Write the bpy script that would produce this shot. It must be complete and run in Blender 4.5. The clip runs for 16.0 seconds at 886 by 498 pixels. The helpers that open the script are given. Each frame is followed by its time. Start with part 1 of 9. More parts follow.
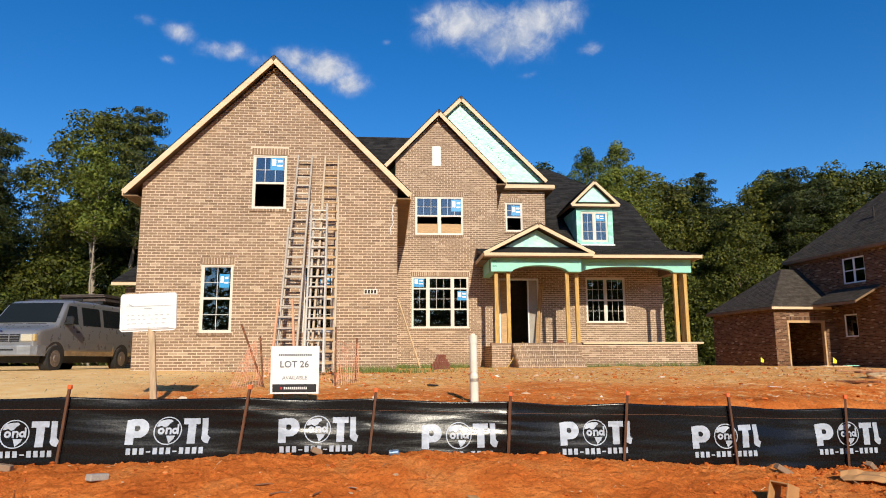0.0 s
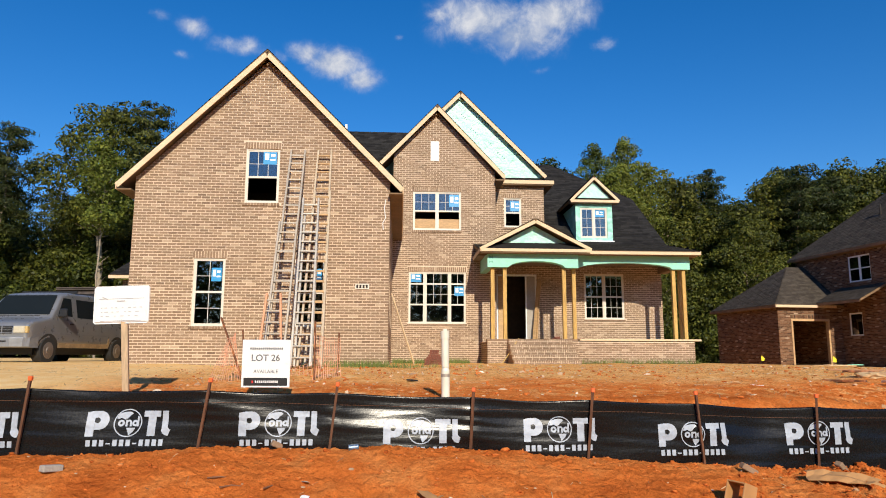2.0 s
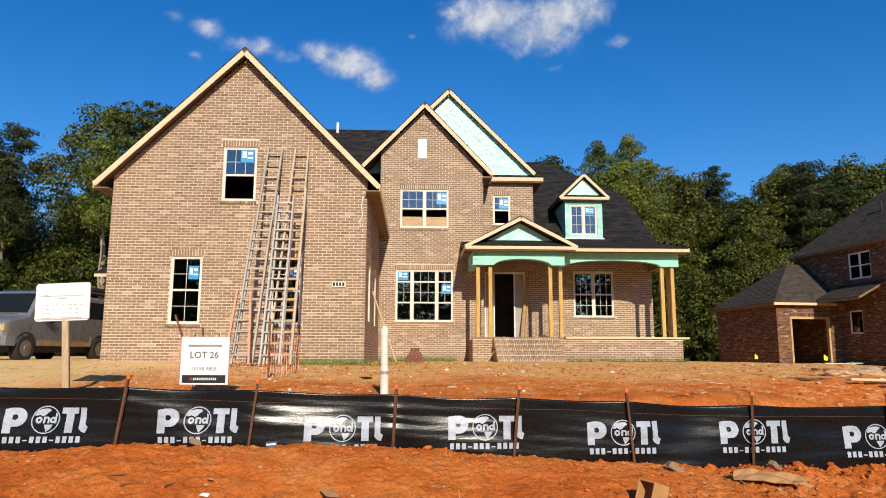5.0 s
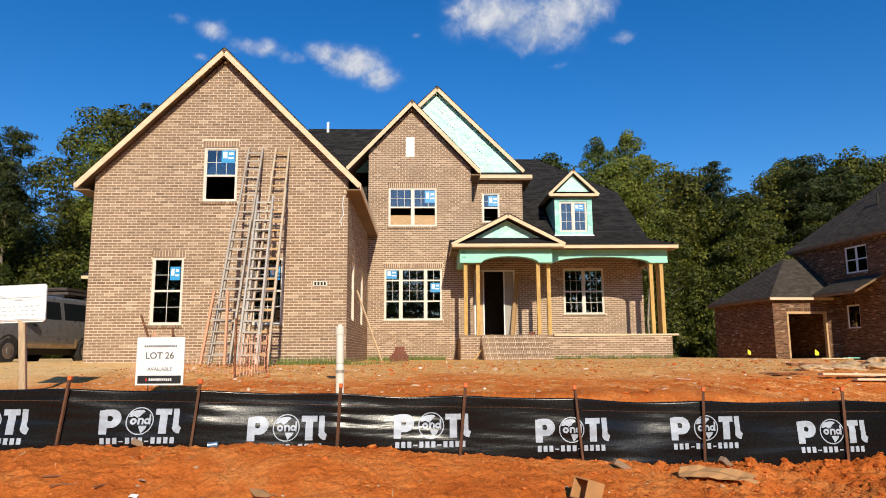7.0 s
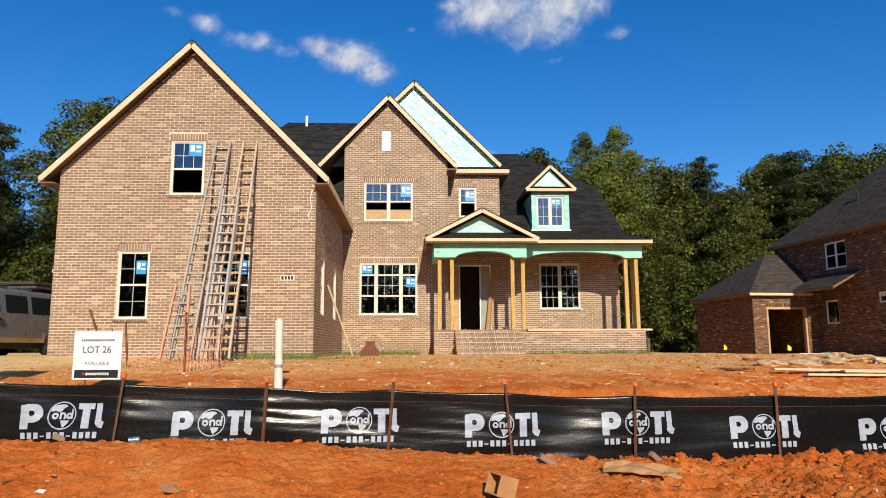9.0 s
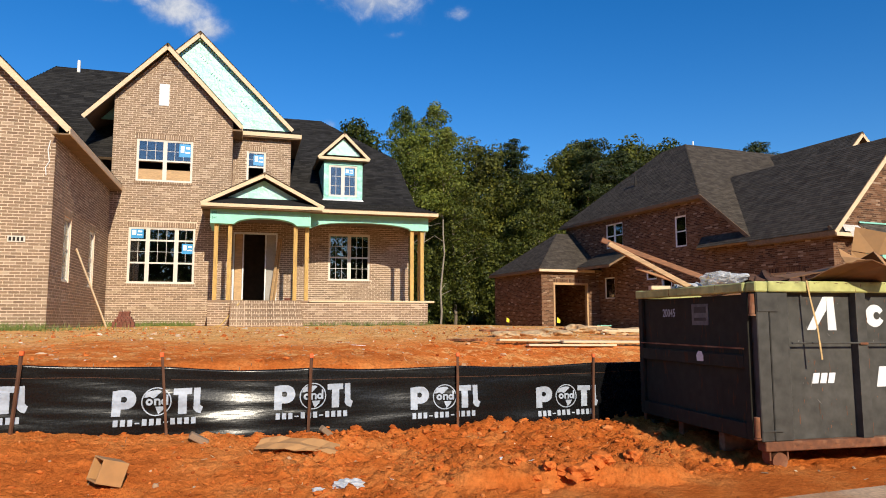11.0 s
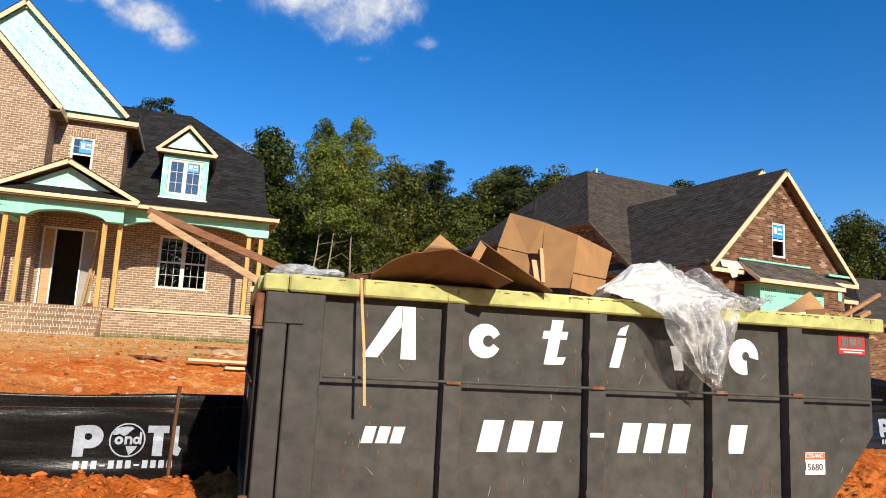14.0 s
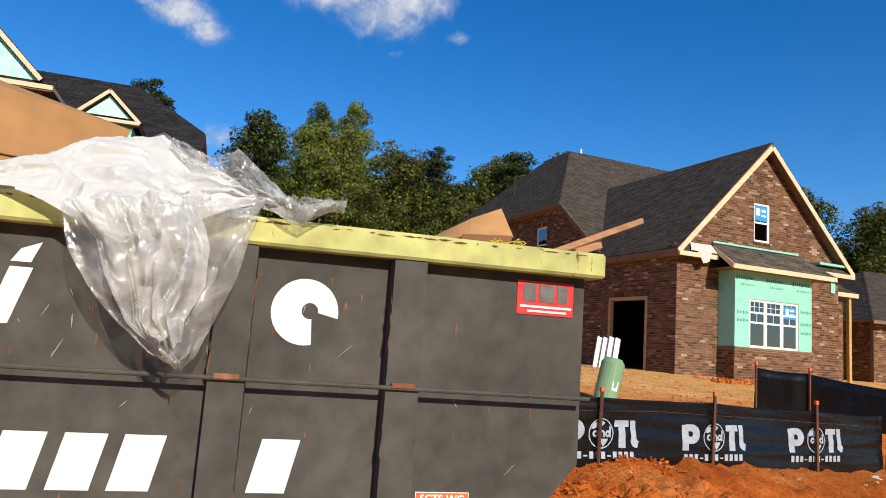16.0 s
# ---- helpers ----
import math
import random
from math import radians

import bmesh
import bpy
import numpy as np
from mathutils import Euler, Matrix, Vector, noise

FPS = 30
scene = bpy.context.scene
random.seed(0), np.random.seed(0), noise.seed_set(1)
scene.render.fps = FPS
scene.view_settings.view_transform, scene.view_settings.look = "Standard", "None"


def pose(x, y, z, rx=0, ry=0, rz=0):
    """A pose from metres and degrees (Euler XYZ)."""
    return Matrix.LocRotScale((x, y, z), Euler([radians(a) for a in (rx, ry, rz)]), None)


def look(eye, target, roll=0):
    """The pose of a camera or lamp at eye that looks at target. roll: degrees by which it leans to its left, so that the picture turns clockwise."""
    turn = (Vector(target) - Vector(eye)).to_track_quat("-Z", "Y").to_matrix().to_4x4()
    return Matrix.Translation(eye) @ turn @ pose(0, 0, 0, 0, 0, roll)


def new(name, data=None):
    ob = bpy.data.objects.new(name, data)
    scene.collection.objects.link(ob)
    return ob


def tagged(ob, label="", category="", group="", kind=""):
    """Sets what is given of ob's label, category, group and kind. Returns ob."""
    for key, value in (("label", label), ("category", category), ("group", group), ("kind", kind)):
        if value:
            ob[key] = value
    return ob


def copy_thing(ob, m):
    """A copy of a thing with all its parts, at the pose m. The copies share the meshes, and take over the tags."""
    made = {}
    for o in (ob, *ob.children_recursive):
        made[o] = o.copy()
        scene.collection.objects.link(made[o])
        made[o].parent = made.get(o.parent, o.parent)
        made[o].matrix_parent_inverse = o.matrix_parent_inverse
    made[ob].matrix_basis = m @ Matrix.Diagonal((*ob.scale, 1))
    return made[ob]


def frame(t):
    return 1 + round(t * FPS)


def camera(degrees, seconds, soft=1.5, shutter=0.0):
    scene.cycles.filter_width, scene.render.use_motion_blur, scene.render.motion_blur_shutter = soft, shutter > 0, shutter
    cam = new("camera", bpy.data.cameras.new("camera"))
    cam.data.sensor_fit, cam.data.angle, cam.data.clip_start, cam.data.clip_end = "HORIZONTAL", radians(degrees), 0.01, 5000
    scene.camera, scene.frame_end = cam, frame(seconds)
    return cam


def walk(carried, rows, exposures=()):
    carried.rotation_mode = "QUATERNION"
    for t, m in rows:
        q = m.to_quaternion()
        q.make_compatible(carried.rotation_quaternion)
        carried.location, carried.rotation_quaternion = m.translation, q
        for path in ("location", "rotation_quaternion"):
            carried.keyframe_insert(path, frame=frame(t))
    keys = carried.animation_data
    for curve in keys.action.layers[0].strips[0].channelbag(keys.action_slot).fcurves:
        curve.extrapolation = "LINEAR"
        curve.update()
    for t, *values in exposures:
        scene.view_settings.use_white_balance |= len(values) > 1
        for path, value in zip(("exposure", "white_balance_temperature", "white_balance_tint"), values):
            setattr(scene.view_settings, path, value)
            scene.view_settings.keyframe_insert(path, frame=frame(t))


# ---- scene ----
cam = camera(65.6, 16.0, soft=1.0)
METRES, EYE, TILT, LEAN, TURN = 13.7, 1.6, 0.0, 0.0, 0.0
ROWS = [
    (0.0, 0.0, 0.0, 0.0, 0.06, 9.24, 0.35),
    (0.5, 0.0116, 0.0011, 0.0, 0.47, 9.24, 0.12),
    (1.0, 0.022, 0.0022, -0.0002, 0.68, 9.23, 0.17),
    (1.5, 0.0311, 0.0031, -0.0003, 0.95, 8.98, -0.02),
    (2.0, 0.0408, 0.0042, -0.0005, 0.93, 8.88, -0.16),
    (2.5, 0.0523, 0.0055, -0.0007, 0.94, 8.95, -0.0),
    (3.0, 0.065, 0.0069, -0.0009, 0.9, 9.14, 0.32),
    (3.5, 0.0779, 0.0086, -0.0011, 0.61, 8.92, -0.03),
    (6.0, 0.145, 0.0175, -0.0022, 2.96, 8.76, 0.03),
    (6.5, 0.1586, 0.0194, -0.0024, 2.97, 8.78, 0.2),
    (7.0, 0.1709, 0.0212, -0.0027, 2.71, 8.67, 0.38),
    (7.5, 0.183, 0.023, -0.0028, 2.76, 8.35, 0.04),
    (8.0, 0.1954, 0.0248, -0.003, 2.68, 8.48, 0.22),
    (10.5, 0.3151, 0.0463, -0.0052, -2.27, 6.84, -0.7),
    (11.0, 0.361, 0.0588, -0.0061, -11.63, 5.95, 0.1),
    (11.5, 0.4091, 0.0737, -0.0059, -19.81, 6.63, 0.06),
    (12.0, 0.4593, 0.0905, -0.0064, -20.64, 7.46, -0.59),
    (12.5, 0.5117, 0.1107, -0.0069, -19.66, 7.39, -1.44),
    (13.0, 0.5661, 0.1331, -0.0073, -18.15, 7.69, -1.52),
    (13.5, 0.6223, 0.1577, -0.0073, -16.96, 8.13, -2.31),
    (14.0, 0.6815, 0.1856, -0.008, -15.73, 8.28, -2.89),
    (14.5, 0.7433, 0.2152, -0.0082, -14.33, 8.56, -3.45),
    (15.0, 0.807, 0.2457, -0.0087, -13.6, 8.59, -4.0),
    (15.5, 0.8739, 0.2756, -0.009, -12.91, 8.49, -4.5),
    (16.0, 0.9442, 0.305, -0.0101, -13.5, 7.77, -4.01),
]
walk(cam, [(t, pose(0, 0, EYE, TILT, LEAN, TURN) @ pose(METRES * x, METRES * y, METRES * z, 90 + pitch, roll, yaw)) for t, x, y, z, yaw, pitch, roll in ROWS],
     [(0, 0.0), (10.3, 0.0), (11.2, 0.08), (12.0, 0.24), (13.0, 0.26), (14.0, 0.22), (15.0, 0.14), (16.0, 0.08)])

# ---- world, sun ----
SUN_EL, SUN_AZ = 28.0, 11.5      # height of the sun; its bearing off the way behind the first camera
world = bpy.data.worlds.new("sky")
scene.world = world
world.use_nodes = True
wn, wl = world.node_tree.nodes, world.node_tree.links
wn.clear()


def wnode(kind, **values):
    n = wn.new(kind)
    for k, v in values.items():
        n.inputs[k].default_value = v
    return n


def wmath(op, a, b=None):
    n = wn.new("ShaderNodeMath")
    n.operation = op
    for i, v in enumerate((a, b)):
        if v is None:
            continue
        if isinstance(v, (int, float)):
            n.inputs[i].default_value = v
        else:
            wl.new(v, n.inputs[i])
    return n.outputs[0]


sky = wn.new("ShaderNodeTexSky")
sky.sky_type = "NISHITA"
sky.sun_disc = False
sky.sun_elevation = radians(SUN_EL)
sky.sun_rotation = radians(180 - SUN_AZ)
sky.air_density, sky.dust_density, sky.ozone_density = 1.0, 0.25, 3.0
sky.altitude = 200
tc = wn.new("ShaderNodeTexCoord")
way = tc.outputs["Generated"]
sep = wn.new("ShaderNodeSeparateXYZ")
wl.new(way, sep.inputs[0])

# fair-weather clouds: bearing (degrees to the right), height, width and depth in degrees, thickness
CLOUDS = [
    (2.6, 27.2, 4.8, 2.0, 1.1), (8.6, 27.4, 4.2, 1.9, 1.05), (5.9, 26.0, 4.6, 1.9, 1.1), (-1.0, 27.6, 2.0, 0.9, 0.7), (12.9, 24.8, 1.7, 0.7, 0.62),
    (-22.2, 25.1, 1.5, 0.9, 0.7), (-18.2, 24.2, 2.7, 1.0, 0.75), (-15.5, 23.8, 2.2, 0.8, 0.6), (-10.4, 23.7, 2.9, 1.5, 1.1), (-12.8, 24.2, 2.2, 1.1, 0.9),
    (-8.2, 22.5, 2.1, 1.2, 0.95), (7.6, 23.2, 1.2, 0.5, 0.55), (-22.9, 23.1, 0.9, 0.5, 0.5), (-4.9, 25.9, 0.7, 0.4, 0.5), (-25.0, 25.6, 1.3, 0.5, 0.45),
    (52.8, 13.7, 3.2, 1.2, 1.0), (55.5, 14.6, 4.0, 1.8, 1.0), (52.0, 8.8, 3.0, 0.6, 0.75), (50.4, 11.6, 0.8, 0.4, 0.5),
    (52.5, 18.4, 1.0, 0.4, 0.55), (2.1, 16.0, 0.9, 0.6, 0.6), (3.6, 15.9, 0.6, 0.3, 0.5), (-6.2, 14.9, 1.8, 1.1, 0.8), (-1.6, 15.1, 2.0, 0.9, 0.7),
    (120.0, 30.0, 9.0, 4.0, 1.0), (-110.0, 35.0, 9.0, 4.0, 1.0), (170.0, 50.0, 9.0, 5.0, 1.0), (-60.0, 40.0, 8.0, 3.0, 1.0)]
bearing = wmath("MULTIPLY", wmath("ARCTAN2", sep.outputs[0], sep.outputs[1]), 180 / math.pi)
height = wmath("MULTIPLY", wmath("ARCSINE", sep.outputs[2]), 180 / math.pi)
puff = wnode("ShaderNodeTexNoise", Scale=26.0, Detail=7.0, Roughness=0.62, Distortion=0.25)
wl.new(way, puff.inputs["Vector"])
wisp = wnode("ShaderNodeTexNoise", Scale=9.0, Detail=4.0, Roughness=0.6)
wl.new(way, wisp.inputs["Vector"])
total = None
for b, h, w, d, k in CLOUDS:
    du = wmath("DIVIDE", wmath("SUBTRACT", bearing, b), w)
    dv = wmath("DIVIDE", wmath("SUBTRACT", height, h), d)
    r2 = wmath("ADD", wmath("MULTIPLY", du, du), wmath("MULTIPLY", dv, dv))
    one = wmath("MULTIPLY", wmath("EXPONENT", wmath("MULTIPLY", r2, -1.0)), k)
    total = one if total is None else wmath("MAXIMUM", total, one)
ragged = wmath("ADD", wmath("MULTIPLY", puff.outputs["Fac"], 1.15), wmath("MULTIPLY", wisp.outputs["Fac"], 0.5))
ragged = wmath("ADD", total, wmath("SUBTRACT", ragged, 1.14))
ramp = wn.new("ShaderNodeMapRange")
ramp.interpolation_type = "SMOOTHERSTEP"
ramp.inputs["From Min"].default_value, ramp.inputs["From Max"].default_value = -0.12, 0.95
wl.new(ragged, ramp.inputs["Value"])
gate = wn.new("ShaderNodeMapRange")
gate.inputs["From Min"].default_value, gate.inputs["From Max"].default_value = 0.10, 0.50
wl.new(total, gate.inputs["Value"])
cover = wmath("MULTIPLY", ramp.outputs[0], gate.outputs[0])
tone = wn.new("ShaderNodeValToRGB")
tone.color_ramp.elements[0].position, tone.color_ramp.elements[0].color = 0.40, (4.0, 4.7, 6.2, 1)
tone.color_ramp.elements[1].position, tone.color_ramp.elements[1].color = 0.64, (7.4, 7.5, 7.9, 1)
wl.new(puff.outputs["Fac"], tone.inputs[0])
mix = wn.new("ShaderNodeMix")
mix.data_type = "RGBA"
wl.new(cover, mix.inputs[0])
deep = wn.new("ShaderNodeHueSaturation")
deep.inputs["Saturation"].default_value = 1.38
wl.new(sky.outputs[0], deep.inputs["Color"])
tint = wn.new("ShaderNodeMix")
tint.data_type, tint.blend_type = "RGBA", "MULTIPLY"
tint.inputs[0].default_value = 1.0
tint.inputs[7].default_value = (1.06, 1.14, 1.34, 1)
wl.new(deep.outputs[0], tint.inputs[6])
wl.new(tint.outputs[2], mix.inputs[6])
wl.new(tone.outputs[0], mix.inputs[7])
back = wnode("ShaderNodeBackground", Strength=0.10)
wl.new(mix.outputs[2], back.inputs["Color"])
out = wn.new("ShaderNodeOutputWorld")
wl.new(back.outputs[0], out.inputs["Surface"])

sun = new("sun", bpy.data.lights.new("sun", "SUN"))
sun.data.energy, sun.data.angle, sun.data.color = 5.0, radians(0.53), (1.0, 0.895, 0.72)
sun.matrix_world = look((math.sin(radians(SUN_AZ)) * 40, -math.cos(radians(SUN_AZ)) * 40, 40 * math.tan(radians(SUN_EL))), (0, 0, 0))
scene.view_settings.exposure = 0.0


# ---- materials ----
def material(name, base, rough=0.6, metal=0.0, vary=0.12, grain=30.0, patch=2.0, bump=0.15, depth=0.004,
             other=None, other_at=0.6, per_piece=0.0, piece_tones=None, object_random=False, spec=0.5, stretch=(1, 1, 1)):
    """A surface with two scales of uneven colour, a second colour in patches, a fine relief and tones that differ from piece to piece."""
    m = bpy.data.materials.new(name)
    m.use_nodes = True
    n, l = m.node_tree.nodes, m.node_tree.links
    bsdf = n["Principled BSDF"]
    bsdf.inputs["Roughness"].default_value = rough
    bsdf.inputs["Metallic"].default_value = metal
    bsdf.inputs["Specular IOR Level"].default_value = spec
    co = n.new("ShaderNodeTexCoord")
    mp = n.new("ShaderNodeMapping")
    mp.inputs["Scale"].default_value = stretch
    l.new(co.outputs["Object"], mp.inputs["Vector"])

    def tex(scale, detail):
        t = n.new("ShaderNodeTexNoise")
        t.inputs["Scale"].default_value, t.inputs["Detail"].default_value = scale, detail
        l.new(mp.outputs[0], t.inputs["Vector"])
        return t.outputs["Fac"]

    def blend(kind, fac, a, b):
        x = n.new("ShaderNodeMix")
        x.data_type, x.blend_type = "RGBA", kind
        for slot, v in ((0, fac), (6, a), (7, b)):
            if isinstance(v, (int, float)):
                x.inputs[slot].default_value = v
            elif isinstance(v, tuple):
                x.inputs[slot].default_value = (*v[:3], 1)
            else:
                l.new(v, x.inputs[slot])
        return x.outputs[2]

    def ranged(v, a, b, c, d):
        r = n.new("ShaderNodeMapRange")
        r.inputs["From Min"].default_value, r.inputs["From Max"].default_value = a, b
        r.inputs["To Min"].default_value, r.inputs["To Max"].default_value = c, d
        l.new(v, r.inputs["Value"])
        return r.outputs[0]

    fine, broad = tex(grain, 5), tex(patch, 4)
    colour = None
    if piece_tones:
        if object_random:
            pick = n.new("ShaderNodeObjectInfo").outputs["Random"]
        else:
            pick = n.new("ShaderNodeNewGeometry").outputs["Random Per Island"]
        r = n.new("ShaderNodeValToRGB")
        while len(r.color_ramp.elements) < len(piece_tones):
            r.color_ramp.elements.new(0.5)
        for e, (at, c) in zip(r.color_ramp.elements, piece_tones):
            e.position, e.color = at, (*c, 1)
        l.new(pick, r.inputs[0])
        colour = r.outputs[0]
    else:
        colour = base
    if other:
        colour = blend("MIX", ranged(broad, other_at - 0.06, other_at + 0.06, 0, 1), colour, other)
    lo, hi = 1 - vary, 1 + vary
    shade1 = ranged(fine, 0.3, 0.7, lo, hi)
    shade2 = ranged(broad, 0.3, 0.7, 1 - vary * 0.8, 1 + vary * 0.8)
    mul = n.new("ShaderNodeMath")
    mul.operation = "MULTIPLY"
    l.new(shade1, mul.inputs[0])
    l.new(shade2, mul.inputs[1])
    grey = n.new("ShaderNodeCombineXYZ")
    for i in range(3):
        l.new(mul.outputs[0], grey.inputs[i])
    colour = blend("MULTIPLY", 1.0, colour, grey.outputs[0])
    l.new(colour, bsdf.inputs["Base Color"])
    l.new(ranged(fine, 0.3, 0.7, max(0.02, rough - 0.08), min(1, rough + 0.08)), bsdf.inputs["Roughness"])
    if bump:
        bp = n.new("ShaderNodeBump")
        bp.inputs["Strength"].default_value, bp.inputs["Distance"].default_value = bump, depth
        l.new(fine, bp.inputs["Height"])
        l.new(bp.outputs[0], bsdf.inputs["Normal"])
    return m


BRICK_TONES = [(0.0, (0.200, 0.133, 0.088)), (0.10, (0.255, 0.170, 0.110)), (0.5, (0.285, 0.192, 0.125)), (0.90, (0.320, 0.220, 0.145)), (1.0, (0.48, 0.36, 0.25))]
RED_TONES = [(0.0, (0.060, 0.031, 0.019)), (0.25, (0.118, 0.056, 0.029)), (0.65, (0.178, 0.084, 0.042)), (0.86, (0.215, 0.112, 0.062)), (0.95, (0.27, 0.16, 0.098)), (1.0, (0.44, 0.32, 0.225))]
M = {}
M["brick"] = material("tan_brick", (0.3, 0.2, 0.15), 0.85, piece_tones=BRICK_TONES, spec=0.2, vary=0.09, grain=60, patch=1.2, bump=0.4)
M["brick_piece"] = material("tan_brick_piece", (0.3, 0.2, 0.15), 0.85, piece_tones=BRICK_TONES, object_random=True, spec=0.2, vary=0.09, grain=60, patch=1.2, bump=0.4)
M["mortar"] = material("buff_mortar", (0.72, 0.575, 0.43), 0.9, spec=0.2, vary=0.12, grain=90, patch=0.8, bump=0.4)
M["red_brick"] = material("red_brown_brick", (0.3, 0.15, 0.1), 0.85, piece_tones=RED_TONES, spec=0.2, vary=0.12, grain=60, patch=1.2, bump=0.4)
M["red_mortar"] = material("pale_mortar", (0.235, 0.160, 0.105), 0.9, spec=0.2, vary=0.15, grain=90, patch=0.8, bump=0.4)
M["shingle"] = material("charcoal_shingle", (0.03, 0.028, 0.026), 0.95, spec=0.12, vary=0.3, grain=40, patch=3, bump=0.5, depth=0.006,
                        piece_tones=[(0, (0.016, 0.015, 0.0145)), (1, (0.036, 0.034, 0.032))])
M["grey_shingle"] = material("grey_shingle", (0.05, 0.044, 0.037), 0.95, spec=0.12, vary=0.28, grain=40, patch=3, bump=0.5, depth=0.006,
                             piece_tones=[(0, (0.055, 0.045, 0.036)), (1, (0.088, 0.073, 0.058))])
M["fascia"] = material("pine_fascia", (0.72, 0.54, 0.34), 0.7, vary=0.12, grain=14, patch=1.2, stretch=(1, 1, 6), bump=0.1)
M["post"] = material("treated_pine", (0.52, 0.32, 0.09), 0.7, vary=0.25, grain=10, patch=1.5, stretch=(5, 5, 0.6), bump=0.1)
# raw sheathing, its brown darkened for the shade under eaves and porch
M["soffit"] = material("shaded_raw_sheathing", (0.20, 0.125, 0.066), 0.85, vary=0.2, grain=12, patch=2)
M["teal"] = material("mint_wrap", (0.28, 0.66, 0.52), 0.45, vary=0.06, grain=5, patch=1.5, bump=0.6, depth=0.02)
M["teal_pale"] = material("pale_mint_wrap", (0.44, 0.77, 0.65), 0.4, vary=0.12, grain=5, patch=1.5, bump=0.9, depth=0.05, other=(0.33, 0.70, 0.57), other_at=0.58)
M["teal_wrinkle"] = material("wrinkled_mint_wrap", (0.29, 0.68, 0.54), 0.4, vary=0.15, grain=6, patch=2.5, bump=1.0, depth=0.06, other=(0.50, 0.80, 0.70), other_at=0.60)
M["ink"] = material("green_ink", (0.07, 0.30, 0.22), 0.6, vary=0.05, bump=0)
M["vinyl"] = material("cream_vinyl", (0.68, 0.63, 0.54), 0.4, vary=0.03, bump=0.03)
M["white_vinyl"] = material("white_vinyl", (0.80, 0.80, 0.78), 0.4, vary=0.03, bump=0.03)
M["dark"] = material("dark_interior", (0.03, 0.026, 0.022), 0.9, vary=0.1)
M["ply"] = material("plywood", (0.52, 0.33, 0.16), 0.7, vary=0.15, grain=8, patch=2, stretch=(1, 1, 5))
M["board_pale"] = material("pale_felt", (0.62, 0.58, 0.52), 0.7, vary=0.12, grain=12, patch=3)
M["blue"] = material("blue_sticker", (0.03, 0.30, 0.62), 0.4, vary=0.03, bump=0)
M["white"] = material("white_paint", (0.80, 0.80, 0.78), 0.5, vary=0.05, bump=0.05, grain=12)
M["rust"] = material("rusty_steel", (0.16, 0.06, 0.025), 0.8, vary=0.3, grain=40, patch=8, other=(0.30, 0.11, 0.04), other_at=0.55)
M["orange"] = material("orange_cap", (0.85, 0.14, 0.03), 0.5, vary=0.06, bump=0)
M["concrete"] = material("concrete", (0.36, 0.33, 0.29), 0.9, vary=0.15, grain=50, patch=2, bump=0.3)
# dark brown for floors, partitions and wall backs, standing for unlit rooms
M["dark_wood"] = material("unlit_wood", (0.10, 0.065, 0.04), 0.9, vary=0.2, grain=6, patch=1.5)
M["silver"] = material("aluminium", (0.44, 0.38, 0.31), 0.5, metal=0.35, vary=0.12, grain=20, patch=3)
M["bright_rail"] = material("bright_aluminium", (0.50, 0.46, 0.40), 0.42, metal=0.35, vary=0.10, grain=20, patch=3)
M["weathered_rail"] = material("weathered_rail", (0.50, 0.40, 0.28), 0.6, vary=0.14, grain=20, patch=3)
M["ladder_orange"] = material("fibreglass_rail", (0.62, 0.30, 0.16), 0.6, vary=0.12, grain=20, patch=3)


def glass(name, tint=(0.60, 0.66, 0.64)):
    m = bpy.data.materials.new(name)
    m.use_nodes = True
    n, l = m.node_tree.nodes, m.node_tree.links
    n.clear()
    o = n.new("ShaderNodeOutputMaterial")
    t = n.new("ShaderNodeBsdfTransparent")
    t.inputs[0].default_value = (*tint, 1)
    g = n.new("ShaderNodeBsdfGlossy")
    g.inputs["Roughness"].default_value = 0.02
    f = n.new("ShaderNodeFresnel")
    f.inputs[0].default_value = 2.6
    a = n.new("ShaderNodeMixShader")
    l.new(f.outputs[0], a.inputs[0])
    l.new(t.outputs[0], a.inputs[1])
    l.new(g.outputs[0], a.inputs[2])
    l.new(a.outputs[0], o.inputs[0])
    return m


M["glass"] = glass("window_glass")


# ---- mesh helpers ----
BASE = {}      # what is taken off the coordinates of a thing's parts: its own base


def thing(name, base=(0, 0, 0), turn=0.0, place=None, label="", category="", group="", kind=""):
    """An Empty at the base of a thing. base is given in the plan's own axes, which are turned by so many degrees about the origin."""
    e = new(name)
    b = Vector(base)
    e.matrix_basis = (pose(0, 0, 0, 0, 0, turn) @ Matrix.Translation(b)) if place is None else place
    BASE[e.name] = b
    e.empty_display_size = 0.2
    return tagged(e, label, category, group, kind)


def part(name, bm, mat, parent, label="", smooth=False, kind=""):
    me = bpy.data.meshes.new(name)
    if isinstance(bm, tuple):
        me.from_pydata(*bm)
        off = BASE[parent.name] if parent else Vector()
        me.transform(Matrix.Translation(-off))
    else:
        bmesh.ops.recalc_face_normals(bm, faces=bm.faces)
        if parent:
            bm.transform(Matrix.Translation(-BASE[parent.name]))
        bm.to_mesh(me)
        bm.free()
    for x in (mat if isinstance(mat, (list, tuple)) else [mat]):
        me.materials.append(x)
    if smooth:
        for p in me.polygons:
            p.use_smooth = True
    ob = new(name, me)
    if parent:
        ob.parent = parent
        BASE[ob.name] = BASE[parent.name]
    return tagged(ob, label, kind=kind)


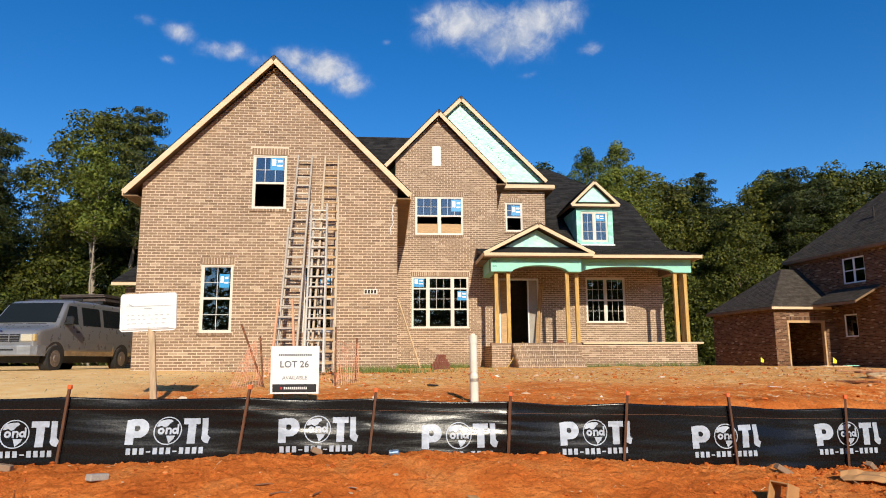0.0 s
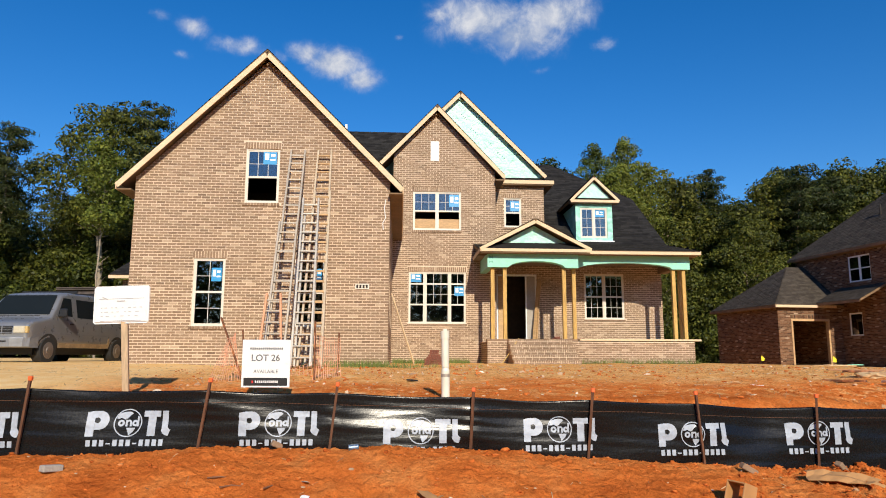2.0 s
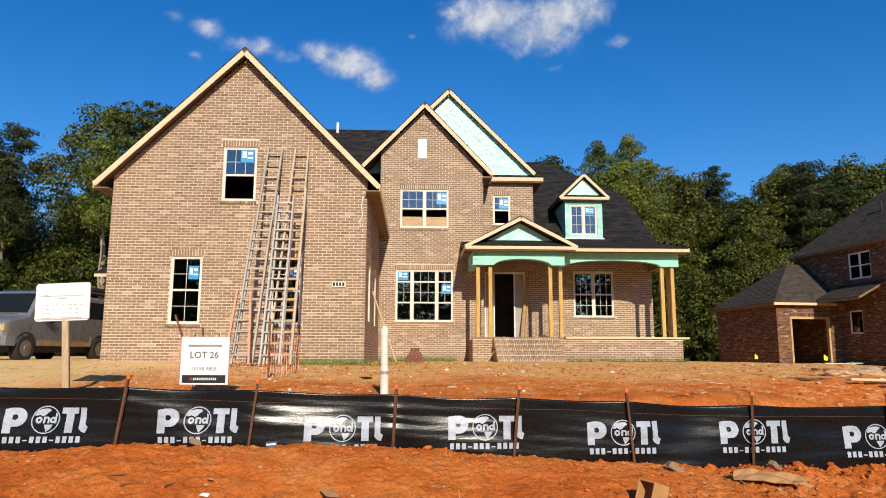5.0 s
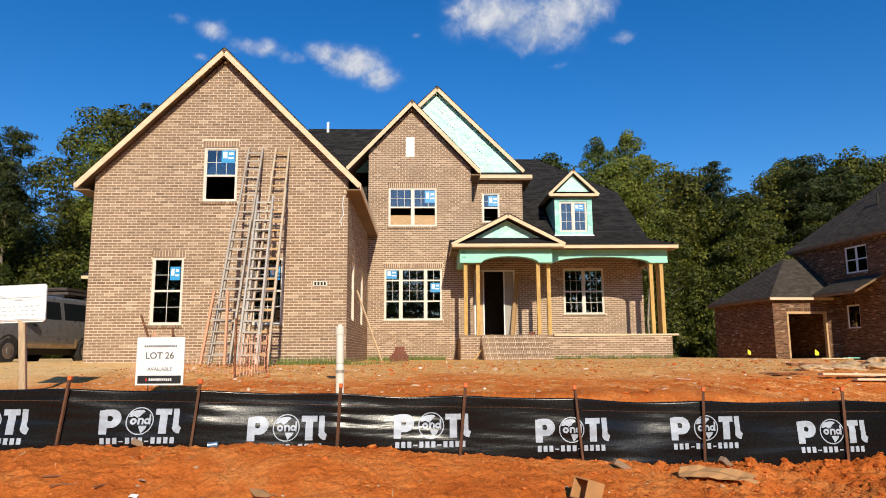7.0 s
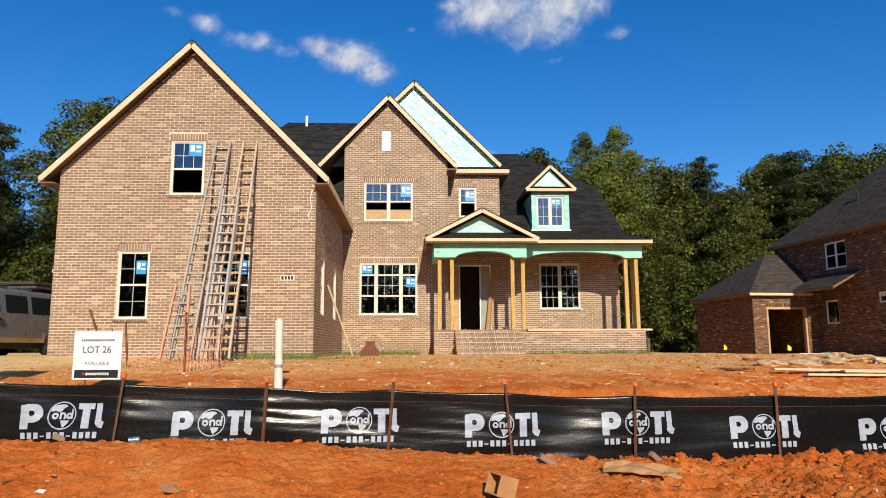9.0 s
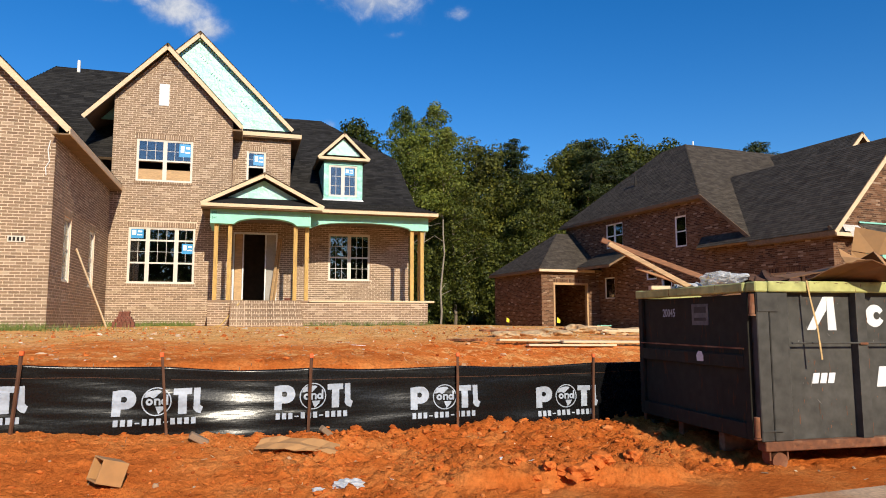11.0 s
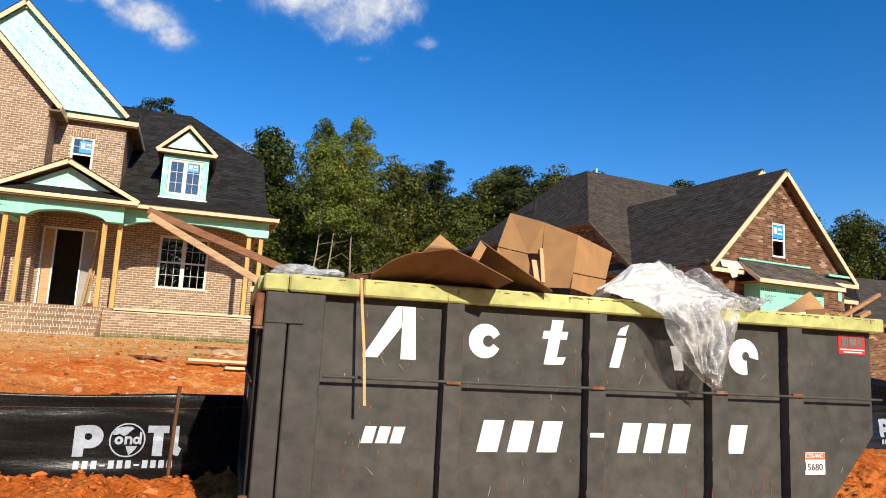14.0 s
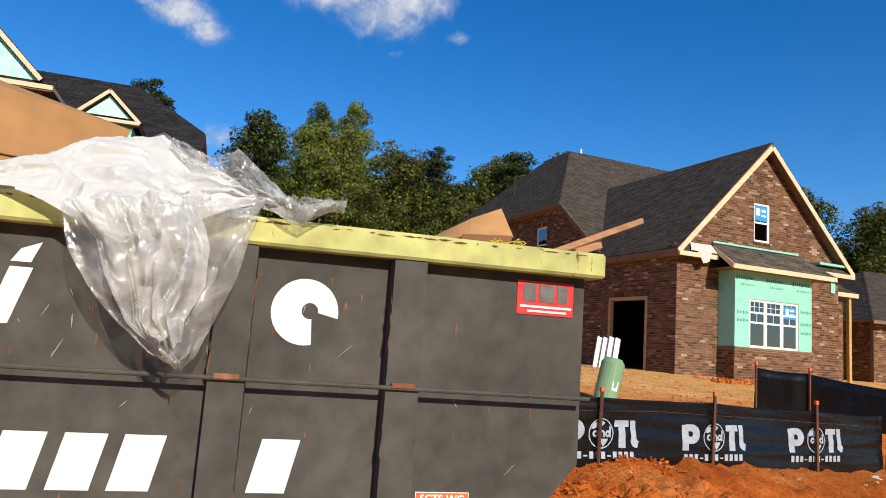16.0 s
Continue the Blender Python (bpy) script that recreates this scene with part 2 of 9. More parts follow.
def box(bm, a, b, bev=0.0, m=None):
    """A box between two corners, its edges rounded by bev, laid by the matrix m."""
    lo, hi = [min(p, q) for p, q in zip(a, b)], [max(p, q) for p, q in zip(a, b)]
    c = Vector([(p + q) / 2 for p, q in zip(lo, hi)])
    s = [max(q - p, 1e-4) for p, q in zip(lo, hi)]
    r = bmesh.ops.create_cube(bm, size=1, matrix=Matrix.Translation(c) @ Matrix.Diagonal((*s, 1)))
    vs = r["verts"]
    if bev:
        es = list({e for v in vs for e in v.link_edges})
        q = bmesh.ops.bevel(bm, geom=es, offset=bev, segments=1, affect="EDGES", profile=0.5)
        vs = list({v for f in q["faces"] for v in f.verts} | {v for v in vs if v.is_valid})
    if m is not None:
        bmesh.ops.transform(bm, matrix=m, verts=vs)
    return vs


def boxes(*pairs, bev=0.0):
    bm = bmesh.new()
    for a, b in pairs:
        box(bm, a, b, bev)
    return bm


def beam(bm, p, q, w, h, bev=0.0, up=(0, 0, 1)):
    """A bar of section w x h from p to q."""
    p, q = Vector(p), Vector(q)
    d = (q - p)
    z = d.normalized()
    x = Vector(up).cross(z)
    if x.length < 1e-4:
        x = Vector((1, 0, 0)).cross(z)
    x.normalize()
    y = z.cross(x)
    m = Matrix((x, y, z)).transposed().to_4x4()
    m.translation = p
    return box(bm, (-w / 2, -h / 2, 0), (w / 2, h / 2, d.length), bev, m)


def tube(bm, p, q, r, r2=None, seg=10, caps=True):
    p, q = Vector(p), Vector(q)
    d = q - p
    m = d.to_track_quat("Z", "Y").to_matrix().to_4x4()
    m.translation = (p + q) / 2
    return bmesh.ops.create_cone(bm, cap_ends=caps, segments=seg, radius1=r, radius2=r if r2 is None else r2, depth=d.length, matrix=m)["verts"]


def prism(bm, outline, axis, a, b):
    """A flat outline (pairs) pushed from a to b along an axis; the pairs are the other two axes in order."""
    def at(p, k):
        v = list(p)
        v.insert("xyz".index(axis), k)
        return bm.verts.new(v)
    f, g = [at(p, a) for p in outline], [at(p, b) for p in outline]
    bm.faces.new(f)
    bm.faces.new(list(reversed(g)))
    n = len(outline)
    for i in range(n):
        bm.faces.new((f[i], f[(i + 1) % n], g[(i + 1) % n], g[i]))
    return f + g


def slab(bm, pts, thick):
    """A roof slab or sheet: a flat polygon with its thickness hung below it."""
    top = [bm.verts.new(p) for p in pts]
    nrm = (Vector(pts[1]) - Vector(pts[0])).cross(Vector(pts[2]) - Vector(pts[0])).normalized()
    if nrm.z < 0:
        nrm = -nrm
    low = [bm.verts.new(Vector(p) - nrm * thick) for p in pts]
    bm.faces.new(top)
    bm.faces.new(list(reversed(low)))
    n = len(pts)
    for i in range(n):
        bm.faces.new((top[i], top[(i + 1) % n], low[(i + 1) % n], low[i]))


def rng(seed):
    return random.Random(seed)


# ---- the ground ----
def fence_y(x):
    return 8.22 + 0.137 * x + 0.0009 * max(0, x) ** 2


def smooth01(a, b, v):
    t = min(1, max(0, (v - a) / (b - a)))
    return t * t * (3 - 2 * t)


def ground_z(x, y, rough=True):
    """Height of the bare lot: a flat street edge, a churned verge up to the silt fence, then the filled yard up to the houses."""
    d = y - fence_y(x)
    east = smooth01(10, 24, x)
    foot = float(np.interp(x, (-5, -2, 0.5, 2.5, 4, 9, 13, 16.5, 20), (0.54, 0.57, 0.53, 0.38, 0.26, 0.18, 0.26, 0.38, 0.29)))
    z = 0.06 + (foot - 0.06) * smooth01(-2.4, -0.1, d)
    yard = 1.0 - 0.42 * east
    hollow = smooth01(5.5, 8.0, x) * (1 - smooth01(15, 18, x))
    z += (yard - foot) * (smooth01(0.05, 1.5, d) * (1 - 0.34 * hollow) + 0.34 * hollow * smooth01(1.9, 4.2, d))
    z += (0.24 - 0.10 * east) * smooth01(1.5, 6.5, d) + (0.09 + 0.22 * east) * smooth01(6.5, 13, d)
    z += 0.08 * smooth01(-6, -11, x) * smooth01(3, 8, d)
    z += 2.0 * smooth01(60, 140, y)
    if rough:
        near = smooth01(-2.6 - 0.5 * smooth01(4.5, 6, x), -1.4 - 0.8 * smooth01(4.5, 6, x), d) * (1 - 0.55 * smooth01(0.2, 3, d)) * (1 - smooth01(25, 40, y))
        p = Vector((x, y, 0))
        wild = 0.55 + 0.75 * smooth01(3.5, 6, x)
        z += near * (0.06 * noise.noise(p * 0.7) + wild * (0.05 * noise.noise(p * 2.1 + Vector((3, 1, 0))) + 0.040 * noise.noise(p * 5.3) + 0.055 * max(0, noise.noise(p * 9.0 + Vector((7, 7, 0)))) + 0.026 * noise.noise(p * 17.0)))
        if near > 0.05:
            c1, c2 = noise.voronoi(p * 6.0)[0][0], noise.voronoi(p * 15.0 + Vector((2, 5, 0)))[0][0]
            k = max(0.0, noise.noise(p * 1.3 + Vector((4, 2, 0))) + 0.25)
            cut = max(0.0, 1 - abs(noise.noise(p * 3.6 + Vector((1, 8, 2)) + 0.3 * Vector((noise.noise(p * 11), 0, 0)))) * 11)
            z += near * (wild * (0.030 * noise.noise(p * 13.0 + Vector((3, 3, 3))) + 0.020 * noise.noise(p * 24.0)) - 0.032 * cut * k)
            z += near * wild * (0.075 * k * max(0, 0.42 - c1) + 0.030 * max(0, 0.45 - c2))
        heap = math.exp(-((d + 0.55) / 0.5) ** 2) * smooth01(2.2, 4.5, x) * (1 - smooth01(8, 9.5, x))
        z += heap * 0.10 * noise.noise(p * 1.9 + Vector((9, 4, 0)))
        # the broken edge where the dozer cut the verge
        brink = y + 0.16 * noise.noise(p * 1.8 + Vector((2, 6, 1))) + 0.07 * noise.noise(p * 6.0)
        z += 0.15 * smooth01(6.62, 6.72, brink) * (1 - smooth01(7.0, 8.4, y)) * smooth01(5.9, 6.7, x) * (1 - smooth01(8.1, 8.7, x))
    return z


def ladder_of(lo, hi, inner_lo, inner_hi, fine):
    inner = list(np.arange(inner_lo, inner_hi, fine))
    out_lo, step, v = [], fine, inner_lo
    while v > lo:
        step = step * 1.22
        v -= step
        out_lo.append(max(v, lo))
    out_hi, step, v = [], fine, inner[-1]
    while v < hi:
        step = step * 1.22
        v += step
        out_hi.append(min(v, hi))
    return out_lo[::-1] + inner + out_hi


XS, YS = ladder_of(-900, 900, -5.5, 19.5, 0.038), ladder_of(-900, 900, 5.9, 9.8, 0.027)
verts = [(x, y, ground_z(x, y)) for y in YS for x in XS]
nx, ny = len(XS), len(YS)
faces = [(j * nx + i, j * nx + i + 1, (j + 1) * nx + i + 1, (j + 1) * nx + i) for j in range(ny - 1) for i in range(nx - 1)]


def earth():
    m = bpy.data.materials.new("red_clay")
    m.use_nodes = True
    n, l = m.node_tree.nodes, m.node_tree.links
    bsdf = n["Principled BSDF"]
    bsdf.inputs["Roughness"].default_value = 0.95
    bsdf.inputs["Specular IOR Level"].default_value = 0.0
    co = n.new("ShaderNodeTexCoord")

    def tex(scale, detail, rough=0.55):
        t = n.new("ShaderNodeTexNoise")
        t.inputs["Scale"].default_value, t.inputs["Detail"].default_value, t.inputs["Roughness"].default_value = scale, detail, rough
        l.new(co.outputs["Object"], t.inputs["Vector"])
        return t.outputs["Fac"]

    def ramp(v, stops):
        r = n.new("ShaderNodeValToRGB")
        while len(r.color_ramp.elements) < len(stops):
            r.color_ramp.elements.new(0.5)
        for e, (at, c) in zip(r.color_ramp.elements, stops):
            e.position, e.color = at, (*c, 1)
        l.new(v, r.inputs[0])
        return r.outputs[0]

    def mixed(kind, fac, a, b):
        x = n.new("ShaderNodeMix")
        x.data_type, x.blend_type = "RGBA", kind
        for slot, v in ((0, fac), (6, a), (7, b)):
            if isinstance(v, (int, float)):
                x.inputs[slot].default_value = v
            else:
                l.new(v, x.inputs[slot])
        return x.outputs[2]

    def calc(op, a, b):
        x = n.new("ShaderNodeMath")
        x.operation = op
        for i, v in enumerate((a, b)):
            if isinstance(v, (int, float)):
                x.inputs[i].default_value = v
            else:
                l.new(v, x.inputs[i])
        return x.outputs[0]

    def rng_map(v, a, b):
        r = n.new("ShaderNodeMapRange")
        r.inputs["From Min"].default_value, r.inputs["From Max"].default_value = a, b
        l.new(v, r.inputs["Value"])
        return r.outputs[0]

    sp = n.new("ShaderNodeSeparateXYZ")
    l.new(co.outputs["Object"], sp.inputs[0])
    clay = ramp(tex(1.6, 6), [(0.30, (0.50, 0.118, 0.024)), (0.5, (0.66, 0.178, 0.038)), (0.70, (0.72, 0.255, 0.070))])
    sand = ramp(tex(2.2, 6), [(0.30, (0.70, 0.32, 0.095)), (0.5, (0.82, 0.45, 0.155)), (0.72, (0.88, 0.60, 0.28))])
    # the yard is dressed with paler, trampled soil towards the house
    off = calc("SUBTRACT", sp.outputs[1], calc("MULTIPLY", sp.outputs[0], 0.15))
    dressed = calc("MULTIPLY", rng_map(calc("ADD", off, calc("MULTIPLY", tex(0.5, 5), 6.0)), 14.6, 17.0), 0.85)
    west = calc("MULTIPLY", rng_map(calc("MULTIPLY", sp.outputs[0], -1.0), 4.3, 6.2), rng_map(calc("ADD", off, calc("MULTIPLY", tex(0.9, 5), 2.0)), 11.2, 12.4))
    blotch = calc("MULTIPLY", rng_map(tex(3.0, 8, 0.75), 0.50, 0.60), rng_map(off, 9.0, 11.0))
    fac = calc("MAXIMUM", calc("MAXIMUM", dressed, west), calc("MULTIPLY", blotch, 0.7))
    c = mixed("MIX", fac, clay, sand)
    c = mixed("MULTIPLY", 0.75, c, ramp(tex(24, 7, 0.7), [(0.3, (0.60, 0.52, 0.45)), (0.5, (1.0, 1.0, 0.98)), (0.7, (1.25, 1.3, 1.3))]))
    litter = calc("MULTIPLY", rng_map(tex(5.5, 9, 0.78), 0.53, 0.60), calc("MULTIPLY", rng_map(off, 9.6, 12.0), rng_map(tex(0.7, 3), 0.38, 0.55)))
    c = mixed("MIX", calc("MULTIPLY", litter, 0.34), c, ramp(tex(30, 4), [(0.35, (0.26, 0.16, 0.085)), (0.65, (0.46, 0.31, 0.17))]))
    c = mixed("MULTIPLY", rng_map(off, 9.2, 11.0), c, ramp(tex(9, 8, 0.75), [(0.36, (0.70, 0.60, 0.50)), (0.47, (1.0, 1.0, 1.0)), (0.62, (1.16, 1.17, 1.18))]))
    pale = ramp(tex(2.6, 6), [(0.30, (0.82, 0.48, 0.18)), (0.5, (0.88, 0.58, 0.25)), (0.72, (0.90, 0.67, 0.36))])
    c = mixed("MIX", calc("MULTIPLY", west, 0.85), c, pale)
    # darker, redder clay in the bank towards the dumpster
    dark_bank = calc("MULTIPLY", rng_map(calc("ADD", sp.outputs[0], calc("MULTIPLY", tex(0.8, 4), 2.0)), 6.0, 8.0), rng_map(calc("MULTIPLY", off, -1.0), -9.2, -8.2))
    c = mixed("MULTIPLY", calc("MULTIPLY", dark_bank, 0.35), c, ramp(tex(4.0, 6, 0.65), [(0.34, (0.56, 0.46, 0.40)), (0.55, (0.82, 0.74, 0.66)), (0.70, (1.0, 0.98, 0.95))]))
    # woodland floor behind the lots; unseen ground elsewhere darkened to cut bounced light
    edge = calc("MULTIPLY", calc("SUBTRACT", tex(0.25, 4), 0.5), 8.0)
    far_y = rng_map(calc("ADD", sp.outputs[1], edge), 44, 50)
    near_y = rng_map(calc("MULTIPLY", calc("ADD", sp.outputs[1], edge), -1.0), 6, 12)
    far_x = rng_map(calc("ADD", calc("MULTIPLY", calc("ADD", sp.outputs[0], 2.0), calc("SIGN", sp.outputs[0], 0.0)), edge), 24, 34)
    east_x = rng_map(sp.outputs[0], 20, 30)
    far_w = calc("MULTIPLY", far_x, calc("SUBTRACT", 1.0, east_x))
    far = calc("MAXIMUM", calc("MAXIMUM", far_y, near_y), far_w)
    wood = ramp(tex(0.9, 6), [(0.35, (0.030, 0.034, 0.012)), (0.65, (0.085, 0.070, 0.030))])
    c = mixed("MIX", far, c, wood)
    l.new(c, bsdf.inputs["Base Color"])
    b1 = n.new("ShaderNodeBump")
    b1.inputs["Strength"].default_value, b1.inputs["Distance"].default_value = 0.55, 0.05
    bare = rng_map(off, 9.2, 10.8)
    l.new(calc("SUBTRACT", 0.95, calc("MULTIPLY", bare, 0.40)), b1.inputs["Strength"])
    l.new(calc("ADD", tex(13, 9, 0.70), calc("MULTIPLY", tex(38, 5, 0.6), 0.35)), b1.inputs["Height"])
    l.new(b1.outputs[0], bsdf.inputs["Normal"])
    return m


M["earth"] = earth()
ground = part("ground", (verts, [], faces), M["earth"], None, smooth=True, kind="structure")
tagged(ground, "bare red clay building lot, churned and rutted", "ground")


# ---- building parts shared by both houses ----
def face_u(v0, sgn=1):
    """Places on a wall that runs along u at depth v0; d is the way into it."""
    return lambda a, z, d: (a, v0 + sgn * d, z)


def face_v(u0, sgn=1):
    return lambda a, z, d: (u0 + sgn * d, a, z)


def top_at(tops, a):
    for (p, q), (r, s) in zip(tops, tops[1:]):
        if p <= a <= r:
            return q + (s - q) * (a - p) / max(r - p, 1e-6)
    return tops[0][1] if a < tops[0][0] else tops[-1][1]


def span_at(tops, z):
    """From where to where a wall with that top line reaches the height z."""
    inside = []
    for (p, q), (r, s) in zip(tops, tops[1:]):
        if q >= z:
            inside.append(p)
        if s >= z:
            inside.append(r)
        if (q - z) * (s - z) < 0:
            inside.append(p + (r - p) * (z - q) / (s - q))
    return (min(inside), max(inside)) if inside else None


def cell(bm, P, quad, d0, d1):
    f = [bm.verts.new(P(a, z, d0)) for a, z in quad]
    g = [bm.verts.new(P(a, z, d1)) for a, z in quad]
    bm.faces.new(f)
    bm.faces.new(g[::-1]).material_index = 1
    for i in range(4):
        bm.faces.new((f[i], f[(i + 1) % 4], g[(i + 1) % 4], g[i]))


COURSE, BRICK, JOINT = 0.0812, 0.254, 0.0175


def brick_pieces(P, bottom, tops, holes, seed, extra=True):
    """Corner lists of the bricks of a wall in running bond, cut at openings and rakes, with soldier heads and rowlock sills."""
    r = rng(seed)
    out = []
    k = 0
    bans = []
    for h in holes:
        a0, a1, z0, z1 = h[:4]
        bans.append((a0, a1, z0, z1))
        if extra and len(h) > 4:
            if "h" in h[4]:
                bans.append((a0 - 0.04, a1 + 0.04, z1, z1 + 0.205))
            if "s" in h[4]:
                bans.append((a0 - 0.05, a1 + 0.05, z0 - 0.085, z0))
    z = bottom
    zmax = max(q for _, q in tops)
    while z + COURSE < zmax + COURSE * 0.5:
        z1 = z + COURSE - JOINT
        s = span_at(tops, min(z + 0.012, zmax - 0.01))
        if s is None:
            break
        lo, hi = s
        a = tops[0][0] - (BRICK / 2 if k % 2 else 0) - r.uniform(0, 0.012)
        a += BRICK * max(0, int((lo - a) / BRICK))
        while a < hi:
            b0, b1 = max(a, lo), min(a + BRICK - JOINT, hi)
            if hi - b1 < 0.06:
                b1 = hi
            pieces = [(b0, b1)]
            for x0, x1, y0, y1 in bans:
                if z1 > y0 + 0.02 and z < y1 - 0.02:
                    pieces = [q for p in pieces for q in ((p[0], min(p[1], x0 - 0.004)), (max(p[0], x1 + 0.004), p[1])) if q[1] - q[0] > 0.03]
            for c0, c1 in pieces:
                if c1 - c0 > 0.03:
                    out.append((c0, c1, z, z1, -0.004 - r.uniform(0, 0.004)))
            a += BRICK
        z += COURSE
        k += 1
    if extra:
        for h in holes:
            if len(h) <= 4:
                continue
            a0, a1, z0, z1 = h[:4]
            if "h" in h[4]:
                n = max(1, round((a1 - a0 + 0.08) / COURSE))
                w = (a1 - a0 + 0.08) / n
                for i in range(n):
                    out.append((a0 - 0.04 + i * w, a0 - 0.04 + (i + 1) * w - JOINT, z1 + 0.004, z1 + 0.195, -0.007))
            if "s" in h[4]:
                n = max(1, round((a1 - a0 + 0.1) / COURSE))
                w = (a1 - a0 + 0.1) / n
                for i in range(n):
                    out.append((a0 - 0.05 + i * w, a0 - 0.05 + (i + 1) * w - JOINT, z0 - 0.085, z0 - 0.006, -0.045))
    return out


def pieces_mesh(P, pieces):
    vs, fs = [], []
    for a0, a1, z0, z1, d in pieces:
        i = len(vs)
        vs += [P(a0, z0, d), P(a1, z0, d), P(a1, z1, d), P(a0, z1, d), P(a0, z0, 0.004), P(a1, z0, 0.004), P(a1, z1, 0.004), P(a0, z1, 0.004)]
        fs += [(i, i + 1, i + 2, i + 3), (i, i + 4, i + 5, i + 1), (i + 1, i + 5, i + 6, i + 2), (i + 2, i + 6, i + 7, i + 3), (i + 3, i + 7, i + 4, i)]
    return vs, [], fs


SINGLE = []      # stretches of brickwork that are laid brick by brick at the end of the file


def brick_wall(parent, P, a0, a1, bottom, tops, holes=(), thick=0.22, mats=("brick", "mortar"), seed=1, single=None, label="", extra=True):
    """A brick wall: a backing of mortar with real openings and bricks standing proud of it."""
    cuts = sorted({a0, a1, *[t[0] for t in tops if a0 <= t[0] <= a1], *[x for h in holes for x in h[:2] if a0 < x < a1]})
    bm = bmesh.new()
    for p, q in zip(cuts, cuts[1:]):
        if q - p < 1e-4:
            continue
        mid = (p + q) / 2
        zs = bottom
        for h in sorted([h for h in holes if h[0] <= mid <= h[1]], key=lambda h: h[2]):
            if h[2] > zs:
                cell(bm, P, [(p, zs), (q, zs), (q, h[2]), (p, h[2])], 0, thick)
            zs = h[3]
        cell(bm, P, [(p, zs), (q, zs), (q, top_at(tops, q - 1e-5)), (p, top_at(tops, p + 1e-5))], 0, thick)
    bmesh.ops.remove_doubles(bm, verts=bm.verts, dist=0.0003)
    # inner faces are coloured dark so the rooms behind openings look unlit
    w = part("wall", bm, [M[mats[1]], M["dark_wood"]], parent, label)
    pieces = brick_pieces(P, bottom, tops, holes, seed, extra)
    if single:
        s0, s1, y0, y1 = single
        mine = [p for p in pieces if s0 <= (p[0] + p[1]) / 2 <= s1 and y0 <= p[2] <= y1][:300]
        chosen = set(mine)
        pieces = [p for p in pieces if p not in chosen]
        SINGLE.append((w, P, mine))
    part("brickwork", pieces_mesh(P, pieces), M[mats[0]], w, kind="stuff")
    return w


def roof_plane(parent, pts, mat="shingle", thick=0.10, seed=3, under="soffit"):
    """One slope of a roof: a deck with its thickness, and courses of shingle tabs on it."""
    pts = [Vector(p) for p in pts]
    bm = bmesh.new()
    slab(bm, [p - Vector((0, 0, 0.012)) for p in pts], thick)
    deck = part("roof", bm, M[under], parent)
    nrm = (pts[1] - pts[0]).cross(pts[2] - pts[0]).normalized()
    if nrm.z < 0:
        nrm = -nrm
    along = Vector((0, 0, 1)).cross(nrm).normalized()
    upward = nrm.cross(along)
    o = pts[0]
    flat = [((p - o).dot(along), (p - o).dot(upward)) for p in pts]
    lo, hi = min(p[1] for p in flat), max(p[1] for p in flat)
    r = rng(seed)
    vs, fs = [], []
    step = 0.145
    s = lo
    while s < hi:
        m = min(s + step * 0.5, hi - 0.01)
        xs = []
        for (a, b), (c, d) in zip(flat, flat[1:] + flat[:1]):
            if (b - m) * (d - m) < 0:
                xs.append(a + (c - a) * (m - b) / (d - b))
        if len(xs) >= 2:
            a, end = min(xs), max(xs)
            while a < end - 0.02:
                b = min(a + r.uniform(0.16, 0.55), end)
                lift = 0.010 + r.uniform(0, 0.005)
                i = len(vs)
                t1 = min(s + step + 0.03, hi)
                for x, y, k in ((a, s, lift), (b, s, lift), (b, t1, 0.002), (a, t1, 0.002), (a, s, 0), (b, s, 0)):
                    vs.append(o + along * x + upward * y + nrm * k)
                fs += [(i, i + 1, i + 2, i + 3), (i, i + 4, i + 5, i + 1)]
                a = b
        s += step
    part("shingles", ([tuple(v) for v in vs], [], fs), M[mat], deck, kind="stuff")
    return deck


def board(parent, name, p, q, w, h, mat="fascia", label="", up=(0, 0, 1)):
    bm = bmesh.new()
    beam(bm, p, q, h, w, 0.004, up)
    return part(name, bm, M[mat], parent, label)


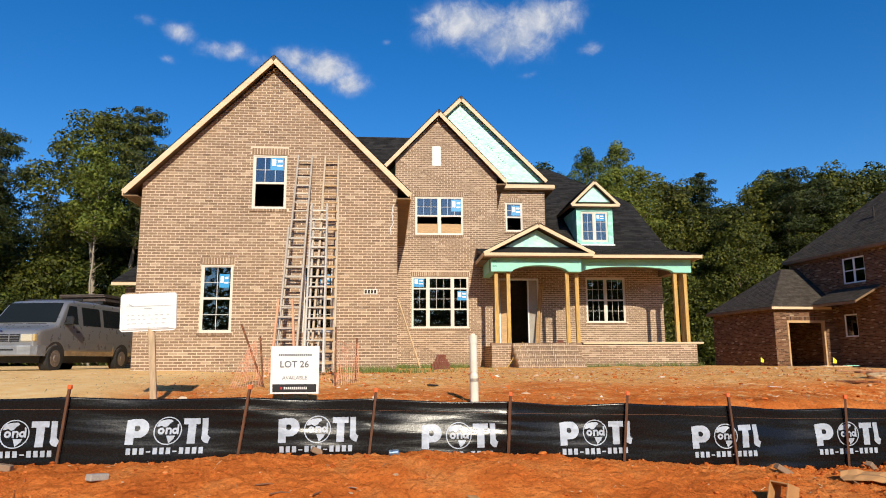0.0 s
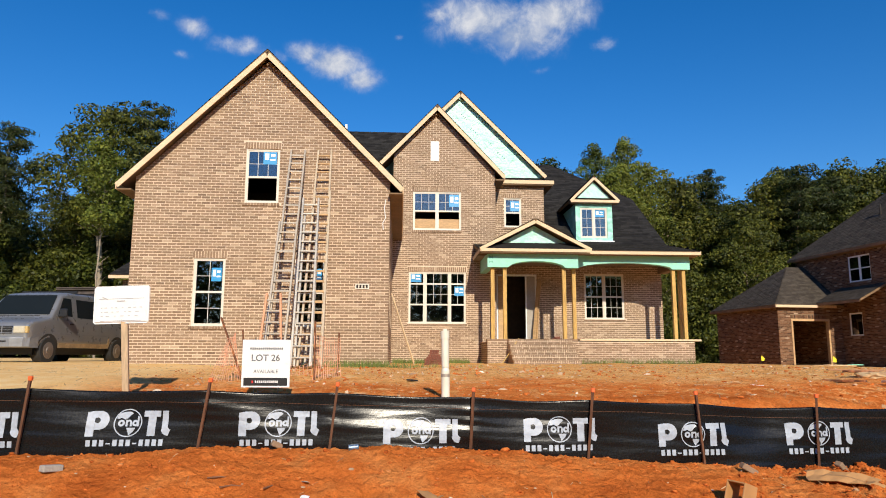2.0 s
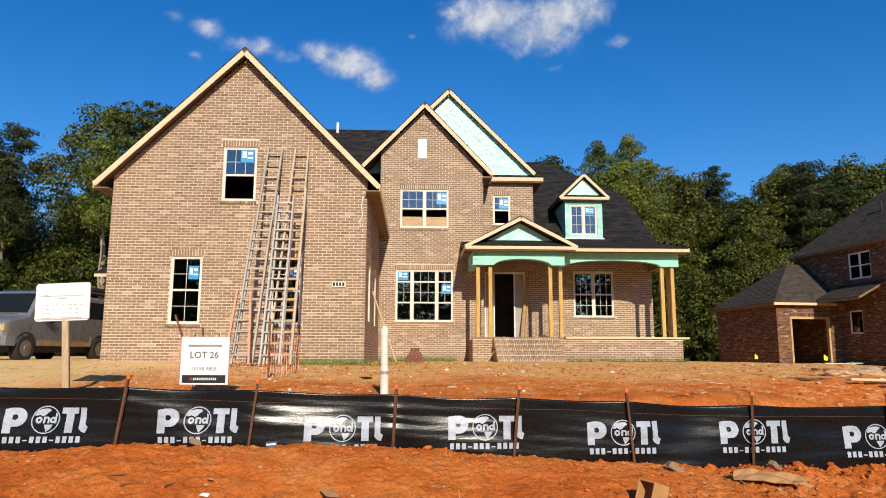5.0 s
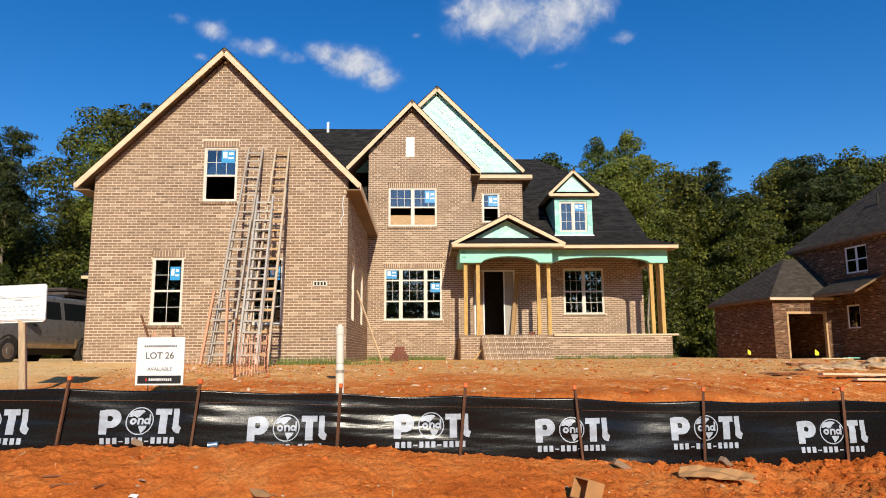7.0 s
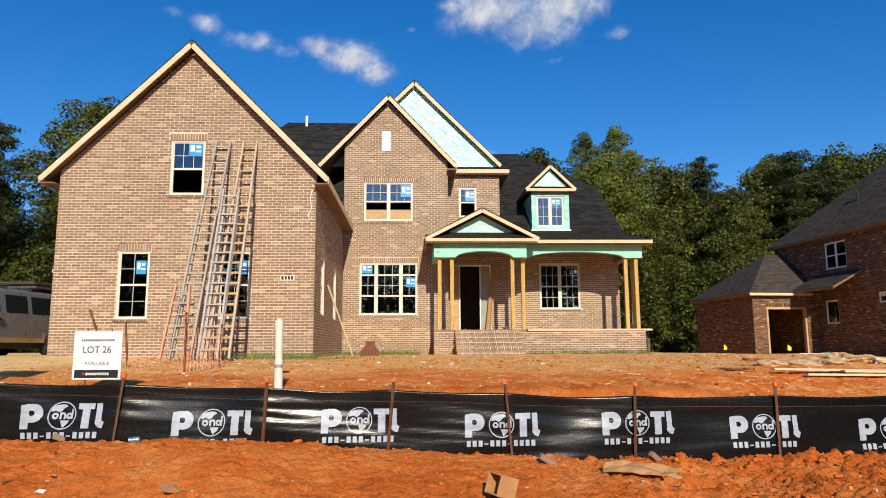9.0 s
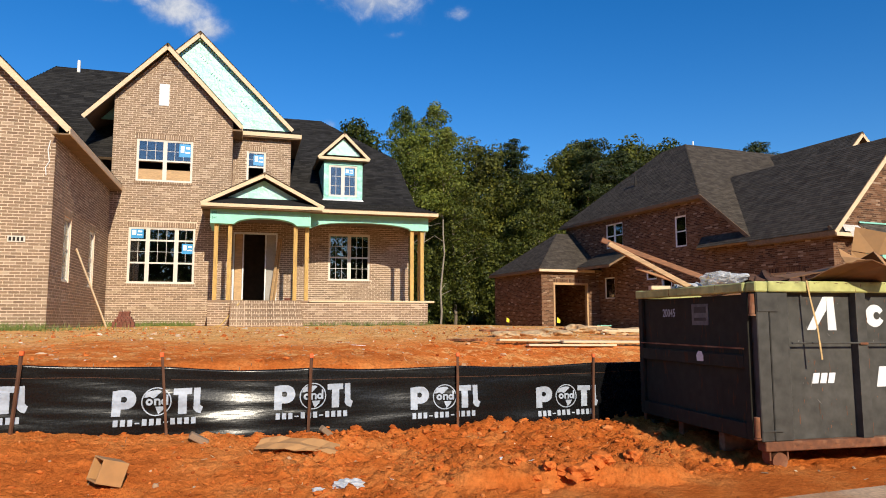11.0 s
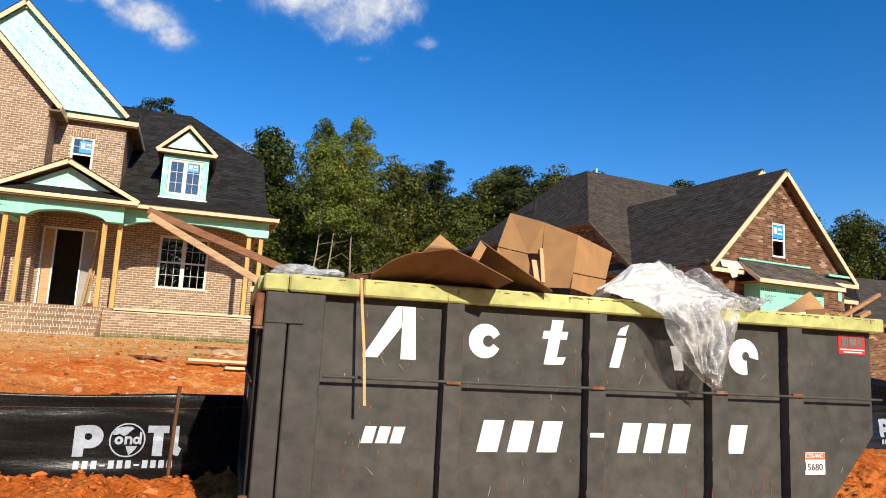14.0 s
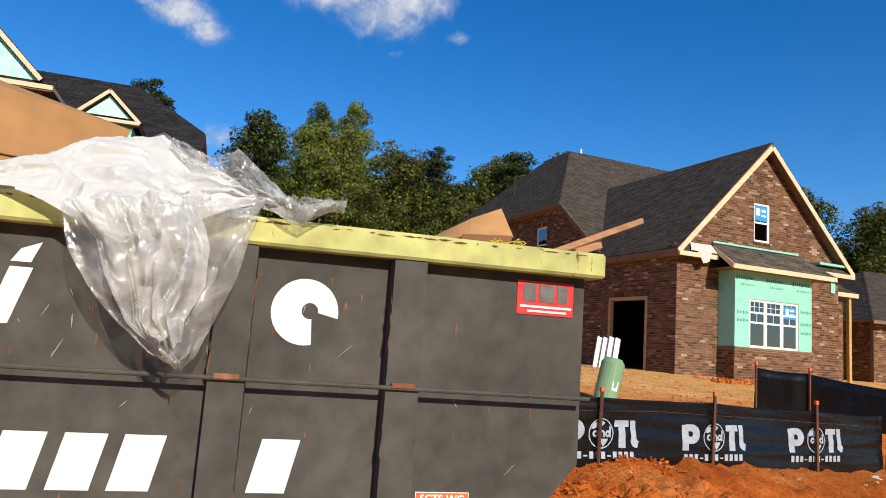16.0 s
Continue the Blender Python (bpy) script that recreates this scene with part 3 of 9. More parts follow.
def window(parent, P, a0, a1, z0, z1, units=1, split=0.5, grid=(2, 2), low_grid=(2, 2), open_low=False, stickers=(), mat="vinyl",
           fracs=None, rows=None, boards=0.0, casement=False, label=""):
    """A window in an opening: frame, mullions, sashes, glazing bars, and each pane for itself. rows: heights of fixed rows with their grids."""
    panes = []

    def ring(p0, p1, q0, q1, w, d0, d1):
        """A mitred frame of width w."""
        g = bmesh.new()
        loops = [[g.verts.new(P(x, z, d)) for x, z in ((p0 + k, q0 + k), (p1 - k, q0 + k), (p1 - k, q1 - k), (p0 + k, q1 - k))] for d in (d0, d1) for k in (0, w)]
        for i in range(4):
            j = (i + 1) % 4
            for m_, n_ in ((0, 1), (1, 3), (3, 2), (2, 0)):
                g.faces.new((loops[m_][i], loops[m_][j], loops[n_][j], loops[n_][i]))
        return g

    def bar(name, p0, p1, q0, q1, d0=0.03, d1=0.10):
        g = bmesh.new()
        box(g, P(p0, q0, d0), P(p1, q1, d1), 0.003)
        part(name, g, M[mat], w)

    fw = 0.048
    w = part("window", ring(a0, a1, z0, z1, fw, 0.03, 0.10), M[mat], parent, label)
    fracs = fracs or [i / units for i in range(units + 1)]
    for f in fracs[1:-1]:
        c = a0 + (a1 - a0) * f
        bar("mullion", c - 0.042, c + 0.042, z0 + fw, z1 - fw)

    def sash(b0, b1, y0, y1, g, empty=False):
        s = 0.030
        part("sash", ring(b0, b1, y0, y1, s, 0.045, 0.085), M[mat], w)
        if empty:
            return
        for i in range(1, g[0]):
            c = b0 + (b1 - b0) * i / g[0]
            bar("glazing_bar", c - 0.008, c + 0.008, y0 + s, y1 - s, 0.055, 0.07)
        for j in range(1, g[1]):
            c = y0 + (y1 - y0) * j / g[1]
            bar("glazing_bar", b0 + s, b1 - s, c - 0.008, c + 0.008, 0.0545, 0.0705)
        panes.append((b0 + s, b1 - s, y0 + s, y1 - s))

    for i in range(len(fracs) - 1):
        b0 = a0 + (a1 - a0) * fracs[i] + (0.042 if i else fw)
        b1 = a0 + (a1 - a0) * fracs[i + 1] - (0.042 if i < len(fracs) - 2 else fw)
        lo, hi = z0 + fw, z1 - fw
        if rows:
            for y0, y1, g in rows:
                sash(b0, b1, lo + (hi - lo) * y0, lo + (hi - lo) * y1, g[i] if isinstance(g, list) else g)
        elif casement:
            sash(b0, b1, lo, hi, grid)
        else:
            m = lo + (hi - lo) * split
            sash(b0, b1, m, hi, grid)
            sash(b0, b1, lo, m, low_grid, open_low)
    for b0, b1, y0, y1 in panes:
        g = bmesh.new()
        box(g, P(b0, y0, 0.061), P(b1, y1, 0.065))
        part("pane", g, M["glass"], w).visible_shadow = False
    for b0, b1, y0, y1 in stickers:
        g = bmesh.new()
        x0, x1, c0, c1 = a0 + (a1 - a0) * b0, a0 + (a1 - a0) * b1, z0 + (z1 - z0) * y0, z0 + (z1 - z0) * y1
        box(g, P(x0, c0, 0.050), P(x1, c1, 0.053))
        s = part("sticker", g, M["blue"], w, "blue sheet sticker with white marks")
        g = bmesh.new()
        h = c1 - c0
        for e0, e1, f0, f1 in ((0.12, 0.42, 0.35, 0.85), (0.5, 0.9, 0.30, 0.42), (0.55, 0.88, 0.62, 0.80)):
            box(g, P(x0 + (x1 - x0) * e0, c0 + h * f0, 0.047), P(x0 + (x1 - x0) * e1, c0 + h * f1, 0.0495))
        part("mark", g, M["white"], w)
    if boards:
        g = bmesh.new()
        box(g, P(a0 + 0.05, z0 + 0.05, 0.12), P(a1 - 0.05, z0 + (z1 - z0) * boards, 0.14))
        part("board", g, M["ply"], w, "plywood sheet across the open sash")
    return w


# ---- the new house: axes u along its front, v into it, turned a little from the street ----
H = 4.5
house = thing("house", (2.0, 24.0, 1.2), H, label="half-finished two-storey tan brick house with dark shingle roofs", category="house")
GZ = 1.15          # bottom of its walls, in the ground
WING, MID, SMALL, PBACK, PORCH = 19.9, 27.5, 28.65, 28.26, 25.5
# left wing with the tall gable
wl_, wr_, wp = -7.12, 0.22, -3.47
h_wing = [(-5.34, -4.45, 2.42, 4.36, "hs"), (-4.01, -3.03, 6.0, 7.63, "hs"), (-2.49, -1.60, 2.42, 4.36, "hs")]
brick_wall(house, face_u(WING), wl_, wr_, GZ, [(wl_, 6.70), (wp, 10.36), (wr_, 6.69)], h_wing, seed=11, single=(-1.75, 0.21, 1.3, 4.2),
           label="tall gable wall of tan brick with buff joints")
h_side = [(21.2, 22.0, 2.6, 4.4, "h"), (24.4, 25.2, 2.6, 4.4, "h")]
brick_wall(house, face_v(wr_, -1), WING + 0.225, MID, GZ, [(WING, 6.35), (MID + 1, 6.35)], h_side, seed=12)
brick_wall(house, face_v(wl_, 1), WING + 0.225, 33.0, GZ, [(WING, 6.35), (33, 6.35)], [], seed=13)
window(house, face_u(WING), *h_wing[0][:4], grid=(2, 2), low_grid=(2, 2), stickers=[(0.56, 0.88, 0.66, 0.86)])
window(house, face_u(WING), *h_wing[2][:4], grid=(2, 2), low_grid=(2, 2), stickers=[(0.56, 0.88, 0.66, 0.86)])
window(house, face_u(WING), *h_wing[1][:4], grid=(3, 2), open_low=True, stickers=[(0.5, 0.9, 0.72, 0.96)], split=0.48)
for q in h_side:
    window(house, face_v(wr_, -1), *q[:4])
# its roof
ry, re = WING - 0.32, 4.06
z_r, z_e = 10.62, 6.50
for s in (-1, 1):
    roof_plane(house, [(wp, ry, z_r), (wp + s * re, ry, z_e), (wp + s * re, 33.0, z_e), (wp, 33.0, z_r)], seed=20 + s)
    dz = 0.13
    board(house, "rake_board", (wp + s * 0.02, ry - 0.012, z_r - dz - 0.06), (wp + s * (re + 0.0), ry - 0.012, z_e - dz), 0.03, 0.15, up=(0, 1, 0))
    board(house, "fascia", (wp + s * (re + 0.012), ry - 0.02, z_e - 0.13), (wp + s * (re + 0.012), 32.0, z_e - 0.13), 0.03, 0.20, up=(1, 0, 0))
    bm = bmesh.new()
    box(bm, (wp + s * (re - 0.40), ry + 0.02, z_e - 0.24), (wp + s * re, 30.0, z_e - 0.20))
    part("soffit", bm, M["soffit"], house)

# middle gable
cl, cr, cp = wr_, 4.42, 2.0
h_mid = [(0.89, 3.19, 2.88, 4.96, "hs"), (1.04, 3.0, 6.67, 8.27, "hs"), (1.74, 2.09, 9.57, 10.41)]
brick_wall(house, face_u(MID), cl, cr, GZ, [(cl, 9.78), (cp, 11.68), (cr, 9.10)], h_mid, seed=14, single=(0.3, 4.4, 1.3, 2.85))
brick_wall(house, face_v(cr, -1), MID + 0.225, SMALL + 0.3, GZ, [(MID, 8.75), (SMALL + 1, 8.75)], [], seed=15)
window(house, face_u(MID), *h_mid[0][:4], fracs=[0, 0.285, 0.715, 1], rows=[(0.0, 0.36, (1, 1)), (0.36, 0.78, [(2, 2), (3, 2), (2, 2)]), (0.78, 1.0, [(2, 1), (3, 1), (2, 1)])],
       stickers=[(0.03, 0.22, 0.80, 0.97), (0.8, 0.97, 0.54, 0.72)])
window(house, face_u(MID), *h_mid[1][:4], units=2, grid=(3, 2), open_low=True, stickers=[(0.75, 0.97, 0.62, 0.93)], boards=0.3)
bm = boxes(((1.74, MID - 0.03, 9.57), (2.09, MID + 0.1, 10.41)), bev=0.01)
part("gable_vent", bm, M["white"], house, "white blanked-off gable vent")
my, m_re, mz_r, mz_e = MID - 0.32, 2.76, 11.93, 8.98
for s in (-1, 1):
    roof_plane(house, [(cp, my, mz_r), (cp + s * m_re, my, mz_e), (cp + s * m_re, 32.0, mz_e), (cp, 32.0, mz_r)], seed=24 + s)
    board(house, "rake_board", (cp + s * 0.02, my - 0.012, mz_r - 0.19), (cp + s * m_re, my - 0.012, mz_e - 0.13), 0.03, 0.15, up=(0, 1, 0))
board(house, "fascia", (cp + m_re + 0.012, my - 0.02, mz_e - 0.13), (cp + m_re + 0.012, 28.6, mz_e - 0.13), 0.03, 0.20, up=(1, 0, 0))
bm = boxes(((cr - 0.02, my + 0.02, mz_e - 0.26), (cp + m_re, 28.6, mz_e - 0.2)))
part("soffit", bm, M["soffit"], house)

# set-back upper wall with the small window, its strip of roof and the wrapped gable above
sr = 6.68
h_small = [(4.96, 5.70, 7.05, 8.33, "hs")]
brick_wall(house, face_u(SMALL), cr + 0.004, sr, GZ, [(cr, 8.85), (sr, 8.85)], h_small + [(4.5, 6.3, 1.2, 5.0)], seed=16)
window(house, face_u(SMALL), *h_small[0][:4], grid=(2, 2), open_low=True, stickers=[(0.35, 0.92, 0.56, 0.9)])
brick_wall(house, face_v(sr, -1), SMALL + 0.225, 33.0, 5.0, [(SMALL, 8.85), (34, 8.85)], [], seed=17)
roof_plane(house, [(4.72, SMALL - 0.27, 9.06), (7.06, SMALL - 0.27, 9.06), (7.06, 29.1, 9.6), (4.72, 29.1, 9.6)], seed=27)
board(house, "fascia", (4.72, SMALL - 0.285, 8.98), (7.06, SMALL - 0.285, 8.98), 0.03, 0.16, up=(0, 1, 0))
board(house, "fascia", (7.072, SMALL - 0.29, 8.98), (7.072, 33.0, 8.98), 0.03, 0.16, up=(1, 0, 0))
bm = boxes(((4.42, SMALL - 0.26, 8.85), (7.05, SMALL + 0.0, 8.89)), ((6.69, SMALL, 8.85), (7.05, 33, 8.89)))
part("soffit", bm, M["soffit"], house)
TEAL, tp, t_re, tz_r, tz_e = 28.52, 3.06, 3.66, 12.99, 9.30
bm = bmesh.new()
prism(bm, [(tp - t_re + 0.08, 9.2), (tp + t_re - 0.08, 9.2), (tp, 12.81)], "y", TEAL, TEAL + 0.12)
part("gable_sheathing", bm, M["teal_pale"], house, "loose pale mint house wrap over the gable")
for s in (-1, 1):
    roof_plane(house, [(tp, 28.3, tz_r), (tp + s * t_re, 28.3, tz_e), (tp + s * t_re, 33.5, tz_e), (tp, 33.5, tz_r)], seed=28 + s)
    board(house, "rake_board", (tp + s * 0.02, 28.288, tz_r - 0.19), (tp + s * t_re, 28.288, tz_e - 0.12), 0.03, 0.15, up=(0, 1, 0))

# main roof: the long ridge behind, hipped at its left end, and the lower right part with its hip
RV = 33.0
roof_plane(house, [(-3.12, RV, 12.6), (3.2, RV, 12.6), (3.2, 28.0, 7.6), (-6.79, 28.0, 7.6)], seed=31)
roof_plane(house, [(-3.12, RV, 12.6), (-7.6, 26.9, 6.5), (-7.6, 39.1, 6.5)], seed=32)
roof_plane(house, [(-3.12, RV, 12.6), (3.2, RV, 12.6), (3.2, 39.1, 6.5), (-7.6, 39.1, 6.5)], seed=33)
# lower ridge to the right, its end half-hipped
RQ, RZ, KU, KV = 36.2, 12.0, 11.85, 32.4
KZ = 6.30 + (KV - 28.3) * (RZ - 6.30) / (RQ - 28.3)
roof_plane(house, [(2.0, RQ, RZ), (8.63, RQ, RZ), (KU, KV, KZ), (KU, 28.3, 6.30), (2.0, 28.3, 6.30)], seed=34)
roof_plane(house, [(8.63, RQ, RZ), (KU, KV, KZ), (KU, 40.0, KZ)], seed=35)
roof_plane(house, [(2.0, RQ, RZ), (8.63, RQ, RZ), (KU, 40.0, KZ), (KU, 44.1, 6.30), (2.0, 44.1, 6.30)], seed=36)
roof_plane(house, [(12.02, 25.42, 5.60), (KU, 28.3, 6.30), (12.02, 28.3, 5.60)], seed=38)
board(house, "rake_board", (KU + 0.015, 28.3, 6.21), (KU + 0.015, KV, KZ - 0.10), 0.03, 0.15, "shingle", up=(1, 0, 0))
# walls that close the house behind
brick_wall(house, face_v(11.55, -1), PBACK + 0.225, 43.5, GZ, [(PBACK + 0.225, 6.05), (KV + 0.1, 9.05), (39.8, 9.05), (43.5, 6.3)], [], seed=18)
brick_wall(house, face_u(43.5, -1), wl_ + 0.23, 11.32, GZ, [(wl_, 6.1), (11.6, 6.1)], [], seed=18)
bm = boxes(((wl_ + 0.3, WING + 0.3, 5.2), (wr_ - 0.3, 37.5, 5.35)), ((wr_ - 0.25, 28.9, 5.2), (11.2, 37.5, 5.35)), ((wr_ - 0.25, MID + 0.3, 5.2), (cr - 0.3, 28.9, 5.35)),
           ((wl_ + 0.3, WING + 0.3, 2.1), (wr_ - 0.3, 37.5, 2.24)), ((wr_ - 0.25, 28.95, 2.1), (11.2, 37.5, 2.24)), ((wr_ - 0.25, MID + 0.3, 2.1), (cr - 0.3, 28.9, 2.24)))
part("storey_floor", bm, M["dark_wood"], house, "storey floors inside, coloured dark for unlit rooms")
# partitions added behind the windows so that the rooms look dark
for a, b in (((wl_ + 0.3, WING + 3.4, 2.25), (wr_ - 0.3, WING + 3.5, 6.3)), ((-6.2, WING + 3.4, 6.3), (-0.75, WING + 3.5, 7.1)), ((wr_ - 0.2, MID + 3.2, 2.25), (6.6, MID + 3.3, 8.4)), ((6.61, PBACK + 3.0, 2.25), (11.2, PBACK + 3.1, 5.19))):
    part("partition", boxes((a, b)), M["dark_wood"], house, "dark inner partition, added to keep the rooms unlit")
bm = boxes(((-2.25, RV - 0.35, 12.3), (-2.13, RV - 0.23, 12.85)), bev=0.02)
part("vent_pipe", bm, M["white"], house, "white plumbing vent pipe")
# single-storey bit beyond the left side
roof_plane(house, [(-9.8, 25.0, 4.44), (-7.14, 25.0, 4.44), (-7.14, 28.0, 6.12), (-9.0, 28.0, 6.12)], seed=37)
board(house, "fascia", (-9.8, 24.985, 4.36), (-7.16, 24.985, 4.36), 0.03, 0.11, up=(0, 1, 0))
brick_wall(house, face_u(25.4), -9.45, -7.16, GZ, [(-9.45, 4.3), (-7.1, 4.3)], [], seed=19)
brick_wall(house, face_v(-9.45, 1), 25.63, 29.0, GZ, [(25.4, 4.3), (29.0, 4.3)], [], seed=19)

# porch
PF = 2.24
brick_wall(house, face_u(PORCH), 3.8, 11.65, 1.0, [(3.8, PF - 0.09), (11.65, PF - 0.09)], [], thick=0.3, seed=41, label="low tan brick porch base", single=(7.1, 11.6, 1.2, 2.3))
brick_wall(house, face_v(3.8, 1), PORCH + 0.305, PBACK, 1.0, [(PORCH, PF - 0.09), (PBACK, PF - 0.09)], [], seed=42)
brick_wall(house, face_v(11.65, -1), PORCH + 0.305, PBACK, 1.0, [(PORCH, PF - 0.09), (PBACK, PF - 0.09)], [], seed=43)
bm = boxes(((3.78, PORCH - 0.02, PF - 0.085), (7.2, PORCH + 0.3, PF)), bev=0.008)
part("porch_coping", bm, M["brick"], house, "rowlock brick edge of the porch")
bm = boxes(((7.25, PORCH - 0.05, PF - 0.06), (11.9, PORCH + 0.32, PF + 0.01)), bev=0.006)
part("porch_board", bm, M["fascia"], house, "pale board laid along the porch edge")
bm = boxes(((4.1, PORCH + 0.31, PF - 0.3), (11.4, PBACK - 0.02, PF - 0.03)))
part("porch_floor", bm, M["concrete"], house)
h_back = [(8.24, 9.92, 3.13, 5.02, "s"), (4.54, 6.22, PF, 4.98)]
brick_wall(house, face_u(PBACK), 3.8 + 0.63, 11.55, GZ, [(4.43, 5.6), (11.55, 5.6)], h_back, seed=44, single=(6.3, 11.5, 2.3, 4.0))
window(house, face_u(PBACK), *h_back[0][:4], units=2, grid=(3, 2), low_grid=(3, 2))
bm = boxes(((4.54, PBACK - 0.02, PF), (4.60, PBACK + 0.12, 4.98)), ((6.16, PBACK - 0.02, PF), (6.22, PBACK + 0.12, 4.98)), ((4.6, PBACK - 0.02, 4.91), (6.16, PBACK + 0.12, 4.98)),
           ((4.90, PBACK, PF), (4.95, PBACK + 0.1, 4.91)), ((5.75, PBACK, PF), (5.80, PBACK + 0.1, 4.91)), ((4.6, PBACK - 0.03, PF - 0.02), (6.16, PBACK + 0.1, PF + 0.05)))
door = part("door_frame", bm, M["white"], house, "white entrance frame, door missing")
part("side_panel", boxes(((4.62, PBACK + 0.03, PF + 0.05), (4.89, PBACK + 0.07, 4.9))), M["ply"], door, "plywood over the side light")
bm = bmesh.new()
prism(bm, [(5.81, PF + 0.05), (6.15, PF + 0.05), (6.15, 4.9), (5.81, 4.9)], "y", PBACK + 0.03, PBACK + 0.07)
part("side_panel", bm, M["concrete"], door, "grey sheeting over the side light")
bm = bmesh.new()
for k, (x0, x1) in enumerate(((6.0, 6.28), (6.12, 6.36))):
    beam(bm, (x0, PBACK - 0.35 + 0.12 * k, PF), (x1, PBACK - 0.06, 4.75), 0.12, 0.03, 0.004)
part("leaning_board", bm, M["ply"], house, "raw boards leaning by the entrance")
# beam with its two flat arches
bm, bm2 = bmesh.new(), bmesh.new()
lines = []
for x in np.linspace(3.8, 11.77, 82):
    z = 4.90 if x < 7.25 else 4.95
    for a, b, k in ((4.62, 6.72, 0.24), (7.42, 11.08, 0.23)):
        if a < x < b:
            t = (x - (a + b) / 2) / ((b - a) / 2)
            z += k * math.sqrt(max(0, 1 - t * t))
    lines.append((float(x), float(z)))
for (x0, za), (x1, zb) in zip(lines, lines[1:]):
    if x1 < 7.25:
        prism(bm, [(x0, za), (x1, zb), (x1, 5.40), (x0, 5.40)], "y", PORCH - 0.16, PORCH + 0.20)
    else:
        prism(bm2, [(x0, za), (x1, zb), (x1, 5.46), (x0, 5.46)], "y", PORCH + 0.36, PORCH + 0.60)
for b_ in (bm, bm2):
    bmesh.ops.remove_doubles(b_, verts=b_.verts, dist=0.0005)
    part("porch_beam", b_, M["teal"], house, "mint wrapped porch beam with a flat arch")
part("side_beam", boxes(((3.78, PORCH + 0.205, 4.9), (4.04, PBACK, 5.4))), M["teal"], house)
part("side_beam", boxes(((11.4, PORCH + 0.605, 5.05), (11.74, PBACK, 5.4))), M["soffit"], house)
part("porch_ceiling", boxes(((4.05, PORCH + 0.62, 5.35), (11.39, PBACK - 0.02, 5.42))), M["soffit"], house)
for x, back, top in ((4.01, -0.06, 4.895), (4.47, -0.06, 4.895), (6.73, -0.04, 4.895), (7.15, 0.14, 4.94), (11.15, 0.41, 4.945), (11.55, 0.41, 4.945), (11.56, 0.78, 5.04)):
    bm = boxes(((x - 0.07, PORCH + 0.05 + back, PF - 0.03), (x + 0.07, PORCH + 0.19 + back, top)), bev=0.006)
    part("post", bm, M["post"], house)
# porch roof and pediment
roof_plane(house, [(3.5, PORCH - 0.08, 5.60), (12.02, PORCH - 0.08, 5.60), (KU, 28.3, 6.30), (3.5, 28.3, 6.30)], seed=45)
board(house, "fascia", (7.6, PORCH - 0.095, 5.50), (12.02, PORCH - 0.095, 5.51), 0.03, 0.115, up=(0, 1, 0))
board(house, "fascia", (3.50, PORCH - 0.50, 5.52), (3.50, MID, 5.52), 0.03, 0.15, up=(1, 0, 0))
board(house, "fascia", (12.03, PORCH - 0.11, 5.52), (12.03, 28.4, 5.52), 0.03, 0.15, up=(1, 0, 0))
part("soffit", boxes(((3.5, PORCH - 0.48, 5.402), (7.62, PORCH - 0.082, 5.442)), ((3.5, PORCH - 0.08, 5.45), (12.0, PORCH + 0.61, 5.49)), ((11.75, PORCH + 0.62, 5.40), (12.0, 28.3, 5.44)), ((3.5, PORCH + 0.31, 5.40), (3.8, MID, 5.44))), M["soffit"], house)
pp, p_re, pz = 5.58, 2.07, 6.72
for s in (-1, 1):
    roof_plane(house, [(pp, PORCH - 0.50, pz), (pp + s * p_re, PORCH - 0.50, 5.62), (pp + s * p_re, 27.6, 5.62), (pp, 27.6, pz)], seed=46 + s)
    board(house, "rake_board", (pp + s * 0.01, PORCH - 0.515, pz - 0.13), (pp + s * (p_re + 0.02), PORCH - 0.515, 5.53), 0.03, 0.125, up=(0, 1, 0))
board(house, "fascia", (pp - p_re, PORCH - 0.512, 5.50), (pp + p_re, PORCH - 0.512, 5.50), 0.03, 0.115, up=(0, 1, 0))
bm = bmesh.new()
prism(bm, [(pp - 1.3, 5.80), (pp + 1.3, 5.80), (pp, 6.5)], "y", PORCH - 0.10, PORCH - 0.03)
part("gable_sheathing", bm, M["teal_pale"], house, "wrinkled pale mint wrap in the porch gable")
bm = bmesh.new()
slab(bm, [(pp - 1.9, PORCH - 0.49, 5.585), (pp + 1.9, PORCH - 0.49, 5.585), (pp + 1.6, PORCH - 0.11, 5.84), (pp - 1.6, PORCH - 0.11, 5.84)], 0.02)
part("return_roof", bm, M["shingle"], house)
# steps
for i in range(5):
    top = 1.28 + (i + 1) * 0.19
    v0 = PORCH - 0.29 * (5 - i) + 0.10
    vs = [(4.55 + k * 0.081, 4.55 + (k + 1) * 0.081 - 0.022, top - 0.19 if i else 1.1, top - 0.006, -0.012) for k in range(30)]
    st = part("step", boxes(((4.56, v0, 1.0), (6.955, PORCH - 0.002, top - 0.022))), M["mortar"], house)
    part("brickwork", pieces_mesh(face_u(v0), [(a, b, top - 0.085, d, e) for a, b, c, d, e in vs] + [(4.55 + k * 0.2425, 4.55 + (k + 1) * 0.2425 - 0.020, top - 0.180, top - 0.102, -0.012) for k in range(10)]), M["brick"], st, kind="stuff")
    bm = bmesh.new()
    for k in range(30):
        box(bm, (4.55 + k * 0.081, v0 - 0.01, top - 0.02), (4.55 + (k + 1) * 0.081 - 0.010, v0 + 0.27, top))
    part("tread", bm, M["brick"], st, kind="stuff")

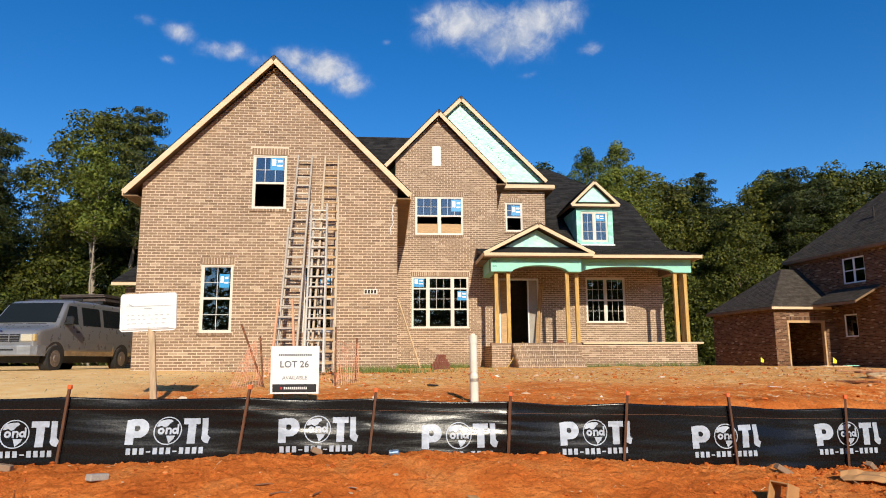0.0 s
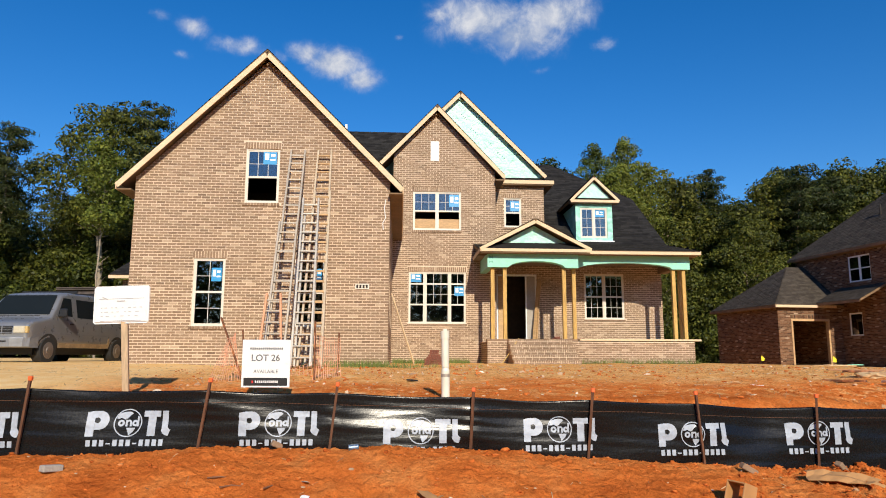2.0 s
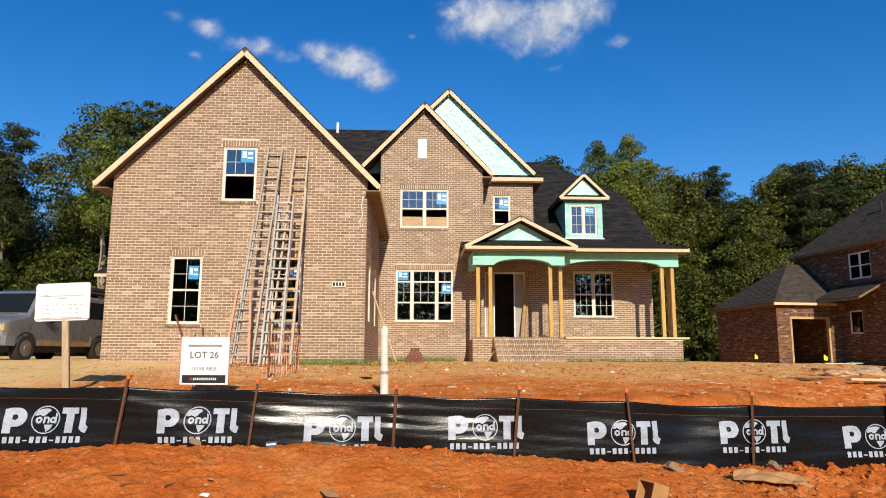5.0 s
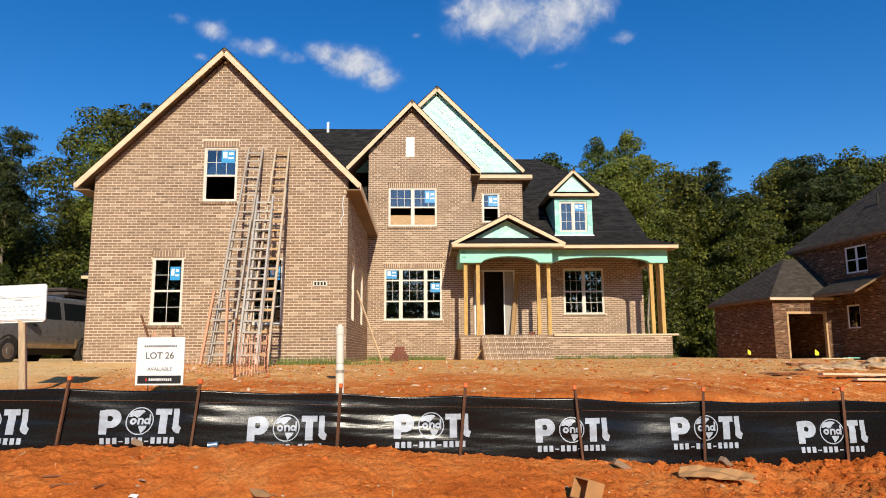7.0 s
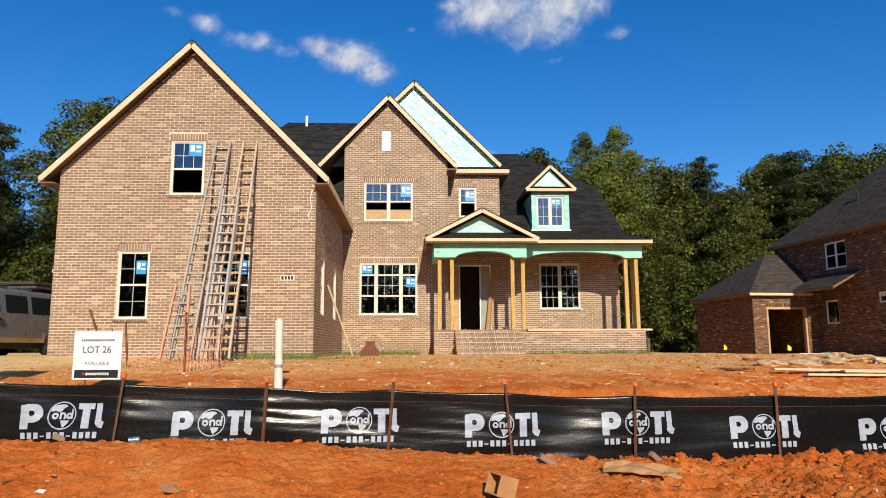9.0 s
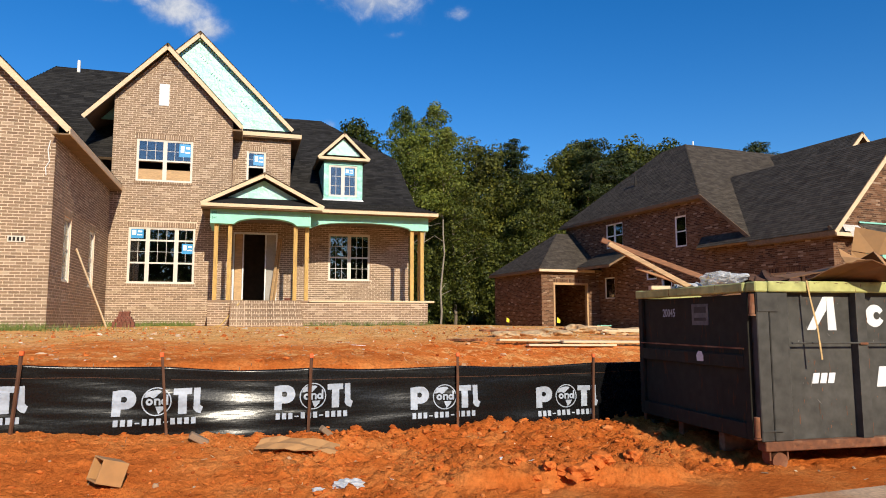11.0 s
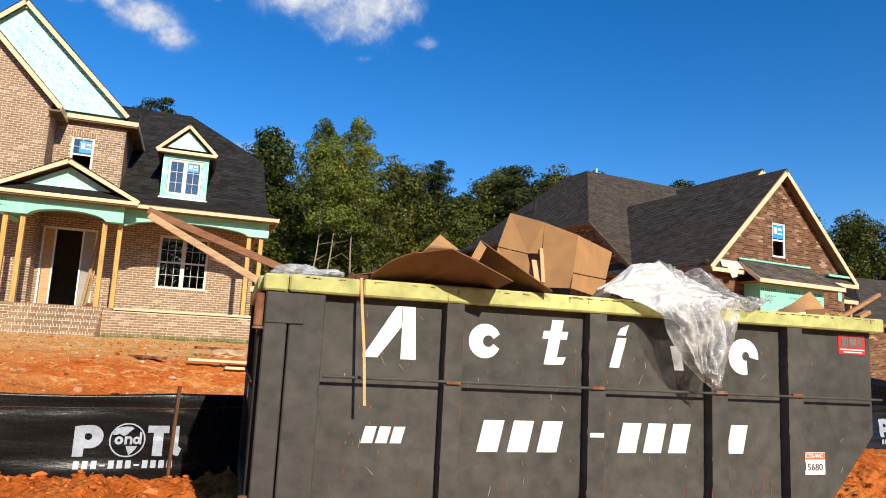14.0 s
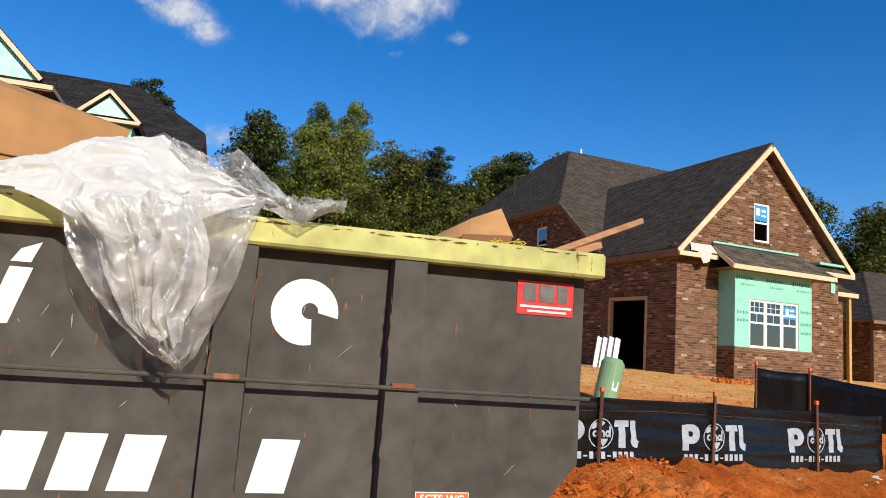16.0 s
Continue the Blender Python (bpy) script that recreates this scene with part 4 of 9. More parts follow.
# dormer
dl, dr, dv = 8.03, 9.63, 28.55
for name_, q in (("front", ((dl, dv, 6.1), (8.23, dv + 0.12, 8.1))), ("front", ((9.41, dv, 6.1), (dr, dv + 0.12, 8.1))), ("front", ((8.23, dv, 6.1), (9.41, dv + 0.12, 6.62))), ("front", ((8.23, dv, 7.95), (9.41, dv + 0.12, 8.1))),
          ("cheek", ((dl, dv + 0.121, 6.1), (dl + 0.12, 31.5, 8.1))), ("cheek", ((dr - 0.12, dv + 0.121, 6.1), (dr, 31.5, 8.1)))):
    part("dormer_" + name_, boxes(q), M["teal_wrinkle"], house, "dormer wall wrapped in wrinkled mint sheeting")
window(house, face_u(dv), 8.24, 9.40, 6.63, 7.94, units=2, grid=(2, 3), casement=True, stickers=[(0.56, 0.9, 0.7, 0.92)])
part("sill", boxes(((7.98, dv - 0.06, 6.40), (9.68, dv - 0.003, 6.50)), bev=0.01), M["white_vinyl"], house, "loose white sill flashing")
dp, d_re, dz_r, dz_e = 8.83, 1.05, 9.32, 8.26
for s in (-1, 1):
    roof_plane(house, [(dp, dv - 0.22, dz_r), (dp + s * d_re, dv - 0.22, dz_e), (dp + s * d_re, 32.8, dz_e), (dp, 32.8, dz_r)], seed=50 + s)
    board(house, "rake_board", (dp + s * 0.01, dv - 0.235, dz_r - 0.13), (dp + s * (d_re + 0.01), dv - 0.235, dz_e - 0.08), 0.03, 0.115, up=(0, 1, 0))
board(house, "fascia", (dp - d_re, dv - 0.232, 8.18), (dp + d_re, dv - 0.232, 8.18), 0.03, 0.115, up=(0, 1, 0))
part("soffit", boxes(((dp - d_re + 0.02, dv - 0.21, 8.1), (dp + d_re - 0.02, dv + 0.1, 8.14))), M["soffit"], house)
bm = bmesh.new()
prism(bm, [(dp - 0.72, 8.36), (dp + 0.72, 8.36), (dp, 9.08)], "y", dv - 0.04, dv + 0.04)
part("gable_sheathing", bm, M["teal_pale"], house)


# ---- the neighbouring house ----
N = 10.0
other = thing("house", (32.0, 24.0, 0.9), N, label="unfinished red-brown brick house with grey shingle roofs", category="house")
RB = ("red_brick", "red_mortar")
M["old_shingle"] = material("brown_shingle", (0.1, 0.085, 0.068), 0.95, spec=0.12, vary=0.35, grain=12, patch=2, bump=0.5, depth=0.006, piece_tones=[(0, (0.075, 0.062, 0.048)), (1, (0.135, 0.115, 0.092))])
NF, NL, NR, NP = 19.0, 28.87, 36.3, 32.66
NB, NE = 29.2, 38.8      # side wall and back of the main block
h_f = [(32.18, 32.92, 5.62, 6.98, "hs"), (30.9, 33.85, 1.75, 4.5)]
brick_wall(other, face_u(NF), NL, NR, 0.6, [(NL, 4.98), (NP, 8.87), (NR, 5.12)], h_f, mats=RB, seed=61, label="front gable wall of red-brown brick", single=(NL, 30.6, 0.9, 3.6))
h_l = [(20.35, 22.45, 0.95, 3.5, "h")]
brick_wall(other, face_v(NL, 1), NF + 0.225, 22.9, 0.6, [(NF, 4.75), (22.9, 4.75)], h_l, mats=RB, seed=62)
brick_wall(other, face_u(22.9, -1), NL + 0.225, NB, 0.6, [(NL, 4.75), (NB, 4.75)], [], mats=RB, seed=62)
h_l2 = [(32.75, 34.38, 5.75, 7.20, "h"), (27.5, 28.33, 5.25, 6.85, "h"), (33.65, 34.63, 2.78, 4.05, "h"), (29.9, 30.75, 3.70, 4.23, "h"), (28.7, 29.5, 1.2, 3.75, "h")]
brick_wall(other, face_v(NB, 1), 22.9, NE, 0.6, [(22.9, 4.85), (26.1, 7.45), (NE, 7.45)], h_l2, mats=RB, seed=63)
brick_wall(other, face_v(NR, -1), NF + 0.225, 24.0, 0.6, [(NF, 4.8), (24.0, 4.8)], [], mats=RB, seed=64)
window(other, face_u(NF), *h_f[0][:4], grid=(2, 2), open_low=True, stickers=[(0.1, 0.9, 0.56, 0.93)], mat="white_vinyl")
window(other, face_v(NB, 1), *h_l2[0][:4], units=2, mat="white_vinyl", grid=(1, 1), low_grid=(1, 1))
window(other, face_v(NB, 1), *h_l2[1][:4], mat="white_vinyl", grid=(1, 1), low_grid=(1, 1))
window(other, face_v(NB, 1), *h_l2[3][:4], mat="white_vinyl", grid=(1, 1), casement=True)
side_door = part("door", boxes(((NB + 0.10, 28.77, 1.2), (NB + 0.15, 29.43, 3.20)), bev=0.004), M["white_vinyl"], other, "plain white side door")
part("door_frame", boxes(((NB, 28.7, 1.2), (NB + 0.12, 28.765, 3.75)), ((NB, 29.435, 1.2), (NB + 0.12, 29.5, 3.75)), ((NB, 28.765, 3.68), (NB + 0.12, 29.435, 3.75)), ((NB, 28.765, 3.21), (NB + 0.12, 29.435, 3.29))), M["white_vinyl"], other)
window(other, face_v(NB, 1), *h_l2[2][:4], mat="white_vinyl", grid=(1, 1), casement=True)
part("garage_frame", boxes(((NL - 0.02, 20.35, 0.9), (NL + 0.12, 20.47, 3.5)), ((NL - 0.02, 22.33, 0.9), (NL + 0.12, 22.45, 3.5)), ((NL - 0.02, 20.47, 3.38), (NL + 0.12, 22.33, 3.5))), M["ply"], other, "raw timber frame of the open garage")
# front wing roof
gz_r, gz_e, g_re = 9.12, 4.98, 4.03
for s in (-1, 1):
    roof_plane(other, [(NP, NF - 0.32, gz_r), (NP + s * g_re, NF - 0.32, gz_e), (NP + s * g_re, 26.2, gz_e), (NP, 27.8, gz_r)], "grey_shingle", seed=70 + s)
    board(other, "rake_board", (NP + s * 0.02, NF - 0.335, gz_r - 0.2), (NP + s * g_re, NF - 0.335, gz_e - 0.13), 0.03, 0.17, up=(0, 1, 0))
board(other, "fascia", (NP - g_re - 0.012, NF - 0.33, gz_e - 0.12), (NP - g_re - 0.012, 23.0, gz_e - 0.12), 0.03, 0.16, "soffit", up=(1, 0, 0))
part("soffit", boxes(((NP - g_re, NF - 0.3, gz_e - 0.24), (NL, 22.9, gz_e - 0.2))), M["soffit"], other)
for s, (x0, x1) in ((0, (28.64, 30.25)), (1, (34.9, 36.7))):
    roof_plane(other, [(x0, NF - 0.34, 4.86), (x1, NF - 0.34, 4.86), (x1, NF - 0.02, 5.18), (x0, NF - 0.02, 5.18)], "grey_shingle", seed=74 + s)
    board(other, "fascia", (x0, NF - 0.356, 4.80), (x1, NF - 0.356, 4.80), 0.03, 0.15, up=(0, 1, 0))
part("flashing", boxes(((35.0, NF - 0.30, 5.12), (36.5, NF - 0.04, 5.20)), ((35.9, NF - 0.03, 4.2), (36.12, NF - 0.004, 4.7))), M["teal"], other, "mint wrap left over the return")
bm = bmesh.new()
slab(bm, [(29.1, NF - 0.37, 4.93), (30.2, NF - 0.37, 4.93), (30.25, NF - 0.05, 5.24), (29.35, NF - 0.05, 5.24)], 0.012)
prism(bm, [(29.35, 4.93), (29.95, 4.93), (29.85, 4.62), (29.6, 4.55)], "y", NF - 0.378, NF - 0.374)
part("flashing", bm, M["board_pale"], other, "torn pale felt over the eave return")
part("flashing", boxes(((30.3, NF - 0.09, 5.33), (34.2, NF - 0.025, 5.40)), bev=0.01), M["teal"], other, "mint flashing strip along the bay roof")
# main roof with its hip on the left and the long front slope
MR, MZ, ME, HU = 31.2, 11.72, 28.87, 32.6
MC = 4.95 + (26.1 - 22.75) * (MZ - 4.95) / (MR - 22.75)
roof_plane(other, [(HU, MR, MZ), (42.0, MR, MZ), (42.0, 22.75, 4.95), (ME, 22.75, 4.95), (ME, 26.1, MC)], "grey_shingle", seed=76)
roof_plane(other, [(HU, MR, MZ), (ME, 26.1, MC), (ME, NE + 0.3, MC), (HU, MR + 2.0, MZ)], "grey_shingle", seed=77)
roof_plane(other, [(HU, MR, MZ), (42.0, MR, MZ), (42.0, MR + 2.0, MZ), (HU, MR + 2.0, MZ)], "grey_shingle", seed=78)
roof_plane(other, [(HU, MR + 2.0, MZ), (42.0, MR + 2.0, MZ), (42.0, NE + 0.3, MC), (ME, NE + 0.3, MC)], "grey_shingle", seed=75)
board(other, "fascia", (ME - 0.01, 26.1, MC - 0.08), (ME - 0.01, NE + 0.3, MC - 0.08), 0.03, 0.16, "soffit", up=(1, 0, 0))
board(other, "rake_board", (ME - 0.01, 22.75, 4.86), (ME - 0.01, 26.1, MC - 0.08), 0.03, 0.16, "soffit", up=(1, 0, 0))
part("soffit", boxes(((ME + 0.01, 26.1, MC - 0.19), (NB, NE, MC - 0.15))), M["soffit"], other)
for u, v, z, h in ((33.55, MR + 0.4, MZ - 0.1, 0.45), (30.55, 33.2, 9.3, 0.75)):
    bm = bmesh.new()
    tube(bm, (u, v, z), (u, v, z + h), 0.055, seg=10)
    part("vent_pipe", bm, M["white" if v < 33 else "dark"], other, "plumbing vent pipe")
# second front gable, of which the top shows
GP, GV, GT = 38.8, 24.8, 11.45
for s in (-1, 1):
    roof_plane(other, [(GP, GV, GT), (GP + s * 4.6, GV, GT - 4.6), (GP + s * 4.6, 32.0, GT - 4.6), (GP, 32.0, GT)], "grey_shingle", seed=79 + s)
    board(other, "rake_board", (GP + s * 0.02, GV - 0.015, GT - 0.19), (GP + s * 4.6, GV - 0.015, GT - 4.73), 0.03, 0.17, up=(0, 1, 0))
brick_wall(other, face_u(GV + 0.3), 35.0, 42.6, 5.0, [(35.0, 7.3), (GP, 11.1), (42.6, 7.3)], [], mats=RB, seed=59)
brick_wall(other, face_u(23.1), NR + 0.004, 40.4, 0.6, [(NR, 5.6), (40.4, 5.6)], [(38.4, 39.1, 2.2, 4.0, "h"), (36.6, 37.3, 2.2, 4.0, "h")], mats=RB, seed=65)
brick_wall(other, face_v(40.4, -1), 23.33, NE, 0.6, [(23.0, 5.6), (NE, 6.3)], [], mats=RB, seed=66)
brick_wall(other, face_u(NE, -1), NB + 0.23, 40.17, 0.6, [(NB, 7.4), (41, 7.4)], [], mats=RB, seed=67)
window(other, face_u(23.1), 36.6, 37.3, 2.2, 4.0, mat="white_vinyl", stickers=[(0.2, 0.8, 0.6, 0.9)])
window(other, face_u(23.1), 38.4, 39.1, 2.2, 4.0, mat="white_vinyl")
# box bay in mint board under a small lean-to roof
bm = bmesh.new()
b0, b1, bv = 30.62, 34.07, 18.3
for q in (((b0, bv, 2.0), (31.26, bv + 0.1, 4.5)), ((33.47, bv, 2.0), (b1, bv + 0.1, 4.5)), ((31.26, bv, 3.56), (33.47, bv + 0.1, 4.5)),
          ((b0, bv + 0.101, 2.0), (b0 + 0.1, NF - 0.002, 4.5)), ((b1 - 0.1, bv + 0.101, 2.0), (b1, NF - 0.002, 4.5))):
    box(bm, *q)
bay = part("bay_wall", bm, M["teal"], other, "box bay sheathed in mint green insulation board")
brick_wall(other, face_u(bv - 0.02), b0 - 0.02, b1 + 0.02, 0.6, [(b0 - 0.02, 1.93), (b1 + 0.02, 1.93)], [], mats=RB, seed=68, thick=0.2)
brick_wall(other, face_v(b0 - 0.02, 1), bv + 0.181, NF - 0.02, 0.6, [(bv, 1.93), (NF, 1.93)], [], mats=RB, seed=69, thick=0.2)
part("ledge", boxes(((b0 - 0.03, bv - 0.05, 1.93), (b1 + 0.03, NF - 0.03, 2.0))), M["soffit"], other)
window(other, face_u(bv), 31.26, 33.47, 2.0, 3.56, units=3, mat="white_vinyl", rows=[(0, 0.52, (1, 1)), (0.52, 0.74, (2, 1)), (0.74, 1.0, (3, 2))], stickers=[(0.72, 0.95, 0.66, 0.92)])
roof_plane(other, [(30.1, bv - 0.42, 4.56), (34.75, bv - 0.42, 4.56), (34.2, NF - 0.02, 5.32), (30.3, NF - 0.02, 5.32)], "old_shingle", seed=81)
board(other, "fascia", (30.1, bv - 0.436, 4.48), (34.75, bv - 0.436, 4.48), 0.03, 0.15, up=(0, 1, 0))
board(other, "fascia", (30.1, bv - 0.43, 4.48), (30.3, NF - 0.05, 5.20), 0.03, 0.15, up=(1, 0, 0))
part("soffit", boxes(((30.15, bv - 0.4, 4.44), (34.7, NF, 4.47))), M["soffit"], other)
# entrance porch beside the bay wing, in the making
roof_plane(other, [(36.2, 20.6, 4.55), (39.6, 20.6, 4.55), (39.6, 23.1, 5.6), (36.2, 23.1, 5.6)], "grey_shingle", seed=91)
board(other, "fascia", (36.2, 20.585, 4.46), (39.6, 20.585, 4.46), 0.03, 0.17, up=(0, 1, 0))
board(other, "fascia", (36.35, 19.6, 4.30), (36.35, 20.6, 4.46), 0.03, 0.14, up=(1, 0, 0))
part("post", boxes(((36.95, 20.7, 0.9), (37.09, 20.84, 4.38)), bev=0.006), M["post"], other)
part("post", boxes(((39.2, 20.7, 0.9), (39.34, 20.84, 4.38)), bev=0.006), M["post"], other)
brick_wall(other, face_u(20.9), 37.5, 39.1, 0.6, [(37.5, 4.3), (39.1, 4.3)], [], mats=RB, seed=92)
# side garage with a hipped roof
S0, SV, SE, SB = 25.2, 35.2, 4.4, 41.4
h_s = [(26.0, 28.4, 1.15, 3.75, "h")]
brick_wall(other, face_u(SV), S0, NB - 0.005, 0.6, [(S0, SE), (NB, SE)], h_s, mats=RB, seed=82)
brick_wall(other, face_v(S0, 1), SV + 0.225, SB, 0.6, [(SV, SE), (SB, SE)], [], mats=RB, seed=83)
brick_wall(other, face_u(SB, -1), S0 + 0.23, NB, 0.6, [(S0, SE), (NB, SE)], [], mats=RB, seed=84)
brick_wall(other, face_v(NB, 1), NE + 0.004, SB, 0.6, [(NE, SE), (SB, SE)], [], mats=RB, seed=58)
part("garage_frame", boxes(((26.0, SV - 0.01, 1.0), (26.1, SV + 0.2, 3.75)), ((28.3, SV - 0.01, 1.0), (28.4, SV + 0.2, 3.75)), ((26.1, SV - 0.01, 3.62), (28.3, SV + 0.2, 3.75))), M["ply"], other)
e = 0.3
sx, sy, sz = 28.05, 38.1, 7.08
roof_plane(other, [(S0 - e, SV - e, SE + 0.12), (NB, SV - e, SE + 0.12), (NB, sy, sz), (sx, sy, sz)], "grey_shingle", seed=85)
roof_plane(other, [(S0 - e, SV - e, SE + 0.12), (sx, sy, sz), (S0 - e, SB + e, SE + 0.12)], "grey_shingle", seed=86)
roof_plane(other, [(sx, sy, sz), (NB, sy, sz), (NB, SB + e, SE + 0.12), (S0 - e, SB + e, SE + 0.12)], "grey_shingle", seed=87)
board(other, "fascia", (S0 - e, SV - e - 0.01, SE + 0.03), (NL - 0.2, SV - e - 0.01, SE + 0.03), 0.03, 0.14, up=(0, 1, 0))
board(other, "fascia", (S0 - e - 0.01, SV - e, SE + 0.03), (S0 - e - 0.01, SB + e, SE + 0.03), 0.03, 0.14, "soffit", up=(1, 0, 0))
part("soffit", boxes(((S0 - e, SV - e, SE - 0.05), (NL, SV, SE - 0.02)), ((S0 - e, SV, SE - 0.05), (S0, SB + e, SE - 0.02))), M["soffit"], other)
roof_plane(other, [(27.5, 31.7, 4.62), (27.5, SV, 4.62), (NB, SV, 5.5), (NB, 31.7, 5.5)], "grey_shingle", seed=88)
board(other, "fascia", (27.49, 31.7, 4.52), (27.49, SV - e, 4.52), 0.03, 0.14, "soffit", up=(1, 0, 0))


# ---- a third house, farther along the street ----
third = thing("house", (44.0, 34.0, 0.8), 0, label="distant brown brick house with a dark hipped roof", category="house")
brick_wall(third, face_u(31.5), 40.5, 52.0, 0.5, [(40.5, 3.9), (52, 3.9)], [(42.2, 44.8, 0.6, 3.0)], mats=RB, seed=93, extra=False)
brick_wall(third, face_v(40.5, 1), 31.73, 42.0, 0.5, [(31.7, 3.9), (42, 3.9)], [], mats=RB, seed=94, extra=False)
part("garage_door", boxes(((42.2, 31.6, 0.6), (44.8, 31.66, 3.0))), M["soffit"], third)
roof_plane(third, [(40.0, 31.0, 3.95), (52.5, 31.0, 3.95), (48.5, 36.8, 7.2), (45.2, 36.8, 7.2)], "grey_shingle", seed=95)
roof_plane(third, [(40.0, 31.0, 3.95), (45.2, 36.8, 7.2), (40.0, 42.5, 3.95)], "grey_shingle", seed=96)
board(third, "fascia", (40.0, 30.98, 3.85), (52.5, 30.98, 3.85), 0.03, 0.16, "soffit", up=(0, 1, 0))


# ---- marks on the wrap, house plate, loose things on the house ----
def mark_rows(parent, P, rows, mat="ink"):
    """Rows of plain bars that stand for printing on sheet material: (a, z, width, height, tilt)."""
    bm = bmesh.new()
    for a, z, w, h, tilt in rows:
        c, s = math.cos(radians(tilt)), math.sin(radians(tilt))
        v = [bm.verts.new(P(a + x * c - y * s, z + x * s + y * c, -0.004)) for x, y in ((-w / 2, -h / 2), (w / 2, -h / 2), (w / 2, h / 2), (-w / 2, h / 2))]
        bm.faces.new(v)
    return part("print", bm, M[mat], parent, "faint green printed bars", kind="stuff")


def mark_word(a, z, w, h, tilt=0.0):
    out = []
    n = 8
    for k in range(n):
        x = -w / 2 + (k + 0.5) * w / n
        hh = h * (1.0 if k in (0, 4) else 0.62)
        c, s = math.cos(radians(tilt)), math.sin(radians(tilt))
        out.append((a + x * c, z + x * s, w / n * 0.55, hh, tilt))
    return out


rows = []
for a, z, t, w in ((3.25, 11.85, -46, 0.42), (3.7, 11.2, -38, 0.5), (4.35, 10.7, -44, 0.36), (4.85, 10.15, -41, 0.5), (3.0, 11.3, -52, 0.3)):
    rows += mark_word(a, z, w, 0.085, t)[::2]
mark_rows(house, face_u(TEAL), rows)
mark_rows(house, face_u(PORCH - 0.16), mark_word(3.98, 5.28, 0.24, 0.12)[:5] + mark_word(3.98, 5.10, 0.24, 0.08)[:5])
rows = []
for a in (31.05, 32.35, 33.55):
    rows += mark_word(a, 4.22, 0.8, 0.16) + mark_word(a + 0.1, 4.00, 0.6, 0.08)
for a, z in ((30.95, 3.1), (30.95, 2.85), (33.78, 2.9), (33.78, 2.6), (33.78, 3.3)):
    rows += mark_word(a, z, 0.5, 0.12)
mark_rows(other, face_u(bv), rows)
plate = part("house_plate", boxes(((-0.74, WING - 0.03, 3.50), (-0.34, WING - 0.014, 3.66)), bev=0.004), M["vinyl"], house, "pale plate with four dark bars")
part("plate_mark", boxes(*[((-0.71 + k * 0.09, WING - 0.033, 3.53), (-0.65 + k * 0.09, WING - 0.0305, 3.63)) for k in range(4)]), M["dark"], plate)
bm = bmesh.new()
pts = [(0.10, WING - 0.03, 6.15), (0.06, WING - 0.04, 5.9), (0.10, WING - 0.03, 5.6), (0.02, WING - 0.03, 5.45), (0.04, WING - 0.02, 5.25)]
for p, q in zip(pts, pts[1:]):
    tube(bm, p, q, 0.012, seg=6)
part("cable", bm, M["white"], house, "loose white cable by the eave")


# ---- the silt fence along the verge ----
def banner_material():
    m = bpy.data.materials.new("black_film")
    m.use_nodes = True
    n, l = m.node_tree.nodes, m.node_tree.links
    b = n["Principled BSDF"]
    b.inputs["Roughness"].default_value = 0.30
    b.inputs["Specular IOR Level"].default_value = 0.34
    b.inputs["Base Color"].default_value = (0.006, 0.006, 0.0065, 1)
    co = n.new("ShaderNodeTexCoord")
    t = n.new("ShaderNodeTexNoise")
    t.inputs["Scale"].default_value, t.inputs["Detail"].default_value = 5.0, 5
    mp = n.new("ShaderNodeMapping")
    mp.inputs["Scale"].default_value = (0.55, 0.55, 3.2)
    l.new(co.outputs["Object"], mp.inputs[0])
    l.new(mp.outputs[0], t.inputs["Vector"])
    w = n.new("ShaderNodeTexNoise")
    w.inputs["Scale"].default_value, w.inputs["Detail"].default_value = 40.0, 3
    l.new(co.outputs["Object"], w.inputs["Vector"])
    a = n.new("ShaderNodeMath")
    a.operation = "MULTIPLY_ADD"
    l.new(w.outputs["Fac"], a.inputs[0])
    a.inputs[1].default_value = 0.10
    l.new(t.outputs["Fac"], a.inputs[2])
    bp = n.new("ShaderNodeBump")
    bp.inputs["Strength"].default_value, bp.inputs["Distance"].default_value = 0.22, 0.02
    l.new(a.outputs[0], bp.inputs["Height"])
    l.new(bp.outputs[0], b.inputs["Normal"])
    r = n.new("ShaderNodeMapRange")
    r.inputs["To Min"].default_value, r.inputs["To Max"].default_value = 0.20, 0.34
    l.new(w.outputs["Fac"], r.inputs["Value"])
    l.new(r.outputs[0], b.inputs["Roughness"])
    return m


M["film"] = banner_material()
M["print"] = material("pale_print", (0.36, 0.41, 0.485), 0.45, vary=0.12, grain=30, patch=5, bump=0.05)
M["stake"] = material("oak_stake", (0.12, 0.050, 0.024), 0.85, vary=0.3, grain=30, patch=4, stretch=(1, 1, 0.3))
STAKES = [-11.2, -9.0, -7.3, -5.85, -4.12, -2.25, -0.83, 0.76, 2.17, 3.55, 5.06, 6.85, 8.75, 10.6, 12.5, 14.5, 16.15, 17.6, 19.15, 20.35]


LEANS = {-4.12: 0.05, -2.25: 0.075, -0.83: 0.05, 0.76: 0.025, 2.17: 0.045, 3.55: -0.045}      # stakes driven in askew


